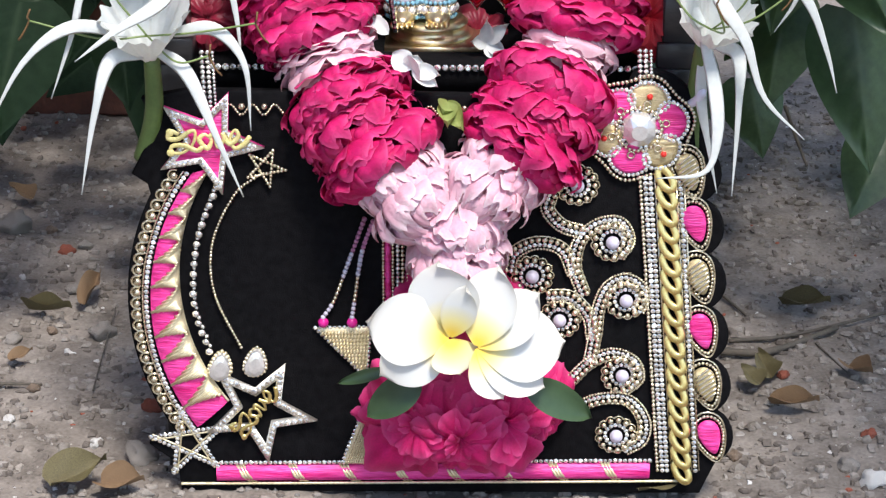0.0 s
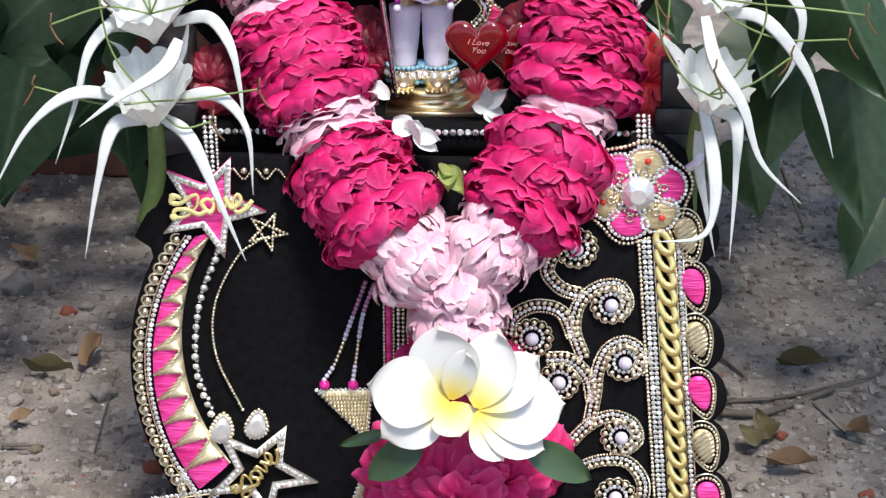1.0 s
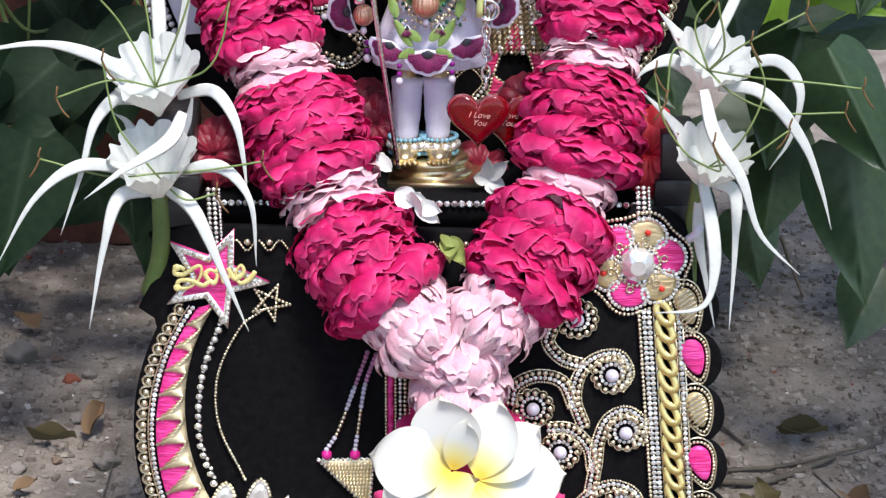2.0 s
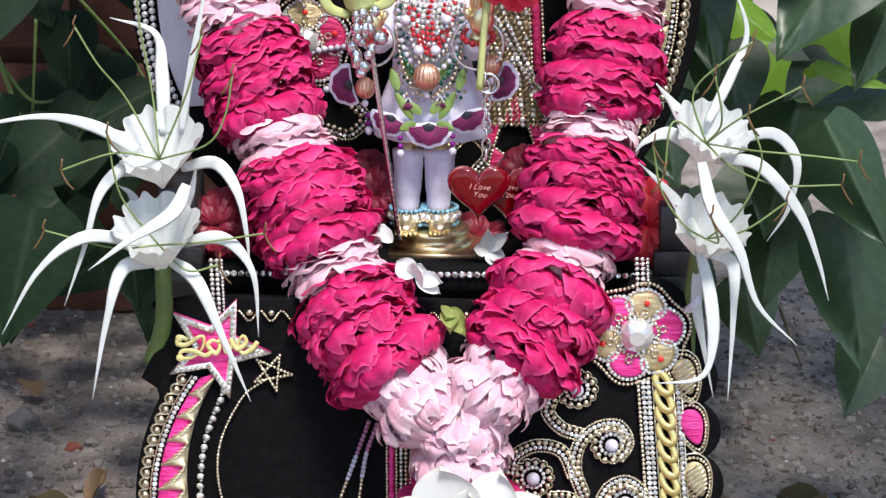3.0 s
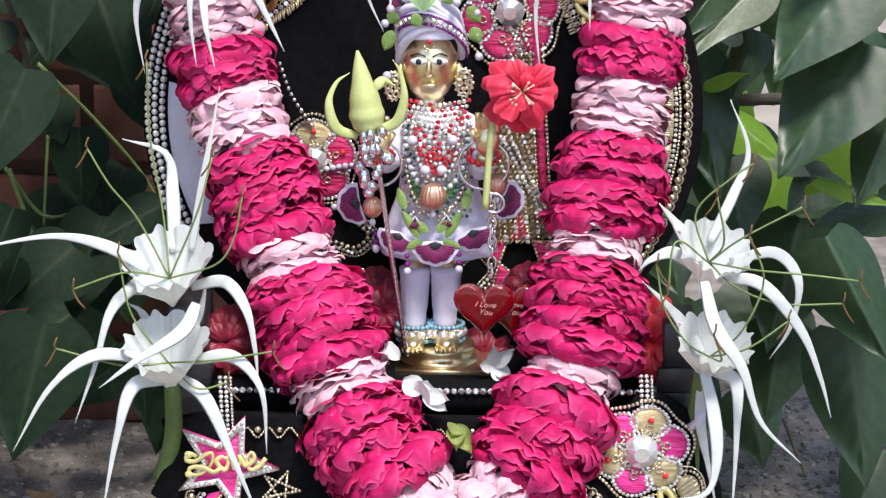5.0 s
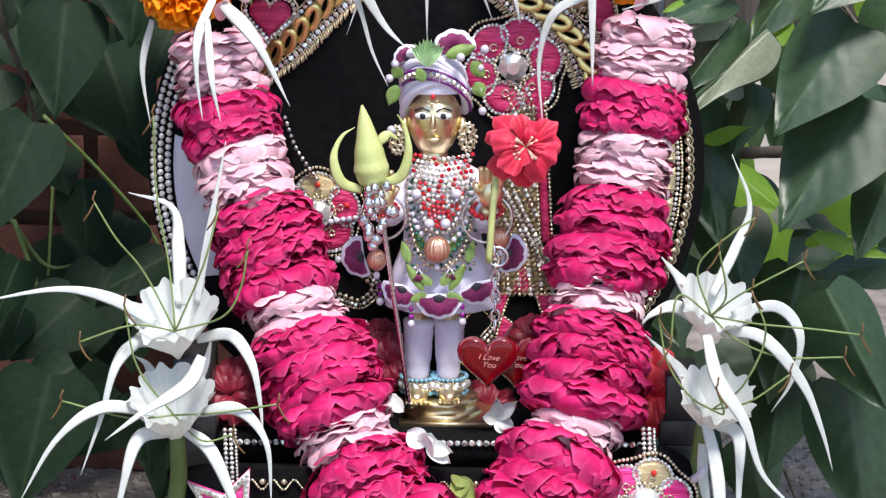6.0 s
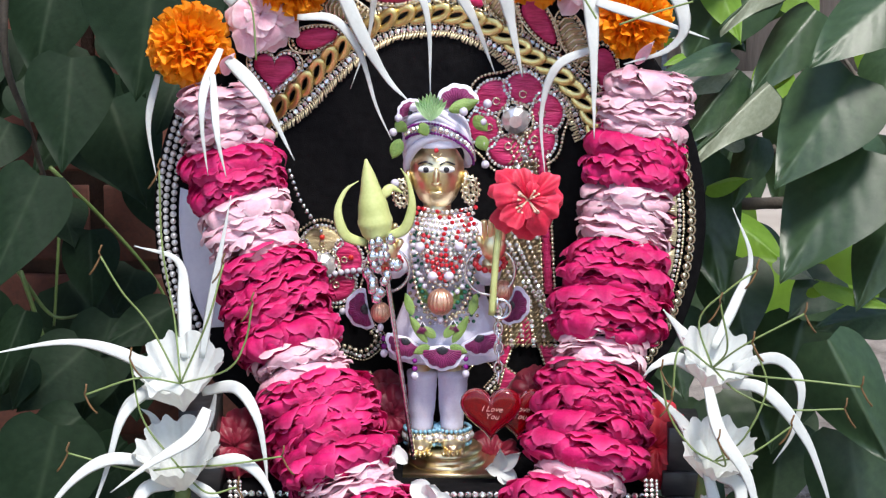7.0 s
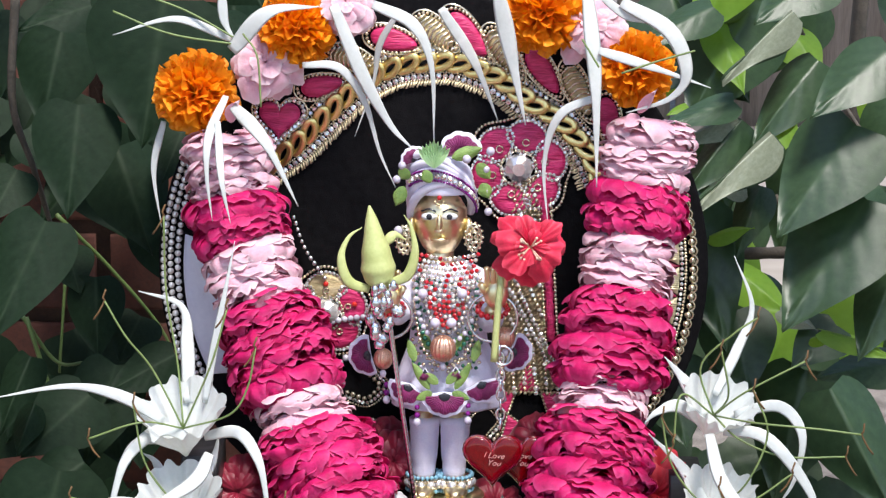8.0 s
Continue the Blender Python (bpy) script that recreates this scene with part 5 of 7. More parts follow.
spider_lily((0.1389, -0.0850, 0.3165), (0.1342, -0.0750, 0.2971), 0.0205, (0.2, -0.5, 0.85), (
    ([(0.1378, -0.0750, 0.3184), (0.1497, -0.0650, 0.3401), (0.1576, -0.0600, 0.3631), (0.1474, -0.0600, 0.3903)], 0.0065),
    ([(0.1478, -0.0800, 0.3092), (0.1702, -0.0850, 0.3153), (0.1822, -0.0900, 0.3017), (0.1793, -0.0900, 0.2775), (0.1691, -0.0900, 0.2597)], 0.0070),
    ([(0.1412, -0.0900, 0.3029), (0.1617, -0.1000, 0.3028), (0.1820, -0.1050, 0.2806), (0.1933, -0.1050, 0.2550), (0.1999, -0.1050, 0.2331)], 0.0075),
    ([(0.1338, -0.0750, 0.3077), (0.1225, -0.0650, 0.3233), (0.1118, -0.0650, 0.3362)], 0.0090),
    ([(0.1315, -0.0850, 0.3059), (0.1177, -0.0900, 0.3161), (0.1059, -0.0950, 0.3138), (0.0998, -0.0950, 0.3078)], 0.0080)),
    ([(0.1295, -0.0800, 0.3346), (0.1456, -0.0850, 0.3537), (0.1581, -0.0850, 0.3626)], [(0.1507, -0.1000, 0.3264), (0.1811, -0.1000, 0.3434)], [(0.1558, -0.1100, 0.3130), (0.1861, -0.1150, 0.3117), (0.2088, -0.1150, 0.3090)],
     [(0.1489, -0.1000, 0.3012), (0.1721, -0.1000, 0.2925), (0.2036, -0.1000, 0.2928)], [(0.1181, -0.1000, 0.3247), (0.1142, -0.1050, 0.2994)], [(0.1422, -0.1000, 0.3249), (0.1374, -0.1050, 0.3495)]), None, "white spider lily leaning out beside the garland")
spider_lily((0.1391, -0.1000, 0.2711), (0.1356, -0.0850, 0.2478), 0.0205, (0.15, -0.5, 0.85), (
    ([(0.1340, -0.0900, 0.2618), (0.1207, -0.0850, 0.2815), (0.1027, -0.0850, 0.2996)], 0.0080),
    ([(0.1337, -0.1000, 0.2589), (0.1394, -0.1100, 0.2349), (0.1409, -0.1150, 0.2121), (0.1351, -0.1180, 0.1953), (0.1121, -0.1180, 0.1919)], 0.0080),
    ([(0.1396, -0.1000, 0.2559), (0.1503, -0.1050, 0.2516), (0.1513, -0.1100, 0.2258), (0.1505, -0.1100, 0.1798)], 0.0080),
    ([(0.1330, -0.1000, 0.3041), (0.1379, -0.1150, 0.2847), (0.1515, -0.1200, 0.2641), (0.1621, -0.1200, 0.2356), (0.1831, -0.1200, 0.2139)], 0.0080),
    ([(0.1344, -0.0900, 0.2495), (0.1347, -0.0900, 0.2246), (0.1397, -0.0900, 0.1995), (0.1454, -0.0900, 0.1735)], 0.0065)),
    ([(0.1255, -0.1000, 0.2710), (0.1130, -0.1050, 0.2904), (0.1080, -0.1050, 0.3141)], [(0.1514, -0.1100, 0.2803), (0.1617, -0.1100, 0.3071), (0.1536, -0.1100, 0.3305)], [(0.1409, -0.1200, 0.2685), (0.1361, -0.1250, 0.2833)],
     [(0.1546, -0.1100, 0.2714), (0.1753, -0.1100, 0.2865)]),
    [(0.1343, -0.0900, 0.2526), (0.1333, -0.0800, 0.2242), (0.1352, -0.0780, 0.1917), (0.1373, -0.0760, 0.1716)], "white spider lily with drooping petals beside the panel")

# ---- flowers over the throne ----
for at, r, fc in (((-0.1481, 0.0200, 0.4645), 0.0245, (-0.3, -1, 0.2)), ((-0.0912, 0.0250, 0.5016), 0.0225, (0.1, -1, 0.3)), ((0.0465, 0.0250, 0.5109), 0.0245, (0, -1, 0.3)), ((0.0985, 0.0200, 0.4803), 0.0220, (0.2, -1, 0.2))):
    mg = thing("marigold", at, "orange marigold head tied over the throne", "flower", group="marigolds")
    part("flower_centre", pompon(Build(), at, fc, r, last=0.4), MARIGOLD, mg)
    part("petal_ruff", pompon(Build(), at, fc, r, first=0.4), MARIGOLD, mg)
for at, r in (((-0.1086, 0.0220, 0.4815), 0.0225), ((-0.0639, 0.0220, 0.5153), 0.0200), ((0.0736, 0.0220, 0.5032), 0.0220)):
    pr = thing("pink_rose", at, "open pale pink rose tied over the throne", "flower", group="pink roses over the throne")
    part("flower_head", open_rose(Build(), at, (0, -1, 0.45), r, 8, 6, cup=1.05, ruffle=0.07), PINK_PETAL, pr)
spray = thing("lily_spray", (-0.0140, 0.0200, 0.5302), "spray of narrow white lily petals over the throne", "flower")
for pth, w in (
        ([(-0.1288, 0.0000, 0.4654), (-0.1349, -0.0250, 0.4467), (-0.1358, -0.0300, 0.4257), (-0.1331, -0.0300, 0.4002)], 0.0060),
        ([(-0.1309, -0.0200, 0.4538), (-0.1272, -0.0340, 0.4234), (-0.1227, -0.0340, 0.3998)], 0.0052),
        ([(-0.1237, -0.0100, 0.4610), (-0.1038, -0.0330, 0.4450), (-0.0858, -0.0330, 0.4094)], 0.0090),
        ([(-0.0873, 0.0100, 0.4819), (-0.0669, 0.0100, 0.4805), (-0.0531, 0.0150, 0.4611), (-0.0449, 0.0200, 0.4318), (-0.0359, 0.0200, 0.4118)], 0.0055),
        ([(-0.0699, 0.0100, 0.5149), (-0.0543, 0.0100, 0.4775), (-0.0389, 0.0150, 0.4485), (-0.0255, 0.0150, 0.4340)], 0.0090),
        ([(-0.0480, 0.0100, 0.5157), (-0.0252, 0.0050, 0.5048), (-0.0152, 0.0050, 0.4815), (-0.0139, 0.0100, 0.4405)], 0.0080),
        ([(-0.0108, 0.0200, 0.5130), (0.0082, 0.0250, 0.4828), (0.0219, 0.0300, 0.4484)], 0.0075),):
    part("tepal", strap(Build(), pth, 0.88 * w), WHITE_PETAL, spray)
for pth, w in (
        ([(0.0213, 0.0000, 0.5225), (0.0288, 0.0050, 0.4881), (0.0371, 0.0100, 0.4493)], 0.0110),
        ([(0.0771, 0.0000, 0.4672), (0.0556, 0.0000, 0.4561), (0.0477, 0.0050, 0.4285), (0.0504, 0.0050, 0.3921)], 0.0058),
        ([(0.0699, 0.0000, 0.5228), (0.0747, -0.0100, 0.4746), (0.0764, -0.0100, 0.4179)], 0.0100),
        ([(-0.1253, 0.0000, 0.4904), (-0.1042, -0.0050, 0.5121), (-0.0768, 0.0000, 0.5150)], 0.0110),
        ([(-0.1304, 0.0000, 0.5214), (-0.1288, 0.0000, 0.5059), (-0.1215, 0.0000, 0.4936)], 0.0065),
        ([(-0.1259, 0.0050, 0.4962), (-0.1562, 0.0000, 0.5076), (-0.1908, 0.0000, 0.4986)], 0.0055),
        ([(0.0762, -0.0100, 0.4930), (0.1038, -0.0120, 0.4849), (0.1373, -0.0100, 0.4733)], 0.0068),):
    part("tepal", strap(Build(), pth, 0.88 * w), WHITE_PETAL, spray)
for pth, w in (
        ([(0.0884, 0.0000, 0.5184), (0.1142, -0.0100, 0.5041), (0.1238, -0.0120, 0.4814), (0.1151, -0.0100, 0.4672), (0.0919, -0.0050, 0.4586)], 0.0100),
        ([(0.0776, 0.0000, 0.5214), (0.0932, 0.0000, 0.5101), (0.1096, 0.0000, 0.5072)], 0.0055),
        ([(-0.1670, 0.0200, 0.4483), (-0.1733, 0.0200, 0.4208), (-0.1695, 0.0200, 0.3876)], 0.0050),
        ([(-0.0366, 0.0300, 0.5074), (-0.0458, 0.0350, 0.4909), (-0.0500, 0.0400, 0.4679), (-0.0604, 0.0400, 0.4379)], 0.0045),):
    part("tepal", strap(Build(), pth, 0.88 * w), WHITE_PETAL, spray)
for pth in ([(-0.1221, 0.0000, 0.4967), (-0.1499, 0.0000, 0.5120), (-0.1746, 0.0000, 0.5210)], [(-0.1205, 0.0000, 0.4936), (-0.1595, 0.0000, 0.4995), (-0.1905, 0.0000, 0.5116)], [(-0.1176, -0.0100, 0.5007), (-0.1088, -0.0200, 0.4894), (-0.1064, -0.0250, 0.4624)], [(0.0882, -0.0200, 0.4819), (0.1062, -0.0200, 0.4882), (0.1273, -0.0200, 0.4944)], [(0.0760, -0.0200, 0.4849), (0.0666, -0.0200, 0.5000)]):
    part("stamen", tube(Build(), smooth_path(pth, 16), 0.0006, 5), FILAMENT, spray)
for base, tip, w in (((0.0990, 0.0000, 0.4581), (0.1089, -0.0100, 0.4729), 0.003), ((0.0991, 0.0000, 0.4565), (0.0894, -0.0100, 0.4499), 0.004), ((-0.1274, 0.0000, 0.4512), (-0.1189, -0.0100, 0.4652), 0.004)):
    part("sepal", blade(Build(), base, tip, w), PINK_PETAL, spray, "withered pale pink sepal")
# ---- statue and its dress ----
CLOTH = surface("lavender_white_cloth", (0.8, 0.78, 0.9), (0.66, 0.64, 0.8), 60, 0.7, bump=0.35, fine=900, sheen=0.2)
PURPLE = surface("purple_thread", (0.23, 0.006, 0.11), (0.12, 0.003, 0.055), 150, 0.5, bump=0.6, sheen=0.2)
GREEN_THREAD = surface("green_thread", (0.2, 0.3, 0.07), (0.1, 0.18, 0.04), 150, 0.5, bump=0.6)
GREEN_BEAD = surface("green_bead", (0.02, 0.13, 0.08), (0.01, 0.08, 0.05), 200, 0.15)
RED_BEAD = surface("red_bead", (0.5, 0.01, 0.02), (0.35, 0.005, 0.012), 200, 0.12, coat=0.5)
BLUE_BEAD = surface("blue_bead", (0.2, 0.42, 0.55), None, 200, 0.25)
PURPLE_BEAD = surface("purple_bead", (0.2, 0.01, 0.2), None, 200, 0.15)
COPPER = surface("ribbed_copper", (0.75, 0.45, 0.32), (0.6, 0.33, 0.22), 200, 0.3, 0.8)
EYE_WHITE = surface("white_enamel", (0.8, 0.8, 0.8), None, 50, 0.3)
EYE_DARK = surface("dark_enamel", (0.02, 0.02, 0.03), None, 50, 0.3)


def turned(b, rings, n=28, mat=0, fold=0.0, folds=9, turn=0.0):
    """A body of stacked rings: (x, y, z, rx, ry), with soft folds."""
    a = np.linspace(0, 2 * math.pi, n, endpoint=False)
    v = []
    for k, (x, y, z, rx, ry) in enumerate(rings):
        w = 1 + fold * np.sin(folds * a + 0.5 * k + turn)
        v += [(x + rx * c * q, y + ry * s * q, z) for c, s, q in zip(np.cos(a), np.sin(a), w)]
    m = len(rings)
    f = [(j * n + i, j * n + (i + 1) % n, (j + 1) * n + (i + 1) % n, (j + 1) * n + i) for j in range(m - 1) for i in range(n)]
    f += [tuple(range(n))[::-1], tuple(range((m - 1) * n, m * n))]
    return b.add(v, f, mat)


SX = -0.0050
HEAD = A((-0.0098, -0.0040, 0.3950))
b = Build()
hx, hy, hz = HEAD
FACE = HEAD + A((0, -0.0004, 0.0032))
turned(b, [(hx, hy + 0.002 + 0.002 * (1 - k), hz - 0.0185 + 0.037 * q, 0.0152 * w, 0.0145 * w) for q, w, k in ((0, 0.28, 0), (0.06, 0.46, 0), (0.18, 0.68, 0.5), (0.35, 0.88, 0.8), (0.55, 1.0, 1), (0.75, 0.97, 1), (0.9, 0.75, 1), (1, 0.4, 1))], 28)
blob(b, FACE + A((0, -0.0125, -0.001)), (0.0019, 0.0032, 0.0058))
blob(b, FACE + A((0, -0.0128, -0.0042)), (0.0028, 0.0026, 0.0018))
blob(b, FACE + A((0, -0.0108, -0.0095)), (0.0045, 0.0025, 0.0014))
tube(b, FACE + lift(arc(0, 0.0128, 0.0026, 190, 350, 10), -0.0128), 0.0006, 6)
blob(b, FACE + A((0, -0.0132, 0.0142)), (0.0014, 0.0010, 0.0014), 3)
for s in (-1, 1):
    blob(b, FACE + A((s * 0.0056, -0.0113, 0.0035)), (0.0046, 0.0018, 0.0021), 1)
    blob(b, FACE + A((s * 0.0056, -0.0126, 0.0035)), (0.0017, 0.0010, 0.0017), 2)
    tube(b, smooth_path([FACE + A((s * 0.002, -0.0125, 0.0062)), FACE + A((s * 0.0058, -0.012, 0.0078)), FACE + A((s * 0.0100, -0.0095, 0.0060))], 8), 0.0005, 5, 2)
    blob(b, HEAD + A((s * 0.0158, -0.001, -0.002)), (0.0025, 0.004, 0.0065))
turned(b, [(hx, 0, 0.29, 0.012, 0.009), (hx, 0, hz - 0.045, 0.013, 0.009), (hx, 0, hz - 0.026, 0.014, 0.008), (hx, 0, hz - 0.020, 0.0078, 0.0072), (hx, 0, hz - 0.010, 0.0075, 0.0070)], 18)
for s in (-1, 1):
    tube(b, smooth_path([(hx + s * 0.012, 0, hz - 0.028), (hx + s * 0.026, -0.004, hz - 0.048), (hx + s * 0.030, -0.026, hz - 0.044)], 10), 0.0045, 10)
    tube(b, [(hx + s * 0.0085, 0, 0.30), (hx + s * 0.0090, 0.0, 0.238)], 0.0050, 10)
for at, s in ((A((-0.0370, -0.0280, 0.3591)), -1), (A((0.0218, -0.0280, 0.3613)), 1)):
    blob(b, at, (0.0068, 0.0052, 0.0085))
    for k in range(4):
        d = A((s * (k - 1.5) * 0.0033, -0.001, 0.0))
        tube(b, smooth_path([at + d + A((0, 0, 0.004)), at + d + A((0, -0.0022, 0.010)), at + d * 1.05 + A((0, -0.0032, 0.0155))], 8), 0.0016, 8)
    tube(b, [at + A((-s * 0.005, 0, -0.001)), at + A((-s * 0.0085, -0.003, 0.006))], 0.0018, 8)
for fx, dx in (((-0.0187, -0.0120, 0.2435), -1), ((-0.0001, -0.0120, 0.2438), 1)):
    blob(b, A(fx) + A((0, 0.002, 0)), (0.0072, 0.015, 0.0048))
    for k in range(5):
        blob(b, A(fx) + A(((k - 2) * 0.0026, -0.0125 + 0.0012 * abs(k - 1.5), -0.002)), (0.0014, 0.004, 0.0017))
bx, by, bz2 = (-0.0042, 0.0000, 0.2317)
turned(b, [(bx, by, z, r, r) for z, r in ((0.2300, 0.0225), (0.2315, 0.0235), (0.2330, 0.0210), (0.2345, 0.0190), (0.2362, 0.0200), (0.2380, 0.0205), (0.2395, 0.0185), (0.2400, 0.0178))], 40)
slab(b, [(bx - 0.024, 0.2262), (bx + 0.028, 0.2262), (bx + 0.028, 0.2305), (bx - 0.024, 0.2305)], by - 0.026, by + 0.024, 0.001)
solo("statue", b, [BRASS, EYE_WHITE, EYE_DARK, RED_BEAD], "polished brass statue standing on a round brass pedestal", "statue", at=(bx, by, 0.2262))

legs = thing("leggings", (SX, 0, 0.25), "tight lavender-white cloth leggings on the statue", "clothing")
for top, low in (((-0.0179, -0.0040, 0.2837), (-0.0184, -0.0040, 0.2497)), ((-0.0006, -0.0040, 0.2839), (-0.0013, -0.0040, 0.2500))):
    p = smooth_path([top, A(top) * 0.5 + A(low) * 0.5, low], 14)
    rr = np.interp(np.linspace(0, 1, 14), (0, 0.35, 0.6, 0.8, 1), (0.0088, 0.0080, 0.0076, 0.0066, 0.0064)) * (1 + 0.02 * np.sin(np.arange(14) * 2.4))
    part("leg", tube(Build(), p, rr, 18), CLOTH, legs)

tunic = thing("tunic", (SX, 0, 0.3), "lavender-white tunic embroidered with purple flowers and green leaves", "clothing")
zt = lambda py: (-0.0076, -0.0100, 0.3827)[2] + (440 - py) * 0.000318
TP = ((470, 0.0120, 0.0100), (485, 0.0205, 0.0130), (520, 0.0225, 0.0150), (570, 0.0205, 0.0150), (610, 0.0215, 0.0160), (650, 0.0262, 0.0190), (690, 0.0305, 0.0215), (722, 0.0325, 0.0225), (726, 0.0310, 0.0215))
part("body", turned(Build(), [(SX, 0.0, zt(py), rx, ry) for py, rx, ry in TP][::-1], 60, fold=0.035, folds=11), CLOTH, tunic)
for sh, el, wr in (((-0.0258, -0.0020, 0.3649), (-0.0319, -0.0060, 0.3479), (-0.0367, -0.0220, 0.3498)), ((0.0102, -0.0020, 0.3653), (0.0168, -0.0060, 0.3436), (0.0200, -0.0220, 0.3498))):
    p = smooth_path([sh, el, wr], 16)
    part("sleeve", tube(Build(), p, np.linspace(0.0098, 0.0070, 16) * (1 + 0.04 * np.sin(np.arange(16) * 2.0)), 16), CLOTH, tunic)


def fan_flower(parent, at, r, a0=200, a1=340, material=None):
    """A half-round flower of radial satin stitches with a scalloped cloth rim."""
    x, y, z = at
    rim = Build()
    a = np.radians(np.linspace(a0 - 4, a1 + 4, 60))
    rr = r * (1.12 + 0.07 * np.abs(np.sin((a - a[0]) / (a[-1] - a[0]) * math.pi * 5)))
    am = math.radians(0.5 * (a0 + a1))
    back = (x - r * 0.12 * math.cos(am), z - r * 0.12 * math.sin(am))
    o = np.vstack([np.stack([x + rr * np.cos(a), z + rr * np.sin(a)], 1), [back]])
    slab(rim, o, y - 0.0006, y + 0.0010, 0.0004)
    part("cloth_rim", rim, CLOTH, parent)

    def fn(u, v):
        t = math.radians(a0 + (a1 - a0) * u)
        edge = r * (0.92 + 0.08 * abs(math.sin(u * math.pi * 5)))
        k = 0.26 + 0.74 * v
        return (x + edge * k * math.cos(t), y - 0.0008 - 0.0016 * math.sin(math.pi * (0.1 + 0.8 * v)) - 0.0005 * abs(math.sin(u * math.pi * 20)), z + edge * k * math.sin(t))
    part("flower_petal", grid(Build(), fn, 80, 6), material or PURPLE, parent)
    part("flower_heart", pad(Build(), np.vstack([arc(x, z, r * 0.34, a0, a1, 12), [back]]), y - 0.0008, 0.0014), EYE_DARK, parent)


for at, r, a0, a1 in (((-0.0060, -0.0280, 0.3040), 0.0112, 185, 355), ((-0.0260, -0.0250, 0.3080), 0.0098, 165, 330), ((0.0140, -0.0250, 0.3100), 0.0098, 210, 375), ((-0.0490, -0.0120, 0.3220), 0.0100, 95, 290), ((0.0310, -0.0120, 0.3250), 0.0098, 250, 430), ((-0.0170, -0.0270, 0.3180), 0.0062, 235, 305), ((-0.0000, -0.0270, 0.3190), 0.0062, 235, 305)):
    fan_flower(tunic, at, r, a0, a1)
for (base, tip) in (((-0.0144, -0.0290, 0.3069), (-0.0245, -0.0270, 0.3223)), ((-0.0129, -0.0290, 0.3053), (-0.0222, -0.0290, 0.3009)), ((-0.0004, -0.0290, 0.3071), (0.0088, -0.0270, 0.3227)), ((-0.0019, -0.0290, 0.3054), (0.0081, -0.0290, 0.3014)), ((-0.0097, -0.0300, 0.3104), (-0.0170, -0.0290, 0.3165)), ((-0.0050, -0.0300, 0.3105), (0.0017, -0.0290, 0.3183)),
                    ((-0.0225, -0.0250, 0.3218), (-0.0267, -0.0220, 0.3339)), ((0.0097, -0.0250, 0.3222), (0.0127, -0.0220, 0.3344)), ((-0.0141, -0.0240, 0.3281), (-0.0196, -0.0200, 0.3383)), ((0.0003, -0.0240, 0.3283), (0.0054, -0.0200, 0.3386))):
    part("leaf_patch", blade(Build(), base, tip, 0.0026, (0, -1, 0.1), 0.02, 0.35, cup=-0.05), GREEN_THREAD, tunic, "embroidered green leaf")
for at in ((-0.0213, -0.0270, 0.2917), (0.0069, -0.0270, 0.2930), (-0.0387, -0.0200, 0.3025)):
    part("drop_bead", beads(Build(), [A(at), A(at) + A((0, 0, 0.0045))], 0.0016), PURPLE_BEAD, tunic)
    part("drop_pearl", blob(Build(), A(at) + A((0, 0, -0.004)), (0.0021, 0.0021, 0.0024)), PEARL, tunic)

# necklaces
for mt, lab, w, d, r, zoff in ((STONE_GLASS, "clear stone necklace on the statue", 0.0135, 0.020, 0.0013, 0.0), (STONE_GLASS, "long clear stone necklace on the statue", 0.0118, 0.033, 0.0014, -0.001),
                               (GREEN_BEAD, "green bead necklace on the statue", 0.0165, 0.045, 0.0014, -0.002), (BEAD, "gold bead necklace on the statue", 0.0175, 0.052, 0.0012, -0.002), (PEARL, "pearl necklace on the statue", 0.0170, 0.038, 0.0016, -0.002)):
    t = np.linspace(0, math.pi, 60)
    zz = zt(472) + zoff - d * np.sin(t) ** 0.8
    p = np.stack([SX - 0.0005 + w * np.cos(t) * (1 + 0.10 * np.sin(t)), -0.0105 - 0.0095 * np.sin(t) ** 0.5 - 0.012 * np.clip((zt(520) - zz) / 0.06, 0, 0.3) - r, zz], 1)
    nk = thing("necklace", tuple(p[30]), lab, "necklace", group="necklaces")
    part("bead_strand", row(Build(), p, r, 2.5 * r), mt, nk)
nk = thing("necklace", (SX, -0.02, zt(520)), "broad bib of clear and red stones on the statue", "necklace", group="necklaces")
wb_, rb_ = Build(), Build()
for k in range(14):
    zz = zt(446) - 0.0029 * k
    hw = 0.0160 * (1 - (k / 14) ** 2.2) + 0.001
    pts = [(SX + x, -0.0195 - 0.0035 * min(k / 8, 1) + 12 * x * x, zz - 0.0025 * (1 - abs(x) / (hw + 1e-6))) for x in np.arange(-hw + 0.0012 * (k % 2), hw + 1e-6, 0.0026)]
    for p in pts:
        stones(rb_ if random.random() < (0.3 if k < 9 else 0.75) else wb_, [p], 0.0013, proud=0.7)
part("stone_bib", wb_, STONE_GLASS, nk, flat=True)
part("red_bib", rb_, RED_BEAD, nk, flat=True)
jb, gb, pb2 = Build(), Build(), Build()
for k in range(18):
    zz = zt(492) - 0.0029 * k
    for x in np.arange(-0.019 + 0.0014 * (k % 2), 0.0195, 0.0031):
        pick = (jb, gb, gb, jb, pb2)[random.randrange(5)]
        ry = 0.0160 * math.sqrt(max(1 - (x / 0.0235) ** 2, 0.1)) + 0.0045 * max(k - 10, 0) / 8
        beads(pick, [(SX + x + random.uniform(-0.0005, 0.0005), -ry - 0.0042, zz + random.uniform(-0.001, 0.001))], 0.0011)
jn = thing("jewelled_girdle", (SX, -0.02, zt(600)), "net of gold, green and pearl beads over the tunic", "jewellery")
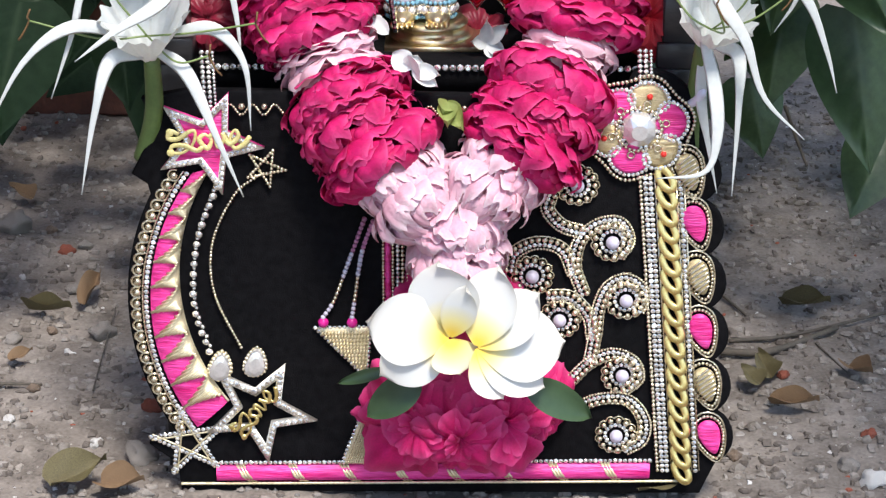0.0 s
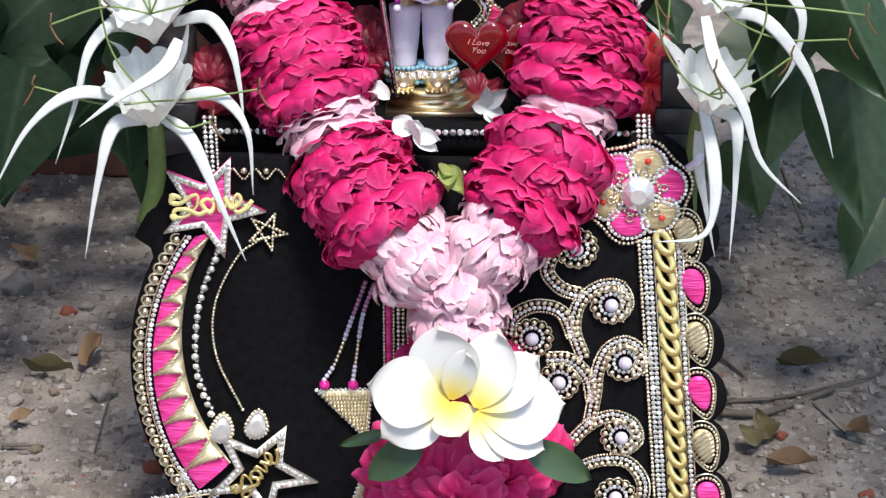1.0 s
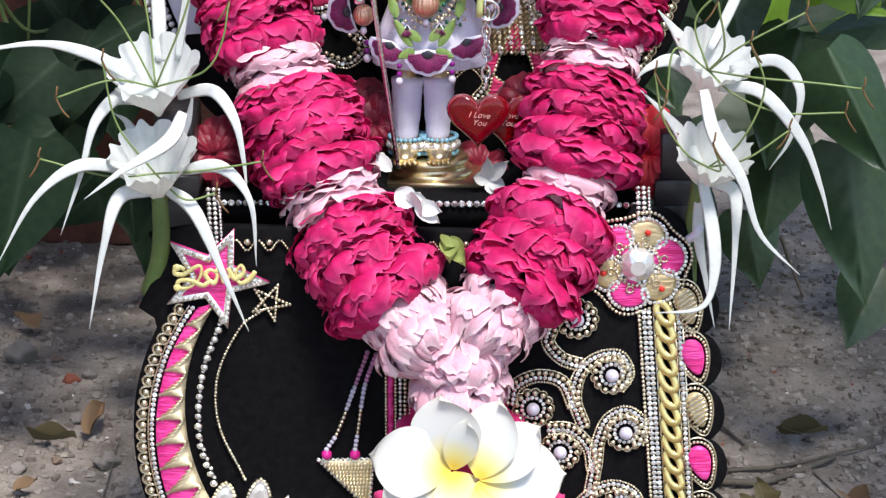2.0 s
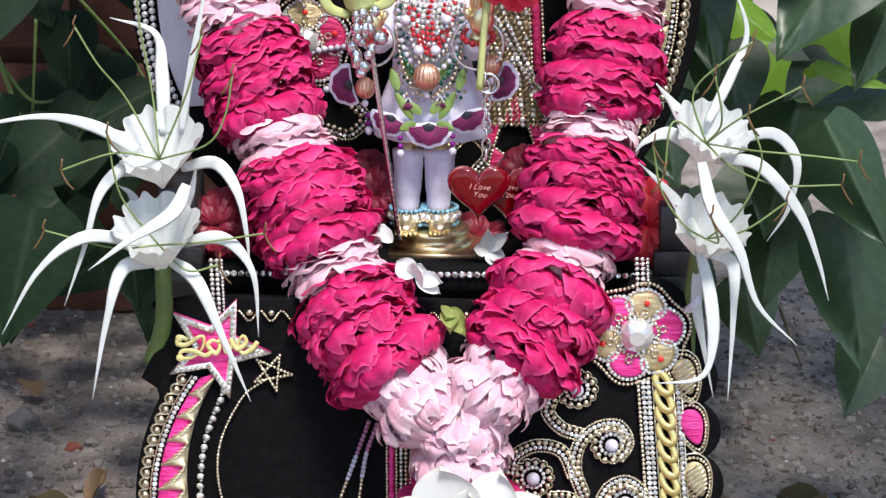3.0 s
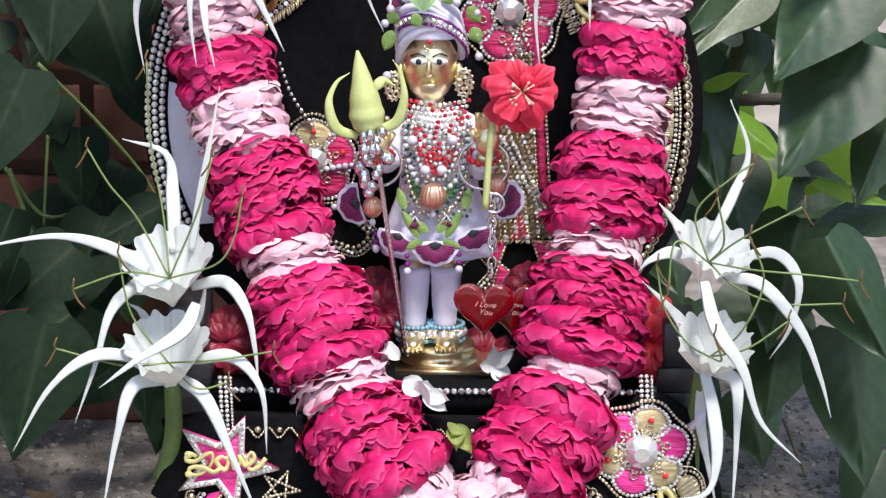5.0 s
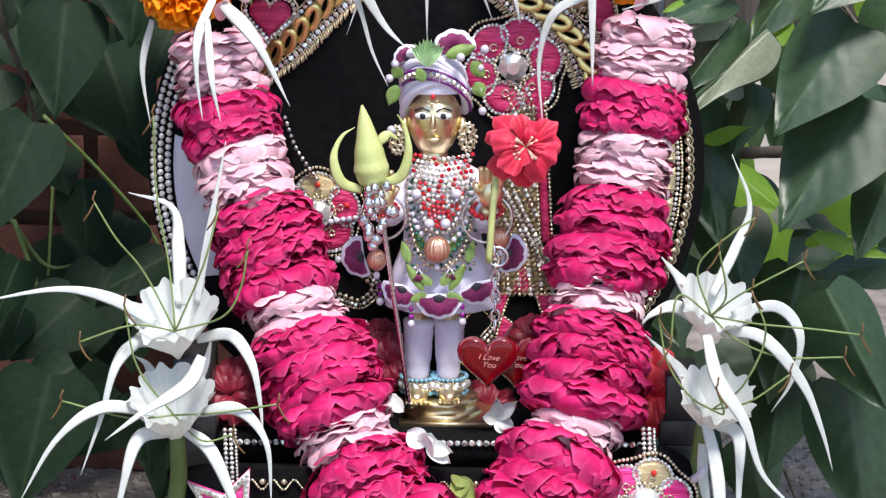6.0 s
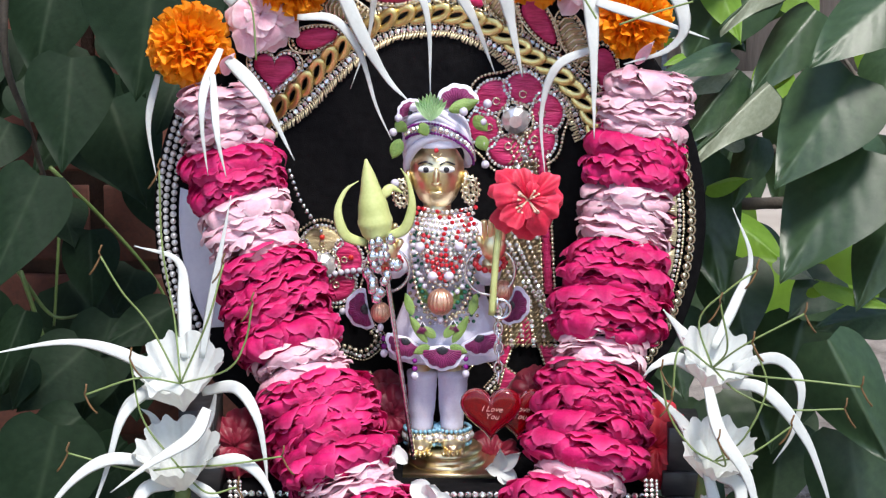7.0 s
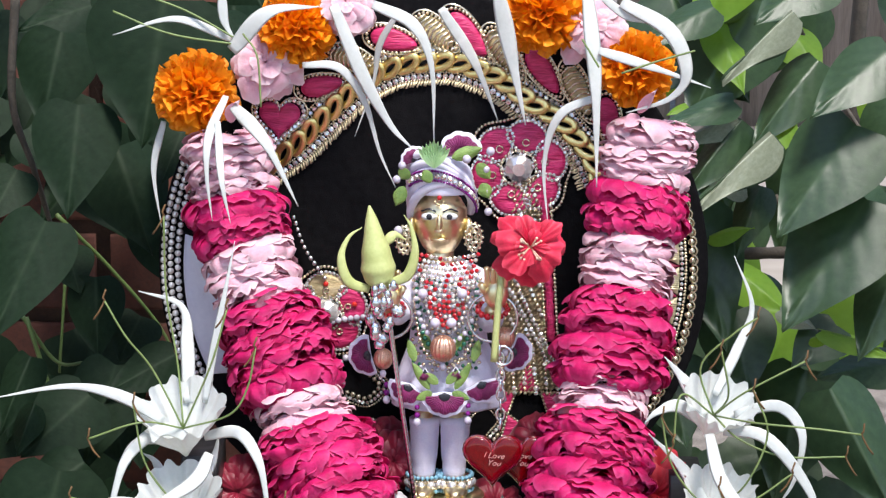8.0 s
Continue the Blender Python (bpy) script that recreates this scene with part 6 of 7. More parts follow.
part("gold_beading", jb, BEAD, jn)
part("green_beading", gb, GREEN_BEAD, jn)
part("pearl_beading", pb2, PEARL, jn)
for at, sz in (((-0.0071, -0.0290, 0.3304), (0.0070, 0.0068, 0.0076)), ((-0.0403, -0.0240, 0.3229), (0.0052, 0.0050, 0.0060)), ((0.0271, -0.0240, 0.3357), (0.0052, 0.0050, 0.0060))):
    x, y, z = at
    n = 72
    v = [(x + sz[0] * math.sin(th) * math.cos(2 * math.pi * i / n) * (1 + 0.05 * math.cos(2 * math.pi * i / 4)), y + sz[1] * math.sin(th) * math.sin(2 * math.pi * i / n) * (1 + 0.05 * math.cos(2 * math.pi * i / 4)), z + sz[2] * math.cos(th)) for th in np.linspace(0.08, math.pi - 0.08, 12) for i in range(n)]
    b = Build().add(v, [(j * n + i, (j + 1) * n + i, (j + 1) * n + (i + 1) % n, j * n + (i + 1) % n) for j in range(11) for i in range(n)])
    pd = thing("pendant", at, "ribbed copper ball pendant on the tunic", "pendant", group="pendants")
    part("ribbed_ball", b, COPPER, pd)
    part("end_bead", blob(Build(), A(at) + A((0, -0.001, -sz[2] - 0.0022)), (0.0018, 0.0018, 0.0022)), PEARL, pd)
for at in ((-0.0115, -0.0290, 0.3447), (-0.0025, -0.0290, 0.3448), (-0.0186, -0.0240, 0.3600), (0.0032, -0.0240, 0.3603)):
    solo("pearl", blob(Build(), at, (0.0029, 0.0028, 0.0028)), PEARL, "large white pearl hung on the statue's chest", "pearl", group="large pearls")

# turban
tur = thing("turban", tuple(HEAD + A((0, 0, 0.015))), "white wrapped turban with jewelled band, feather and purple flower", "turban")
TC = HEAD + A((0.0005, 0.0045, 0.0235))
b = Build()
rings = [(TC[0], TC[1], TC[2] - 0.003 + 0.0185 * math.sin(q), 0.0184 * math.cos(q) ** 0.75 * (1 + 0.012 * (-1) ** k), 0.0178 * math.cos(q) ** 0.8 * (1 + 0.012 * (-1) ** k)) for k, q in enumerate(np.linspace(-0.12, 1.5, 22))]
part("cap", turned(b, rings, 36), CLOTH, tur)
for k in range(5):
    a = np.linspace(-0.35, math.pi + 0.35, 30)
    lift_k = 0.0035 * k
    p = np.stack([TC[0] - (0.0170 + 0.0002 * k) * np.cos(a), TC[1] - (0.0172 + 0.0001 * k) * np.sin(a), TC[2] - 0.0150 + lift_k + 0.0165 * np.sin(a) + 0.003 * np.cos(a) * (k - 1)], 1)
    part("cloth_wrap", tube(Build(), p, 0.0025, 10), CLOTH, tur)
a = np.linspace(0.5, math.pi + 0.1, 40)
p = np.stack([TC[0] - 0.0196 * np.cos(a), TC[1] - 0.0206 * np.sin(a), TC[2] - 0.009 + 0.0150 * np.sin(a) + 0.004 * np.cos(a)], 1)
b = Build()
stones(b, spaced(p, 0.0034), 0.0016, proud=0.8)
part("stone_band", b, STONE_GLASS, tur, flat=True)
b = Build()
row(b, p + A((0, 0.0002, 0.0026)), 0.0008)
row(b, p + A((0, 0.0002, -0.0026)), 0.0008)
part("bead_band", b, PURPLE_BEAD, tur)
FEATHER = translucent(surface("pale_feather", (0.62, 0.8, 0.5), (0.4, 0.62, 0.35), 200, 0.6), (0.6, 0.8, 0.4), 0.2)
for k in range(9):
    s = (k - 4) / 4
    base = A((-0.0126, -0.0240, 0.4298))
    part("feather_barb", blade(Build(), base, base + A((0.009 * s, 0.0, 0.0165 - 0.005 * abs(s))), 0.0018, (0, -1, 0.1), 0.05, 0.6), FEATHER, tur)
fan_flower(tur, (0.0015, -0.0140, 0.4365), 0.0105, 10, 190)
fan_flower(tur, (-0.0234, -0.0100, 0.4316), 0.0070, 60, 200)
for base, tip in (((-0.0030, -0.0200, 0.4349), (0.0139, -0.0160, 0.4401)), ((0.0108, -0.0140, 0.4310), (0.0180, -0.0120, 0.4220)), ((-0.0295, -0.0120, 0.4177), (-0.0342, -0.0120, 0.4066)), ((-0.0135, -0.0260, 0.4270), (-0.0196, -0.0260, 0.4238)), ((-0.0273, -0.0140, 0.4275), (-0.0317, -0.0120, 0.4215)), ((0.0131, -0.0120, 0.4197), (0.0175, -0.0120, 0.4113))):
    part("leaf_patch", blade(Build(), base, tip, 0.0038, (0, -1, 0.1), 0.06, 0.4, cup=-0.1), GREEN_THREAD, tur)
b = Build()
for at in ((-0.0305, -0.0120, 0.4293), (-0.0336, -0.0120, 0.4215), (-0.0318, -0.0100, 0.4111), (0.0179, -0.0120, 0.4376), (0.0155, -0.0120, 0.4276), (0.0169, -0.0080, 0.4033), (-0.0328, -0.0080, 0.3923), (0.0051, -0.0220, 0.4346), (0.0162, -0.0100, 0.4153)):
    beads(b, [A(at)], 0.0025)
part("pearl_beading", b, PEARL, tur)
for at in ((0.0089, -0.0080, 0.3889), (-0.0294, -0.0080, 0.3869)):
    er = thing("earring", at, "openwork gold earring on the statue", "earring", group="earrings")
    b = Build()
    for k in range(6):
        c = A(at) + A((0.0024 * math.cos(k * 1.047), -0.001 * (k % 2), 0.0048 * math.sin(k * 1.047)))
        tube(b, c + lift(arc(0, 0, 0.0017, 0, 345, 12), 0.0), 0.0007, 5, closed=True)
    for rx in (0.0022, 0.0042):
        tube(b, A(at) + lift(arc(0, 0, rx, 0, 350, 30), -0.0004) * A((1, 1, 1.75)), 0.0007, 6, closed=True)
    beads(b, A(at) + lift(arc(0, 0, 0.0050, 0, 340, 14), 0.0) * A((1, 1, 1.6)), 0.0009)
    part("openwork_trim", b, BEAD, er)

# bangles, anklets
for at, rr in (((-0.0366, -0.0240, 0.3518), 0.0075), ((0.0200, -0.0240, 0.3516), 0.0082)):
    bg = thing("bangle", at, "red bead bangle with a steel ring on the statue's wrist", "bangle", group="bangles")
    a = np.linspace(0, 2 * math.pi, 40)
    part("bead_strand", row(Build(), np.stack([at[0] + rr * np.cos(a), at[1] + rr * 0.8 * np.sin(a), at[2] + 0.003 * np.sin(a)], 1), 0.0018), RED_BEAD, bg)
    part("steel_ring", tube(Build(), np.stack([at[0] + 1.65 * rr * np.cos(a[:-1]), at[1] - 0.003 + 0 * a[:-1], at[2] - 0.004 + 1.65 * rr * np.sin(a[:-1])], 1), 0.0008, 8, closed=True), SILVER, bg)
for at in ((-0.0179, -0.0080, 0.2473), (-0.0006, -0.0080, 0.2475)):
    ak = thing("anklet", at, "jewelled anklet of clear stones and blue beads", "anklet", group="anklets")
    a = np.linspace(0, 2 * math.pi, 50)
    ring = lambda r, dz: np.stack([at[0] + r * np.cos(a), at[1] + 0.002 + r * np.sin(a), at[2] + dz + 0 * a], 1)
    part("blue_strand", row(row(Build(), ring(0.0098, 0.0042), 0.0013), ring(0.0098, -0.0042), 0.0013), BLUE_BEAD, ak)
    part("stone_strand", row(Build(), ring(0.0098, 0.0), 0.0026, 0.0056), CRYSTAL, ak)
    part("gold_strand", row(row(Build(), ring(0.0100, 0.0022), 0.0008), ring(0.0100, -0.0022), 0.0008), BEAD, ak)

# things held and hung: bud, silver bells, staff, red flower, glass hearts
BUD = surface("pale_green_bud", (0.52, 0.56, 0.24), (0.4, 0.45, 0.16), 60, 0.5, bump=0.15)
bud = thing("flower_bud", (-0.0468, -0.0350, 0.3620), "pale green flower bud with curling sepals in the statue's hand", "bud")
p = smooth_path([(-0.0410, -0.0360, 0.3670), (-0.0430, -0.0370, 0.3830), (-0.0470, -0.0370, 0.4110)], 20)
part("bud_body", tube(Build(), p, np.interp(np.linspace(0, 1, 20), (0, 0.12, 0.35, 0.6, 0.9, 1), (0.0052, 0.0084, 0.0096, 0.0076, 0.0028, 0.0006)) * (1 + 0.02 * np.sin(np.arange(20) * 1.3)), 14), BUD, bud)
for pth in ([(-0.0470, -0.0380, 0.3650), (-0.0580, -0.0410, 0.3700), (-0.0620, -0.0410, 0.3830), (-0.0580, -0.0390, 0.3940), (-0.0510, -0.0370, 0.3990)], [(-0.0360, -0.0390, 0.3690), (-0.0260, -0.0420, 0.3740), (-0.0220, -0.0430, 0.3870), (-0.0240, -0.0420, 0.4000), (-0.0280, -0.0420, 0.4070)], [(-0.0390, -0.0220, 0.3880), (-0.0340, -0.0200, 0.3920), (-0.0280, -0.0190, 0.3890)]):
    part("sepal", strap(Build(), pth, 0.0058, flat=0.3), BUD, bud)
bells = thing("silver_bells", (-0.0388, -0.0400, 0.3506), "bunch of small silver bells below the bud", "ornament")
for k in range(26):
    u = k / 26
    at = A((-0.0370, -0.0440, 0.3703)) * (1 - u) + A((-0.0410, -0.0440, 0.3342)) * u
    sp = 0.008 * math.sin(math.pi * min(u + 0.12, 1)) + 0.001
    at = at + A((random.uniform(-1, 1) * sp, random.uniform(-0.5, 0.4) * sp, random.uniform(-0.002, 0.002)))
    r = random.uniform(0.0022, 0.0034)
    part("bell", tube(Build(), [at + A((0, 0, r)), at + A((0, 0, 0.3 * r)), at + A((0.2 * r, 0, -0.8 * r)), at + A((0.3 * r, 0, -1.3 * r))], [0.3 * r, 0.95 * r, r, 0.15 * r], 10), SILVER, bells)
staff = thing("staff", (-0.0220, -0.0300, 0.2446), "thin twisted silver staff leaning on the statue", "staff")
p = np.linspace((-0.0359, -0.0360, 0.3450), (-0.0219, -0.0260, 0.2390), 120)
part("twisted_rod", tube(Build(), p, 0.0014 * (1 + 0.10 * np.sin(np.arange(120) * 1.9)), 8), SILVER, staff)
# pale rim colour sets petals apart in place of the shadows between them
RED_PETAL = translucent(rimmed(surface("scarlet_petal", (0.66, 0.007, 0.055), (0.36, 0.002, 0.022), 90, 0.6, bump=0.3), (0.85, 0.09, 0.15), 0.6), (0.8, 0.008, 0.05), 0.08)
rf = thing("red_flower", (0.0374, -0.0450, 0.3900), "open scarlet flower with yellow stamens in the statue's hand", "flower")
RC = A((0.0390, -0.0480, 0.3910))
for k in range(17):
    ring_k = 0 if k < 7 else 1 if k < 13 else 2
    part("petal", loose_petal(Build(), RC, (0.22, -1, 0.28), 2 * math.pi * k / (7, 6, 4)[ring_k] + random.uniform(-0.25, 0.25), (0.0235, 0.0190, 0.0120)[ring_k] * random.uniform(0.9, 1.1),
                              random.uniform(0.42, 0.62), (-0.05, 0.5, 0.95)[ring_k], (0.0, 0.12, 0.25)[ring_k], 0.08), RED_PETAL, rf)
b = Build()
for k in range(16):
    c = RC + A((0.001, -0.004, 0.001))
    d = A((random.uniform(-1, 1), -0.9, random.uniform(-1, 1)))
    tube(b, [c, c + unit(d) * 0.009], 0.0004, 4)
    beads(b, [c + unit(d) * 0.009], 0.0008)
part("stamen_tuft", b, surface("pale_yellow", (0.8, 0.55, 0.42), None, 100, 0.6), rf, "pale yellow stamens")
part("stem", tube(Build(), smooth_path([(0.0248, -0.0400, 0.3765), (0.0227, -0.0460, 0.3528), (0.0211, -0.0460, 0.3276)], 14), 0.0019, 8), BUD, rf)
GLASS = bpy.data.materials.new("red_glass")
GLASS.use_nodes = True
gp = GLASS.node_tree.nodes["Principled BSDF"]
gp.inputs["Base Color"].default_value, gp.inputs["Roughness"].default_value = (0.32, 0.002, 0.006, 1), 0.05
gp.inputs["Transmission Weight"].default_value, gp.inputs["IOR"].default_value = 0.7, 1.45
PINK_INK = surface("pale_pink_ink", (0.62, 0.36, 0.34), None, 80, 0.5)
ring = thing("heart_keyring", (0.0254, -0.0300, 0.3173), "keyring of two red glass hearts lettered I Love You", "keyring")
for at, sz in (((0.0210, -0.0460, 0.2740), 0.0168), ((0.0360, -0.0390, 0.2720), 0.0164)):
    x, y, z = at
    o = heart(x, z, sz)
    hb = pad(Build(), o, y, 0.0055, rings=6, centre=(x, z + 0.002))
    pad(hb, o, y, -0.0040, rings=4, centre=(x, z + 0.002))
    h = part("glass_heart", hb, GLASS, ring, "translucent red glass heart")
    for k, wd in enumerate(("I Love", "You")):
        part("lettering", lettering(Build(), wd, 0.0046, (x + 0.0004, y - 0.0062, z + 0.0010 - 0.0042 * k), -4, depth=0.0002, bold=-0.00008), PINK_INK, h, "white lettering")
pts = spaced(smooth_path([(0.0241, -0.0460, 0.3340), (0.0249, -0.0400, 0.3135), (0.0250, -0.0440, 0.2920)], 20), 0.0052)
for k, p in enumerate(pts):
    a = np.linspace(0, 2 * math.pi, 16, endpoint=False)
    q = np.stack([0.0022 * np.cos(a) * (k % 2), 0.0022 * np.cos(a) * (1 - k % 2), 0.0036 * np.sin(a)], 1)
    part("chain_link", tube(Build(), p + q, 0.0007, 6, closed=True), SILVER, ring)
a = np.linspace(0, 2 * math.pi, 24, endpoint=False)
part("split_ring", tube(Build(), A((0.0259, -0.0460, 0.3309)) + np.stack([0.0052 * np.cos(a), 0 * a, 0.0052 * np.sin(a)], 1), 0.0009, 8, closed=True), SILVER, ring)

# small white flowers at the feet, roses behind the garland
for c0, tips in (((0.0265, -0.0300, 0.2344), (((0.0172, -0.0350, 0.2366), 0.004), ((0.0264, -0.0350, 0.2497), 0.004), ((0.0387, -0.0350, 0.2472), 0.004), ((0.0367, -0.0350, 0.2303), 0.004), ((0.0306, -0.0350, 0.2263), 0.0035))),
                 ((-0.0111, -0.0850, 0.2370), (((-0.0211, -0.0800, 0.2440), 0.006), ((-0.0058, -0.0920, 0.2425), 0.007), ((0.0039, -0.0900, 0.2351), 0.0045), ((0.0024, -0.0900, 0.2289), 0.004), ((-0.0081, -0.0850, 0.2448), 0.006))),
                 ((-0.0328, -0.0600, 0.2569), (((-0.0364, -0.0600, 0.2657), 0.004), ((-0.0286, -0.0600, 0.2522), 0.004), ((-0.0241, -0.0600, 0.2475), 0.004), ((-0.0341, -0.0600, 0.2474), 0.003)))):
    wf = thing("white_flower", c0, "small white jasmine-like flower tucked beside the garland", "flower", group="small white flowers")
    for tip, w in tips:
        part("petal", blade(Build(), c0, tip, w, (0, -1, 0.4), 0.12, 0.45, nv=8), WHITE_PETAL, wf)
DEEP = translucent(surface("deep_red_petal", (0.27, 0.002, 0.032), (0.15, 0.001, 0.014), 40, 0.5, bump=0.25, fine=500, sheen=0.2), (0.5, 0.005, 0.04), 0.12)
CRIMSON = rimmed(surface("crimson_petal", (0.42, 0.003, 0.018), (0.24, 0.001, 0.008), 60, 0.6, bump=0.3), (0.6, 0.04, 0.06), 0.5)
for at, r, mt, lab in (((0.1112, -0.0450, 0.2536), 0.025, CRIMSON, "crimson rose behind the garland"), ((-0.1211, -0.0300, 0.2467), 0.024, DEEP, "dark red rose behind the garland"), ((-0.0354, 0.0000, 0.2564), 0.020, DEEP, "dark red rose beside the statue's feet"),
                        ((0.0461, 0.0050, 0.2673), 0.020, DEEP, "dark red rose behind the glass hearts"), ((0.0226, 0.0120, 0.2265), 0.018, DEEP, "dark red rose behind the glass hearts"), ((-0.0422, 0.0200, 0.2622), 0.016, DEEP, "dark red rose against the throne back")):
    rs = thing("rose", at, lab, "flower", group="roses behind the garland")
    part("flower_head", open_rose(Build(), at, (0, -1, 0.3), r, 5, 6), mt, rs)
b = tube(Build(), smooth_path([(0.1256, -0.0700, 0.2136), (0.1315, -0.0850, 0.2209), (0.1352, -0.0900, 0.2278), (0.1355, -0.0800, 0.2290)], 12), 0.0022, 10)
solo("cord_loop", b, WHITE_SATIN, "loop of white satin cord beside the wooden post", "cord")
# ---- shrubs ----
def leaf_mesh(name, material, curl, fold, wave):
    """A heart-based, pointed leaf of unit length along y with a raised midrib, facing z."""
    b = Build()

    def fn(u, v):
        s = 2 * u - 1
        w = 0.79 * (v + 0.015) ** 0.34 * (1 - v) ** 1.1
        back = -0.06 * abs(s) * (1 - v) ** 6
        rib = 0.004 * math.exp(-(s / 0.07) ** 2) * (1 - v)
        vein = 0.010 * math.sin((v - 0.35 * abs(s)) * 34) * (1 - abs(s)) * min(v * 4, 1)
        z = -fold * abs(s) * w - curl * v * v + wave * math.sin(6 * v + 2 * s) * abs(s) - rib + vein * 0.3
        return (s * w, v + back, z)
    nu, nv = 24, 44
    grid(b, fn, nu, nv)
    side = lambda s, v: math.exp(-(((v - 0.45 * abs(s) + 1) % 0.125) / 0.022) ** 2) * (1 - abs(s)) * (0.06 < v < 0.9)
    b.r[-1] = A([max(math.exp(-((2 * i / nu - 1) / 0.06) ** 2), 0.55 * side(2 * i / nu - 1, j / nv)) for j in range(nv + 1) for i in range(nu + 1)])
    return b.mesh(name, material)


LEAVES = [leaf_mesh("leaf", LEAF, c, f, w) for c, f, w in ((0.10, 0.25, 0.02), (0.22, 0.45, 0.03), (0.02, 0.12, 0.03), (0.16, 0.7, 0.04))]
# same leaf shapes for the left shrub, shade put into their colour
SHADED_LEAVES = [leaf_mesh("leaf", SHADED_LEAF, c, f, w) for c, f, w in ((0.10, 0.25, 0.02), (0.22, 0.45, 0.03), (0.02, 0.12, 0.03), (0.16, 0.7, 0.04))]
# pale undersides, with their silver sheen put into the colour
PALE_LEAF = translucent(surface("sheen_pale_underside", (0.3, 0.33, 0.25), (0.2, 0.23, 0.16), 20, 0.4, bump=0.2, fine=160), (0.4, 0.5, 0.2), 0.15)
PALES = [leaf_mesh("leaf", PALE_LEAF, c, f, w) for c, f, w in ((0.12, 0.3, 0.04), (0.2, 0.6, 0.05))]
LIMES = [leaf_mesh("leaf", BACKLIT_LIME_LEAF, c, f, w) for c, f, w in ((0.10, 0.25, 0.02), (0.2, 0.4, 0.03))]


def place_leaf(parent, base, tip, width, normal=(0, -0.8, 0.6), meshes=None, which=None):
    base, tip = A(base), A(tip)
    d = tip - base
    ln = np.linalg.norm(d)
    y = d / ln
    z = unit(A(normal) - y * np.dot(normal, y))
    x = np.cross(y, z)
    kx = width / (0.58 * ln) if width else 1.0
    meshes = meshes or LEAVES
    ob = new("leaf", meshes[which if which is not None else random.randrange(len(meshes))])
    ob.parent = parent
    m = Matrix(((*(x * ln * kx), 0), (*(y * ln), 0), (*(z * ln), 0), (0, 0, 0, 1))).transposed()
    m.translation = Vector(base - ORIGIN[parent.name])
    ob.matrix_basis = m
    return ob


def stalk(parent, path, r0, r1, material, name="branch"):
    p = smooth_path(path, 20)
    return part(name, tube(Build(), p, np.linspace(r0, r1, 20) * (1 + 0.05 * np.sin(np.arange(20) * 1.7)), 8), material, parent)


left = thing("shrub", (-0.3, 0.3, GZ), "leafy green shrub against the brick wall, leaves coloured as in shade", "shrub", group="shrubs")
right = thing("shrub", (0.35, 0.2, GZ), "leafy dark green shrub with lime young leaves brightened as if backlit", "shrub", group="shrubs")
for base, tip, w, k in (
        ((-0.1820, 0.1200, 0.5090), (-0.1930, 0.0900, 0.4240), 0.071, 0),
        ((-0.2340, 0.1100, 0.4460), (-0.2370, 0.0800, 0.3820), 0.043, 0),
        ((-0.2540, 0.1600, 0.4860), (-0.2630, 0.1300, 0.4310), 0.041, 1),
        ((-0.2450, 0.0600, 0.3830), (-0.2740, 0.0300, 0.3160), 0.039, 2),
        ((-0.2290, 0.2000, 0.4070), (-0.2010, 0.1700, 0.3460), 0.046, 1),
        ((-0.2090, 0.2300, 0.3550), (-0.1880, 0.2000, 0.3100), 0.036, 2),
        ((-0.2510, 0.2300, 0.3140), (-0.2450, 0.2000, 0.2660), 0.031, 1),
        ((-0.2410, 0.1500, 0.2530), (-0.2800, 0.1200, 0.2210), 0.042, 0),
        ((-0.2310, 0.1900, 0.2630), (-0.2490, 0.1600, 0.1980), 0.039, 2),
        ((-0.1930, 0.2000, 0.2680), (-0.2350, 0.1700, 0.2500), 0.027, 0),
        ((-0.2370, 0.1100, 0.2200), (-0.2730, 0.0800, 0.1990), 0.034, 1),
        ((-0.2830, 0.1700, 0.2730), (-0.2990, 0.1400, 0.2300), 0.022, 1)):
    place_leaf(left, base, tip, w, (0.15, -0.8, 0.55), meshes=SHADED_LEAVES, which=k)
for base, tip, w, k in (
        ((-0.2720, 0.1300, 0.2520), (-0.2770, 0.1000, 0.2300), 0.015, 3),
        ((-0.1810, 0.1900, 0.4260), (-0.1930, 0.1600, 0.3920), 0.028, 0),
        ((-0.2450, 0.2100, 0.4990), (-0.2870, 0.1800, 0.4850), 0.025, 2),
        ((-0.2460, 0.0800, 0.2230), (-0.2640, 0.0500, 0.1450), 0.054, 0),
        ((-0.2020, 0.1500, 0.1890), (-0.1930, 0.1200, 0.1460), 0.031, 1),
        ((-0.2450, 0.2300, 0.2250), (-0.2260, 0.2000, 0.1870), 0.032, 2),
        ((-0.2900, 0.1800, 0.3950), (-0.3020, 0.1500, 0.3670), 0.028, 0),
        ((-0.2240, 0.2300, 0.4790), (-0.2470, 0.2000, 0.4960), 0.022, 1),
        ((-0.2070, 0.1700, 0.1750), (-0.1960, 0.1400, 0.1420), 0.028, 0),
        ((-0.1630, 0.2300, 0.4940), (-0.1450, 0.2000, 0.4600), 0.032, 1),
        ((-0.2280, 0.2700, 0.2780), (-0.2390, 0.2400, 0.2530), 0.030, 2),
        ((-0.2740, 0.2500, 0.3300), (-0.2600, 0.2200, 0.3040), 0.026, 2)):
    place_leaf(left, base, tip, w, (0.15, -0.8, 0.55), meshes=SHADED_LEAVES, which=k)
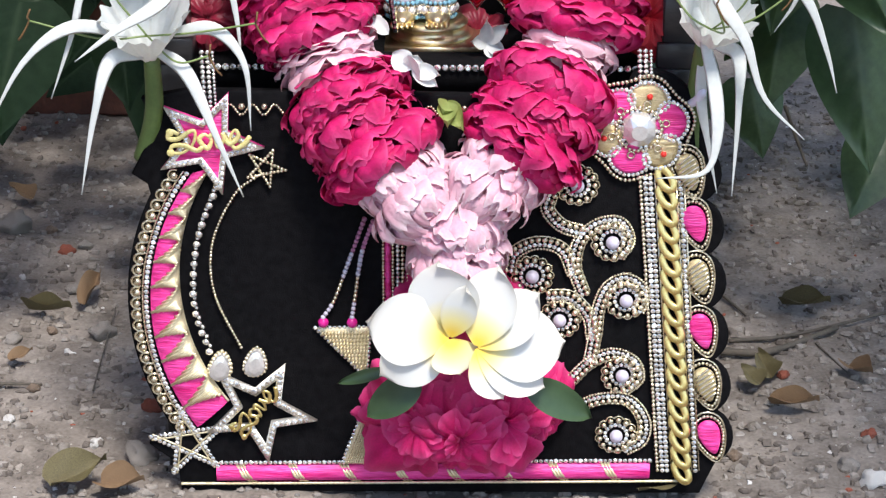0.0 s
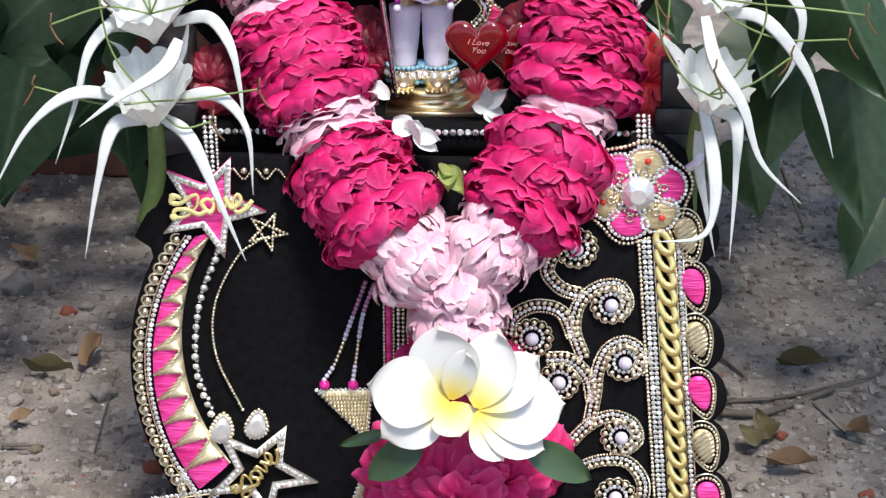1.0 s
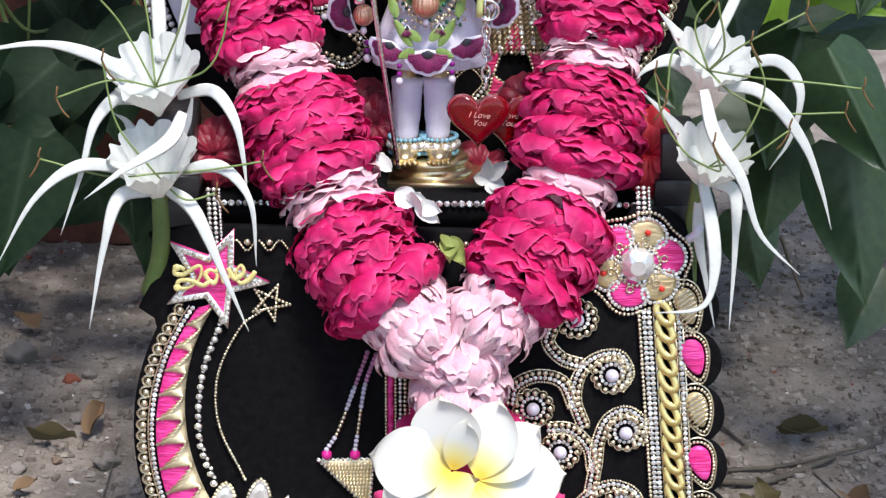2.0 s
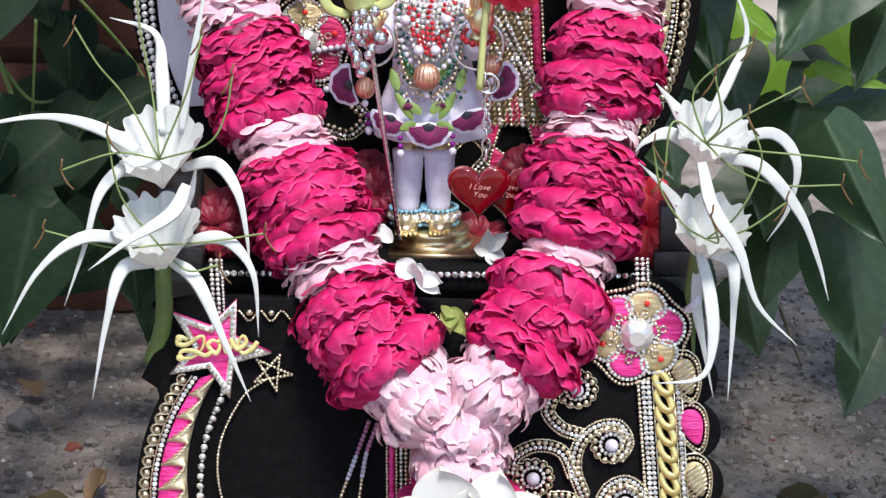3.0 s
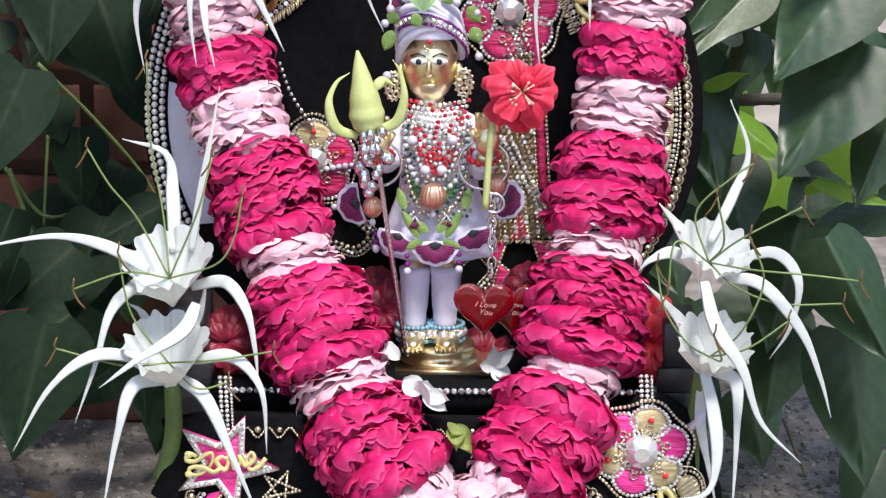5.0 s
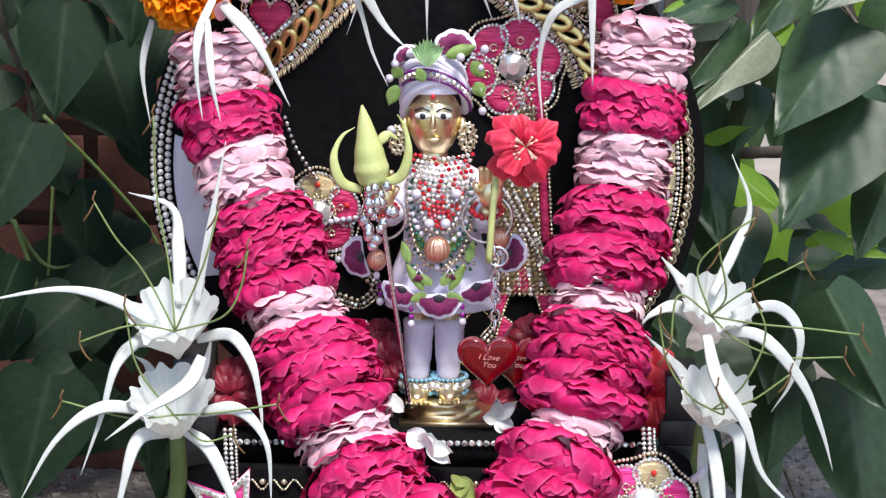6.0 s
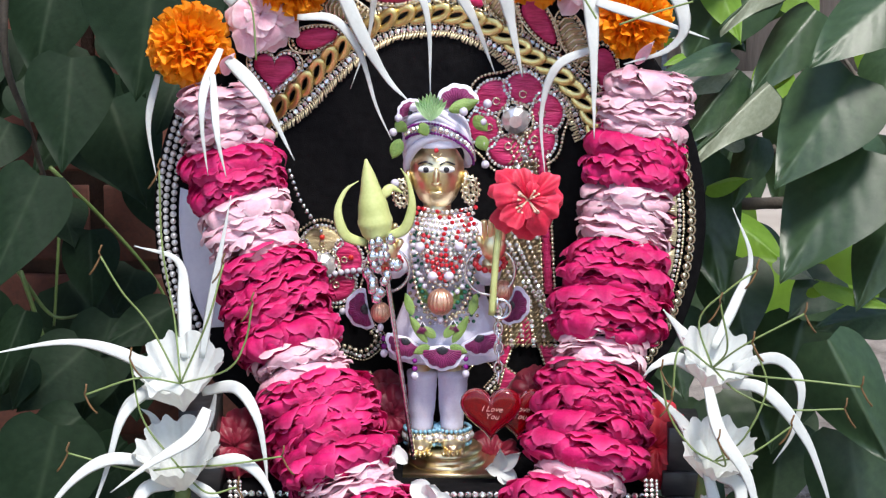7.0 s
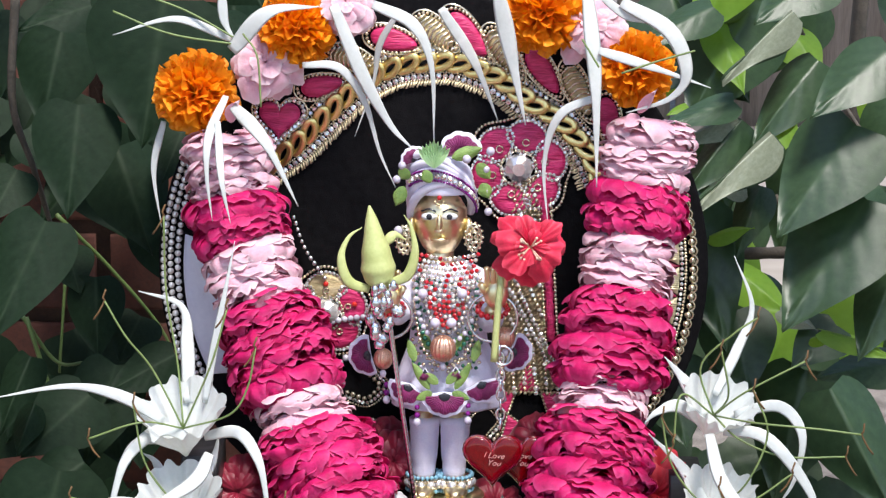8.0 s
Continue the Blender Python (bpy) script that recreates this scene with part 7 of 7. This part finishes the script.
for base, tip, w, k in (
        ((0.2320, 0.0800, 0.4420), (0.1830, 0.0500, 0.3830), 0.048, 0),
        ((0.2420, 0.0900, 0.3960), (0.1900, 0.0600, 0.3220), 0.055, 2),
        ((0.2500, 0.0800, 0.4870), (0.2010, 0.0500, 0.4540), 0.034, 0),
        ((0.2140, 0.1200, 0.4760), (0.1710, 0.0900, 0.4330), 0.029, 1),
        ((0.1620, 0.1000, 0.4530), (0.1130, 0.0700, 0.4400), 0.017, 2),
        ((0.1680, 0.1100, 0.4410), (0.1310, 0.0800, 0.4030), 0.024, 3),
        ((0.1870, 0.1000, 0.4330), (0.1350, 0.0700, 0.3990), 0.018, 3),
        ((0.1510, 0.1300, 0.5070), (0.1040, 0.1000, 0.4880), 0.022, 0),
        ((0.1960, 0.1100, 0.5050), (0.1520, 0.0800, 0.4740), 0.014, 3),
        ((0.2180, 0.1300, 0.5290), (0.1730, 0.1000, 0.5030), 0.033, 0),
        ((0.2630, 0.1200, 0.4530), (0.2450, 0.0900, 0.4090), 0.031, 1),
        ((0.1490, 0.1600, 0.3760), (0.1660, 0.1300, 0.2910), 0.038, 2)):
    place_leaf(right, base, tip, w, (-0.15, -0.75, 0.62), which=k)
for base, tip, w, k in (
        ((0.1740, 0.1700, 0.3090), (0.1820, 0.1400, 0.2610), 0.040, 0),
        ((0.2660, 0.1100, 0.3520), (0.2390, 0.0800, 0.3040), 0.031, 1),
        ((0.2730, 0.1300, 0.2870), (0.2190, 0.1000, 0.2860), 0.023, 0),
        ((0.2200, 0.0600, 0.2870), (0.2580, 0.0300, 0.2180), 0.039, 3),
        ((0.2200, 0.1600, 0.2730), (0.1970, 0.1300, 0.1950), 0.051, 1),
        ((0.1860, 0.1500, 0.3940), (0.1680, 0.1200, 0.3580), 0.020, 1),
        ((0.1330, 0.1800, 0.2730), (0.1440, 0.1500, 0.2240), 0.042, 0),
        ((0.2410, 0.0900, 0.2200), (0.2530, 0.0600, 0.1280), 0.048, 0),
        ((0.2140, 0.1800, 0.1970), (0.2010, 0.1500, 0.1410), 0.042, 1),
        ((0.2790, 0.1500, 0.1220), (0.2540, 0.1200, 0.0790), 0.037, 0),
        ((0.2680, 0.1900, 0.3880), (0.2310, 0.1600, 0.3850), 0.021, 2),
        ((0.2420, 0.1800, 0.2980), (0.2090, 0.1500, 0.2770), 0.028, 2)):
    place_leaf(right, base, tip, w, (-0.15, -0.8, 0.55), which=k)
for base, tip, w, k in (
        ((0.1690, 0.2900, 0.4850), (0.1880, 0.2600, 0.4410), 0.023, 0),
        ((0.2220, 0.3100, 0.4800), (0.2420, 0.2800, 0.4530), 0.028, 1),
        ((0.2170, 0.2900, 0.4210), (0.1990, 0.2600, 0.3920), 0.023, 0),
        ((0.1820, 0.2800, 0.3170), (0.2240, 0.2500, 0.2940), 0.028, 1),
        ((0.2420, 0.2500, 0.2770), (0.2940, 0.2200, 0.2690), 0.016, 0),
        ((0.1500, 0.2800, 0.4120), (0.1310, 0.2500, 0.4040), 0.015, 0),
        ((0.1690, 0.3100, 0.3230), (0.1890, 0.2800, 0.3450), 0.023, 1),
        ((0.2720, 0.3300, 0.3160), (0.2500, 0.3000, 0.3420), 0.023, 0)):
    place_leaf(right, base, tip, w, (0.1, -0.7, 0.7), meshes=LIMES, which=k)
for base, tip, w, k in (((0.2200, 0.1000, 0.3130), (0.2690, 0.0900, 0.3000), 0.011, 0), ((0.2160, 0.1200, 0.3030), (0.2300, 0.1100, 0.3100), 0.009, 1), ((0.2020, 0.1400, 0.4410), (0.1840, 0.1300, 0.4210), 0.010, 0), ((0.1530, 0.1300, 0.3650), (0.1770, 0.1200, 0.3760), 0.011, 1), ((0.1360, 0.1200, 0.4480), (0.1230, 0.1100, 0.4440), 0.006, 0)):
    place_leaf(right, base, tip, w, (0.1, -0.6, 0.8), meshes=LIMES, which=k)
for base, tip, w, k in (
        ((0.1840, 0.0900, 0.4350), (0.1350, 0.0550, 0.4010), 0.017, 1), ((0.1950, 0.1000, 0.5070), (0.1510, 0.0700, 0.4750), 0.013, 1), ((0.1640, 0.1100, 0.4430), (0.1150, 0.0900, 0.4260), 0.014, 0),
        ((0.1770, 0.1500, 0.3940), (0.1420, 0.1400, 0.4050), 0.018, 0), ((0.2050, 0.1800, 0.3080), (0.2290, 0.1700, 0.2990), 0.013, 0), ((0.1630, 0.2000, 0.3140), (0.1770, 0.1900, 0.2900), 0.012, 1)):
    place_leaf(right, base, tip, w, (-0.05, -0.55, 0.8), meshes=PALES, which=k)
rng = random.Random(7)
for parent, x0, x1, n, z0, z1 in ((left, -0.42, -0.10, 56, 0.10, 0.66), (right, 0.10, 0.44, 105, 0.12, 0.58)):
    for i in range(n):
        x, z, y = rng.uniform(x0, x1), rng.uniform(z0, z1), rng.uniform(0.26, 0.50)
        if parent is right and (0.18 < x < 0.36 and z > 0.30 and rng.random() < 0.22):
            continue
        ln = rng.uniform(0.05, 0.095)
        a = rng.uniform(-0.9, 0.9)
        base = A((x, y, z))
        tip = base + ln * unit((math.sin(a), -0.35, -math.cos(a) * 0.9))
        place_leaf(parent, base, tip, ln * rng.uniform(0.55, 0.75), (rng.uniform(-0.4, 0.4), -0.7, 0.6), meshes=SHADED_LEAVES if parent is left else LIMES if rng.random() < 0.15 else LEAVES)
# unseen leaves beyond the right edge, added to shade the ground
for i in range(330):
    base = A((rng.uniform(0.37, 0.85), rng.uniform(-0.50, 0.30), rng.uniform(0.35, 1.1)))
    a, ln = rng.uniform(-0.9, 0.9), rng.uniform(0.06, 0.10)
    place_leaf(right, base, base + ln * unit((math.sin(a), -0.35, -math.cos(a) * 0.9)), ln * 0.68, (rng.uniform(-0.4, 0.4), -0.6, 0.7))
for pth, r0, r1 in (([(-0.2797, 0.1500, 0.5135), (-0.2891, 0.1700, 0.4404), (-0.2837, 0.2000, 0.3920), (-0.2792, 0.2400, 0.3353)], 0.0030, 0.0016), ([(-0.2799, 0.2500, 0.5069), (-0.2720, 0.2600, 0.4606), (-0.2635, 0.2000, 0.4444)], 0.0018, 0.0010), ([(-0.2808, 0.2500, 0.3531), (-0.2488, 0.2800, 0.3079), (-0.2172, 0.3000, 0.2587), (-0.2018, 0.3000, 0.2130)], 0.0016, 0.0010), ([(-0.2873, 0.3000, 0.2951), (-0.2934, 0.3000, 0.2285)], 0.0012, 0.0010), ([(-0.3066, 0.2500, 0.2814), (-0.2862, 0.2600, 0.2470), (-0.2624, 0.2600, 0.2473)], 0.0016, 0.0010), ([(-0.3041, 0.2500, 0.2806), (-0.2847, 0.2500, 0.2139), (-0.2621, 0.2200, 0.1588)], 0.0018, 0.0012)):
    stalk(left, pth, r0, r1, STEM if r0 < 0.002 else BARK)
for pth, r0, r1 in (([(0.1627, 0.3000, 0.3692), (0.1860, 0.3000, 0.3814), (0.2130, 0.3000, 0.3956)], 0.0018, 0.0014), ([(0.1634, 0.2000, 0.3517), (0.1833, 0.2000, 0.3632), (0.2048, 0.2000, 0.3784)], 0.0040, 0.0030), ([(0.1690, 0.1800, 0.3444), (0.2107, 0.1800, 0.3460), (0.2829, 0.1800, 0.3494)], 0.0042, 0.0035), ([(0.1799, 0.2500, 0.4063), (0.1854, 0.2500, 0.3775), (0.1849, 0.2200, 0.3596)], 0.0014, 0.0010), ([(0.2212, 0.3000, 0.4918), (0.2421, 0.3000, 0.4531), (0.2406, 0.1000, 0.4332)], 0.0020, 0.0012), ([(0.2285, 0.2500, 0.1073), (0.2375, 0.2500, 0.0845), (0.2448, 0.2400, 0.0674)], 0.0014, 0.0010), ([(0.2835, 0.2000, 0.4162), (0.2411, 0.2000, 0.3862), (0.2204, 0.2000, 0.3523)], 0.0018, 0.0012)):
    stalk(right, pth, r0, r1, BARK)
b = Build()
for k in range(4):
    x, y = 0.30 + 0.21 * k, 1.5 + 0.35 * (k % 2)
    tube(b, [(x, y, GZ - 0.02), (x + 0.03, y, 0.6), (x - 0.02 * k, y, 1.4)], [0.013, 0.011, 0.008], 10)
solo("far_trunk", b, BARK, "grey trunks of distant bushes", "tree trunk", kind="stuff")

# ---- litter on the soil ----
def rock_mesh(seed, name="stone"):
    b = Build()
    v = BIG_BALL[:, :] * 1.0
    out = []
    for p in v:
        q = Vector(p)
        out.append(tuple(q * (0.8 + 0.35 * noise.noise(q * 1.3 + Vector((seed, 0, 0))) + 0.15 * noise.noise(q * 3.1 + Vector((0, seed, 0))))))
    return b.add(out, BIG_BALL_F)


ROCKS = [surface("grey_stone", (0.33, 0.3, 0.27), (0.18, 0.16, 0.145), 90, 0.85, bump=0.6), surface("brown_stone", (0.26, 0.19, 0.14), (0.15, 0.11, 0.08), 90, 0.85, bump=0.6),
         surface("brick_shard", (0.3, 0.085, 0.05), (0.18, 0.05, 0.03), 90, 0.9, bump=0.6), surface("white_stone", (0.62, 0.6, 0.58), (0.45, 0.44, 0.42), 90, 0.8, bump=0.5)]
ROCK_ME = [[rock_mesh(3 * k + j).mesh("stone", m) for j in range(2)] for k, m in enumerate(ROCKS)]
LAB = ("grey stone lying on the soil", "brown stone lying on the soil", "red brick shard lying on the soil", "small white stone lying on the soil")


def rock(at, size, k):
    ob = new("stone", random.choice(ROCK_ME[k]))
    ob.matrix_basis = Matrix.Translation(Vector((at[0], at[1], ground_height(at[0], at[1]) + size[2] * 0.35))) @ pose(0, 0, 0, random.uniform(-15, 15), random.uniform(-15, 15), random.uniform(0, 360)) @ Matrix.Diagonal((*size, 1))
    tagged(ob, LAB[k], "stone", "stones on the soil")


for at, s, k in (
        ((-0.2191, 0.1241, -0.0080), 0.012, 0),
        ((-0.2696, 0.2605, -0.0080), 0.0075, 2),
        ((-0.2579, 0.2693, -0.0080), 0.0065, 0),
        ((-0.3123, 0.2965, -0.0080), 0.017, 0),
        ((-0.1674, -0.0466, -0.0080), 0.012, 0),
        ((-0.1709, 0.0134, -0.0080), 0.008, 2),
        ((-0.2528, 0.1257, -0.0080), 0.005, 1),
        ((-0.2516, 0.1933, -0.0080), 0.007, 0),
        ((0.2451, -0.0609, -0.0080), 0.010, 3),
        ((0.2340, -0.0414, -0.0080), 0.008, 0),
        ((-0.2757, 0.1095, -0.0080), 0.008, 0),
        ((0.2111, 0.0668, -0.0080), 0.005, 2),):
    rock(at, (s, s * 0.8, s * 0.7), k)
for at, s, k in (
        ((-0.1962, -0.0303, -0.0080), 0.005, 3),
        ((-0.2364, 0.0938, -0.0080), 0.0035, 3),
        ((-0.2532, -0.0015, -0.0080), 0.006, 3),
        ((0.2123, 0.0421, -0.0080), 0.0035, 3),
        ((0.2046, -0.0094, -0.0080), 0.003, 3),
        ((-0.2897, 0.2095, -0.0080), 0.0035, 3),
        ((-0.2732, 0.1955, -0.0080), 0.004, 0),
        ((-0.2888, 0.3028, -0.0080), 0.006, 1),
        ((-0.2463, 0.0375, -0.0080), 0.005, 1),
        ((0.2526, -0.0065, -0.0080), 0.006, 2),
        ((0.1713, -0.0298, -0.0080), 0.006, 1),
        ((-0.2150, -0.0343, -0.0080), 0.005, 0),):
    rock(at, (s, s * 0.8, s * 0.7), k)
GRIT = [surface("grit", (0.31, 0.28, 0.25), (0.15, 0.13, 0.112), 90, 0.95, bump=0.6), surface("dark_grit", (0.18, 0.155, 0.135), (0.09, 0.074, 0.063), 90, 0.95, bump=0.6)]
pebble_v, pebble_f = ball_template(6, 4)
for k, (m, n, lo, hi) in enumerate(((GRIT[0], 12000, 0.0004, 0.0034), (GRIT[1], 9000, 0.0004, 0.0034), (ROCKS[0], 2000, 0.0006, 0.0034), (ROCKS[3], 600, 0.0004, 0.0018), (ROCKS[2], 120, 0.0008, 0.0024))):
    b = Build()
    for i in range(n):
        x, y = rng.uniform(-0.48, 0.48), -0.16 + 0.85 * rng.random() ** 1.3
        r = lo + (hi - lo) * rng.random() ** 2.5
        v = pebble_v * A((r * rng.uniform(0.8, 1.5), r * rng.uniform(0.8, 1.3), r * rng.uniform(0.5, 0.9))) * (1 + 0.35 * np.sin(pebble_v[:, [1]] * 3 + i) + 0.2 * np.sin(pebble_v[:, [0]] * 5 + 2 * i))
        b.add(v + A((x, y, ground_height(x, y) + 0.2 * r)), pebble_f)
    solo("gravel", b, m, "loose fine gravel scattered over the soil", "gravel", kind="stuff", flat=True, at=(0, 0, GZ))
DRY = [surface("dry_leaf", (0.24, 0.15, 0.08), (0.12, 0.075, 0.04), 60, 0.8, bump=0.4), surface("olive_dry_leaf", (0.13, 0.11, 0.045), (0.06, 0.048, 0.022), 60, 0.7, bump=0.3)]
DRY_ME = [leaf_mesh("dry_leaf", m, -0.25, -0.9, 0.10) for m in DRY]
for base, tip, w, k in (((-0.2721, 0.1474, -0.0080), (-0.2386, 0.1324, -0.0080), 0.006, 1), ((-0.2108, -0.0883, -0.0080), (-0.1827, -0.0702, -0.0080), 0.020, 1), ((-0.1833, -0.0850, -0.0080), (-0.1565, -0.0918, -0.0080), 0.016, 0), ((-0.2368, 0.1546, -0.0080), (-0.2318, 0.1901, -0.0080), 0.010, 0), ((0.1953, 0.0508, -0.0080), (0.1848, 0.0644, -0.0080), 0.012, 1), ((0.2031, 0.0587, -0.0080), (0.1973, 0.0823, -0.0080), 0.013, 1), ((0.2243, 0.1706, -0.0080), (0.2543, 0.1589, -0.0080), 0.012, 1), ((0.1989, 0.0244, -0.0080), (0.2263, 0.0157, -0.0080), 0.010, 0), ((0.1128, -0.0839, -0.0080), (0.1444, -0.0779, -0.0080), 0.016, 1), ((-0.3104, 0.3473, -0.0080), (-0.3298, 0.3583, -0.0080), 0.012, 0), ((0.2524, 0.0760, -0.0080), (0.2642, 0.0528, -0.0080), 0.014, 0), ((-0.2668, 0.0683, -0.0080), (-0.2544, 0.0768, -0.0080), 0.008, 0)):
    lf = thing("dry_leaf", (base[0], base[1], ground_height(base[0], base[1])), "dry curled fallen leaf on the soil", "leaf", group="fallen leaves")
    ob = place_leaf(lf, A(base) + A((0, 0, 0.004)), A(tip) + A((0, 0, 0.006)), w, (0, -0.3, 1), meshes=DRY_ME, which=k)
    ob.name = "leaf_blade"
for pth, r in (([(0.1758, 0.0964, -0.0080), (0.2061, 0.0973, -0.0080), (0.2542, 0.1342, -0.0080)], 0.0028), ([(0.1831, 0.1149, -0.0080), (0.2239, 0.1247, -0.0080), (0.2910, 0.1618, -0.0080)], 0.0016), ([(0.1853, 0.1907, -0.0080), (0.1998, 0.1519, -0.0080)], 0.0012), ([(0.2348, 0.1250, -0.0080), (0.2518, 0.0720, -0.0080)], 0.0008), ([(-0.2677, 0.0407, -0.0080), (-0.2417, 0.0407, -0.0080)], 0.0012), ([(-0.2096, 0.0348, -0.0080), (-0.2167, 0.1571, -0.0080)], 0.0006)):
    p = smooth_path(pth, 14) + A((0, 0, r + 0.001))
    solo("twig", tube(Build(), p, np.linspace(r, 0.6 * r, 14) * (1 + 0.1 * np.sin(np.arange(14) * 2.1)), 7), BARK, "thin dry twig lying on the soil", "twig", group="twigs", at=tuple(p[0]))

# ---- bricks of the wall ----
bb = Build()
slab(bb, [(-0.105, -0.032), (0.105, -0.032), (0.105, 0.032), (-0.105, 0.032)], -0.006, 0.004, 0.003)
brick_me = bb.mesh("brick", BRICK)
for j in range(14):
    for i in range(6):
        x = -1.20 + 0.222 * i + 0.111 * (j % 2)
        if x > -0.1:
            continue
        ob = new("brick", brick_me)
        ob.parent = wall
        ob.matrix_basis = Matrix.Translation(Vector(A((x + rng.uniform(-0.002, 0.002), WALL_Y + rng.uniform(-0.002, 0.001), GZ + 0.03 + 0.076 * j)) - ORIGIN[wall.name]))
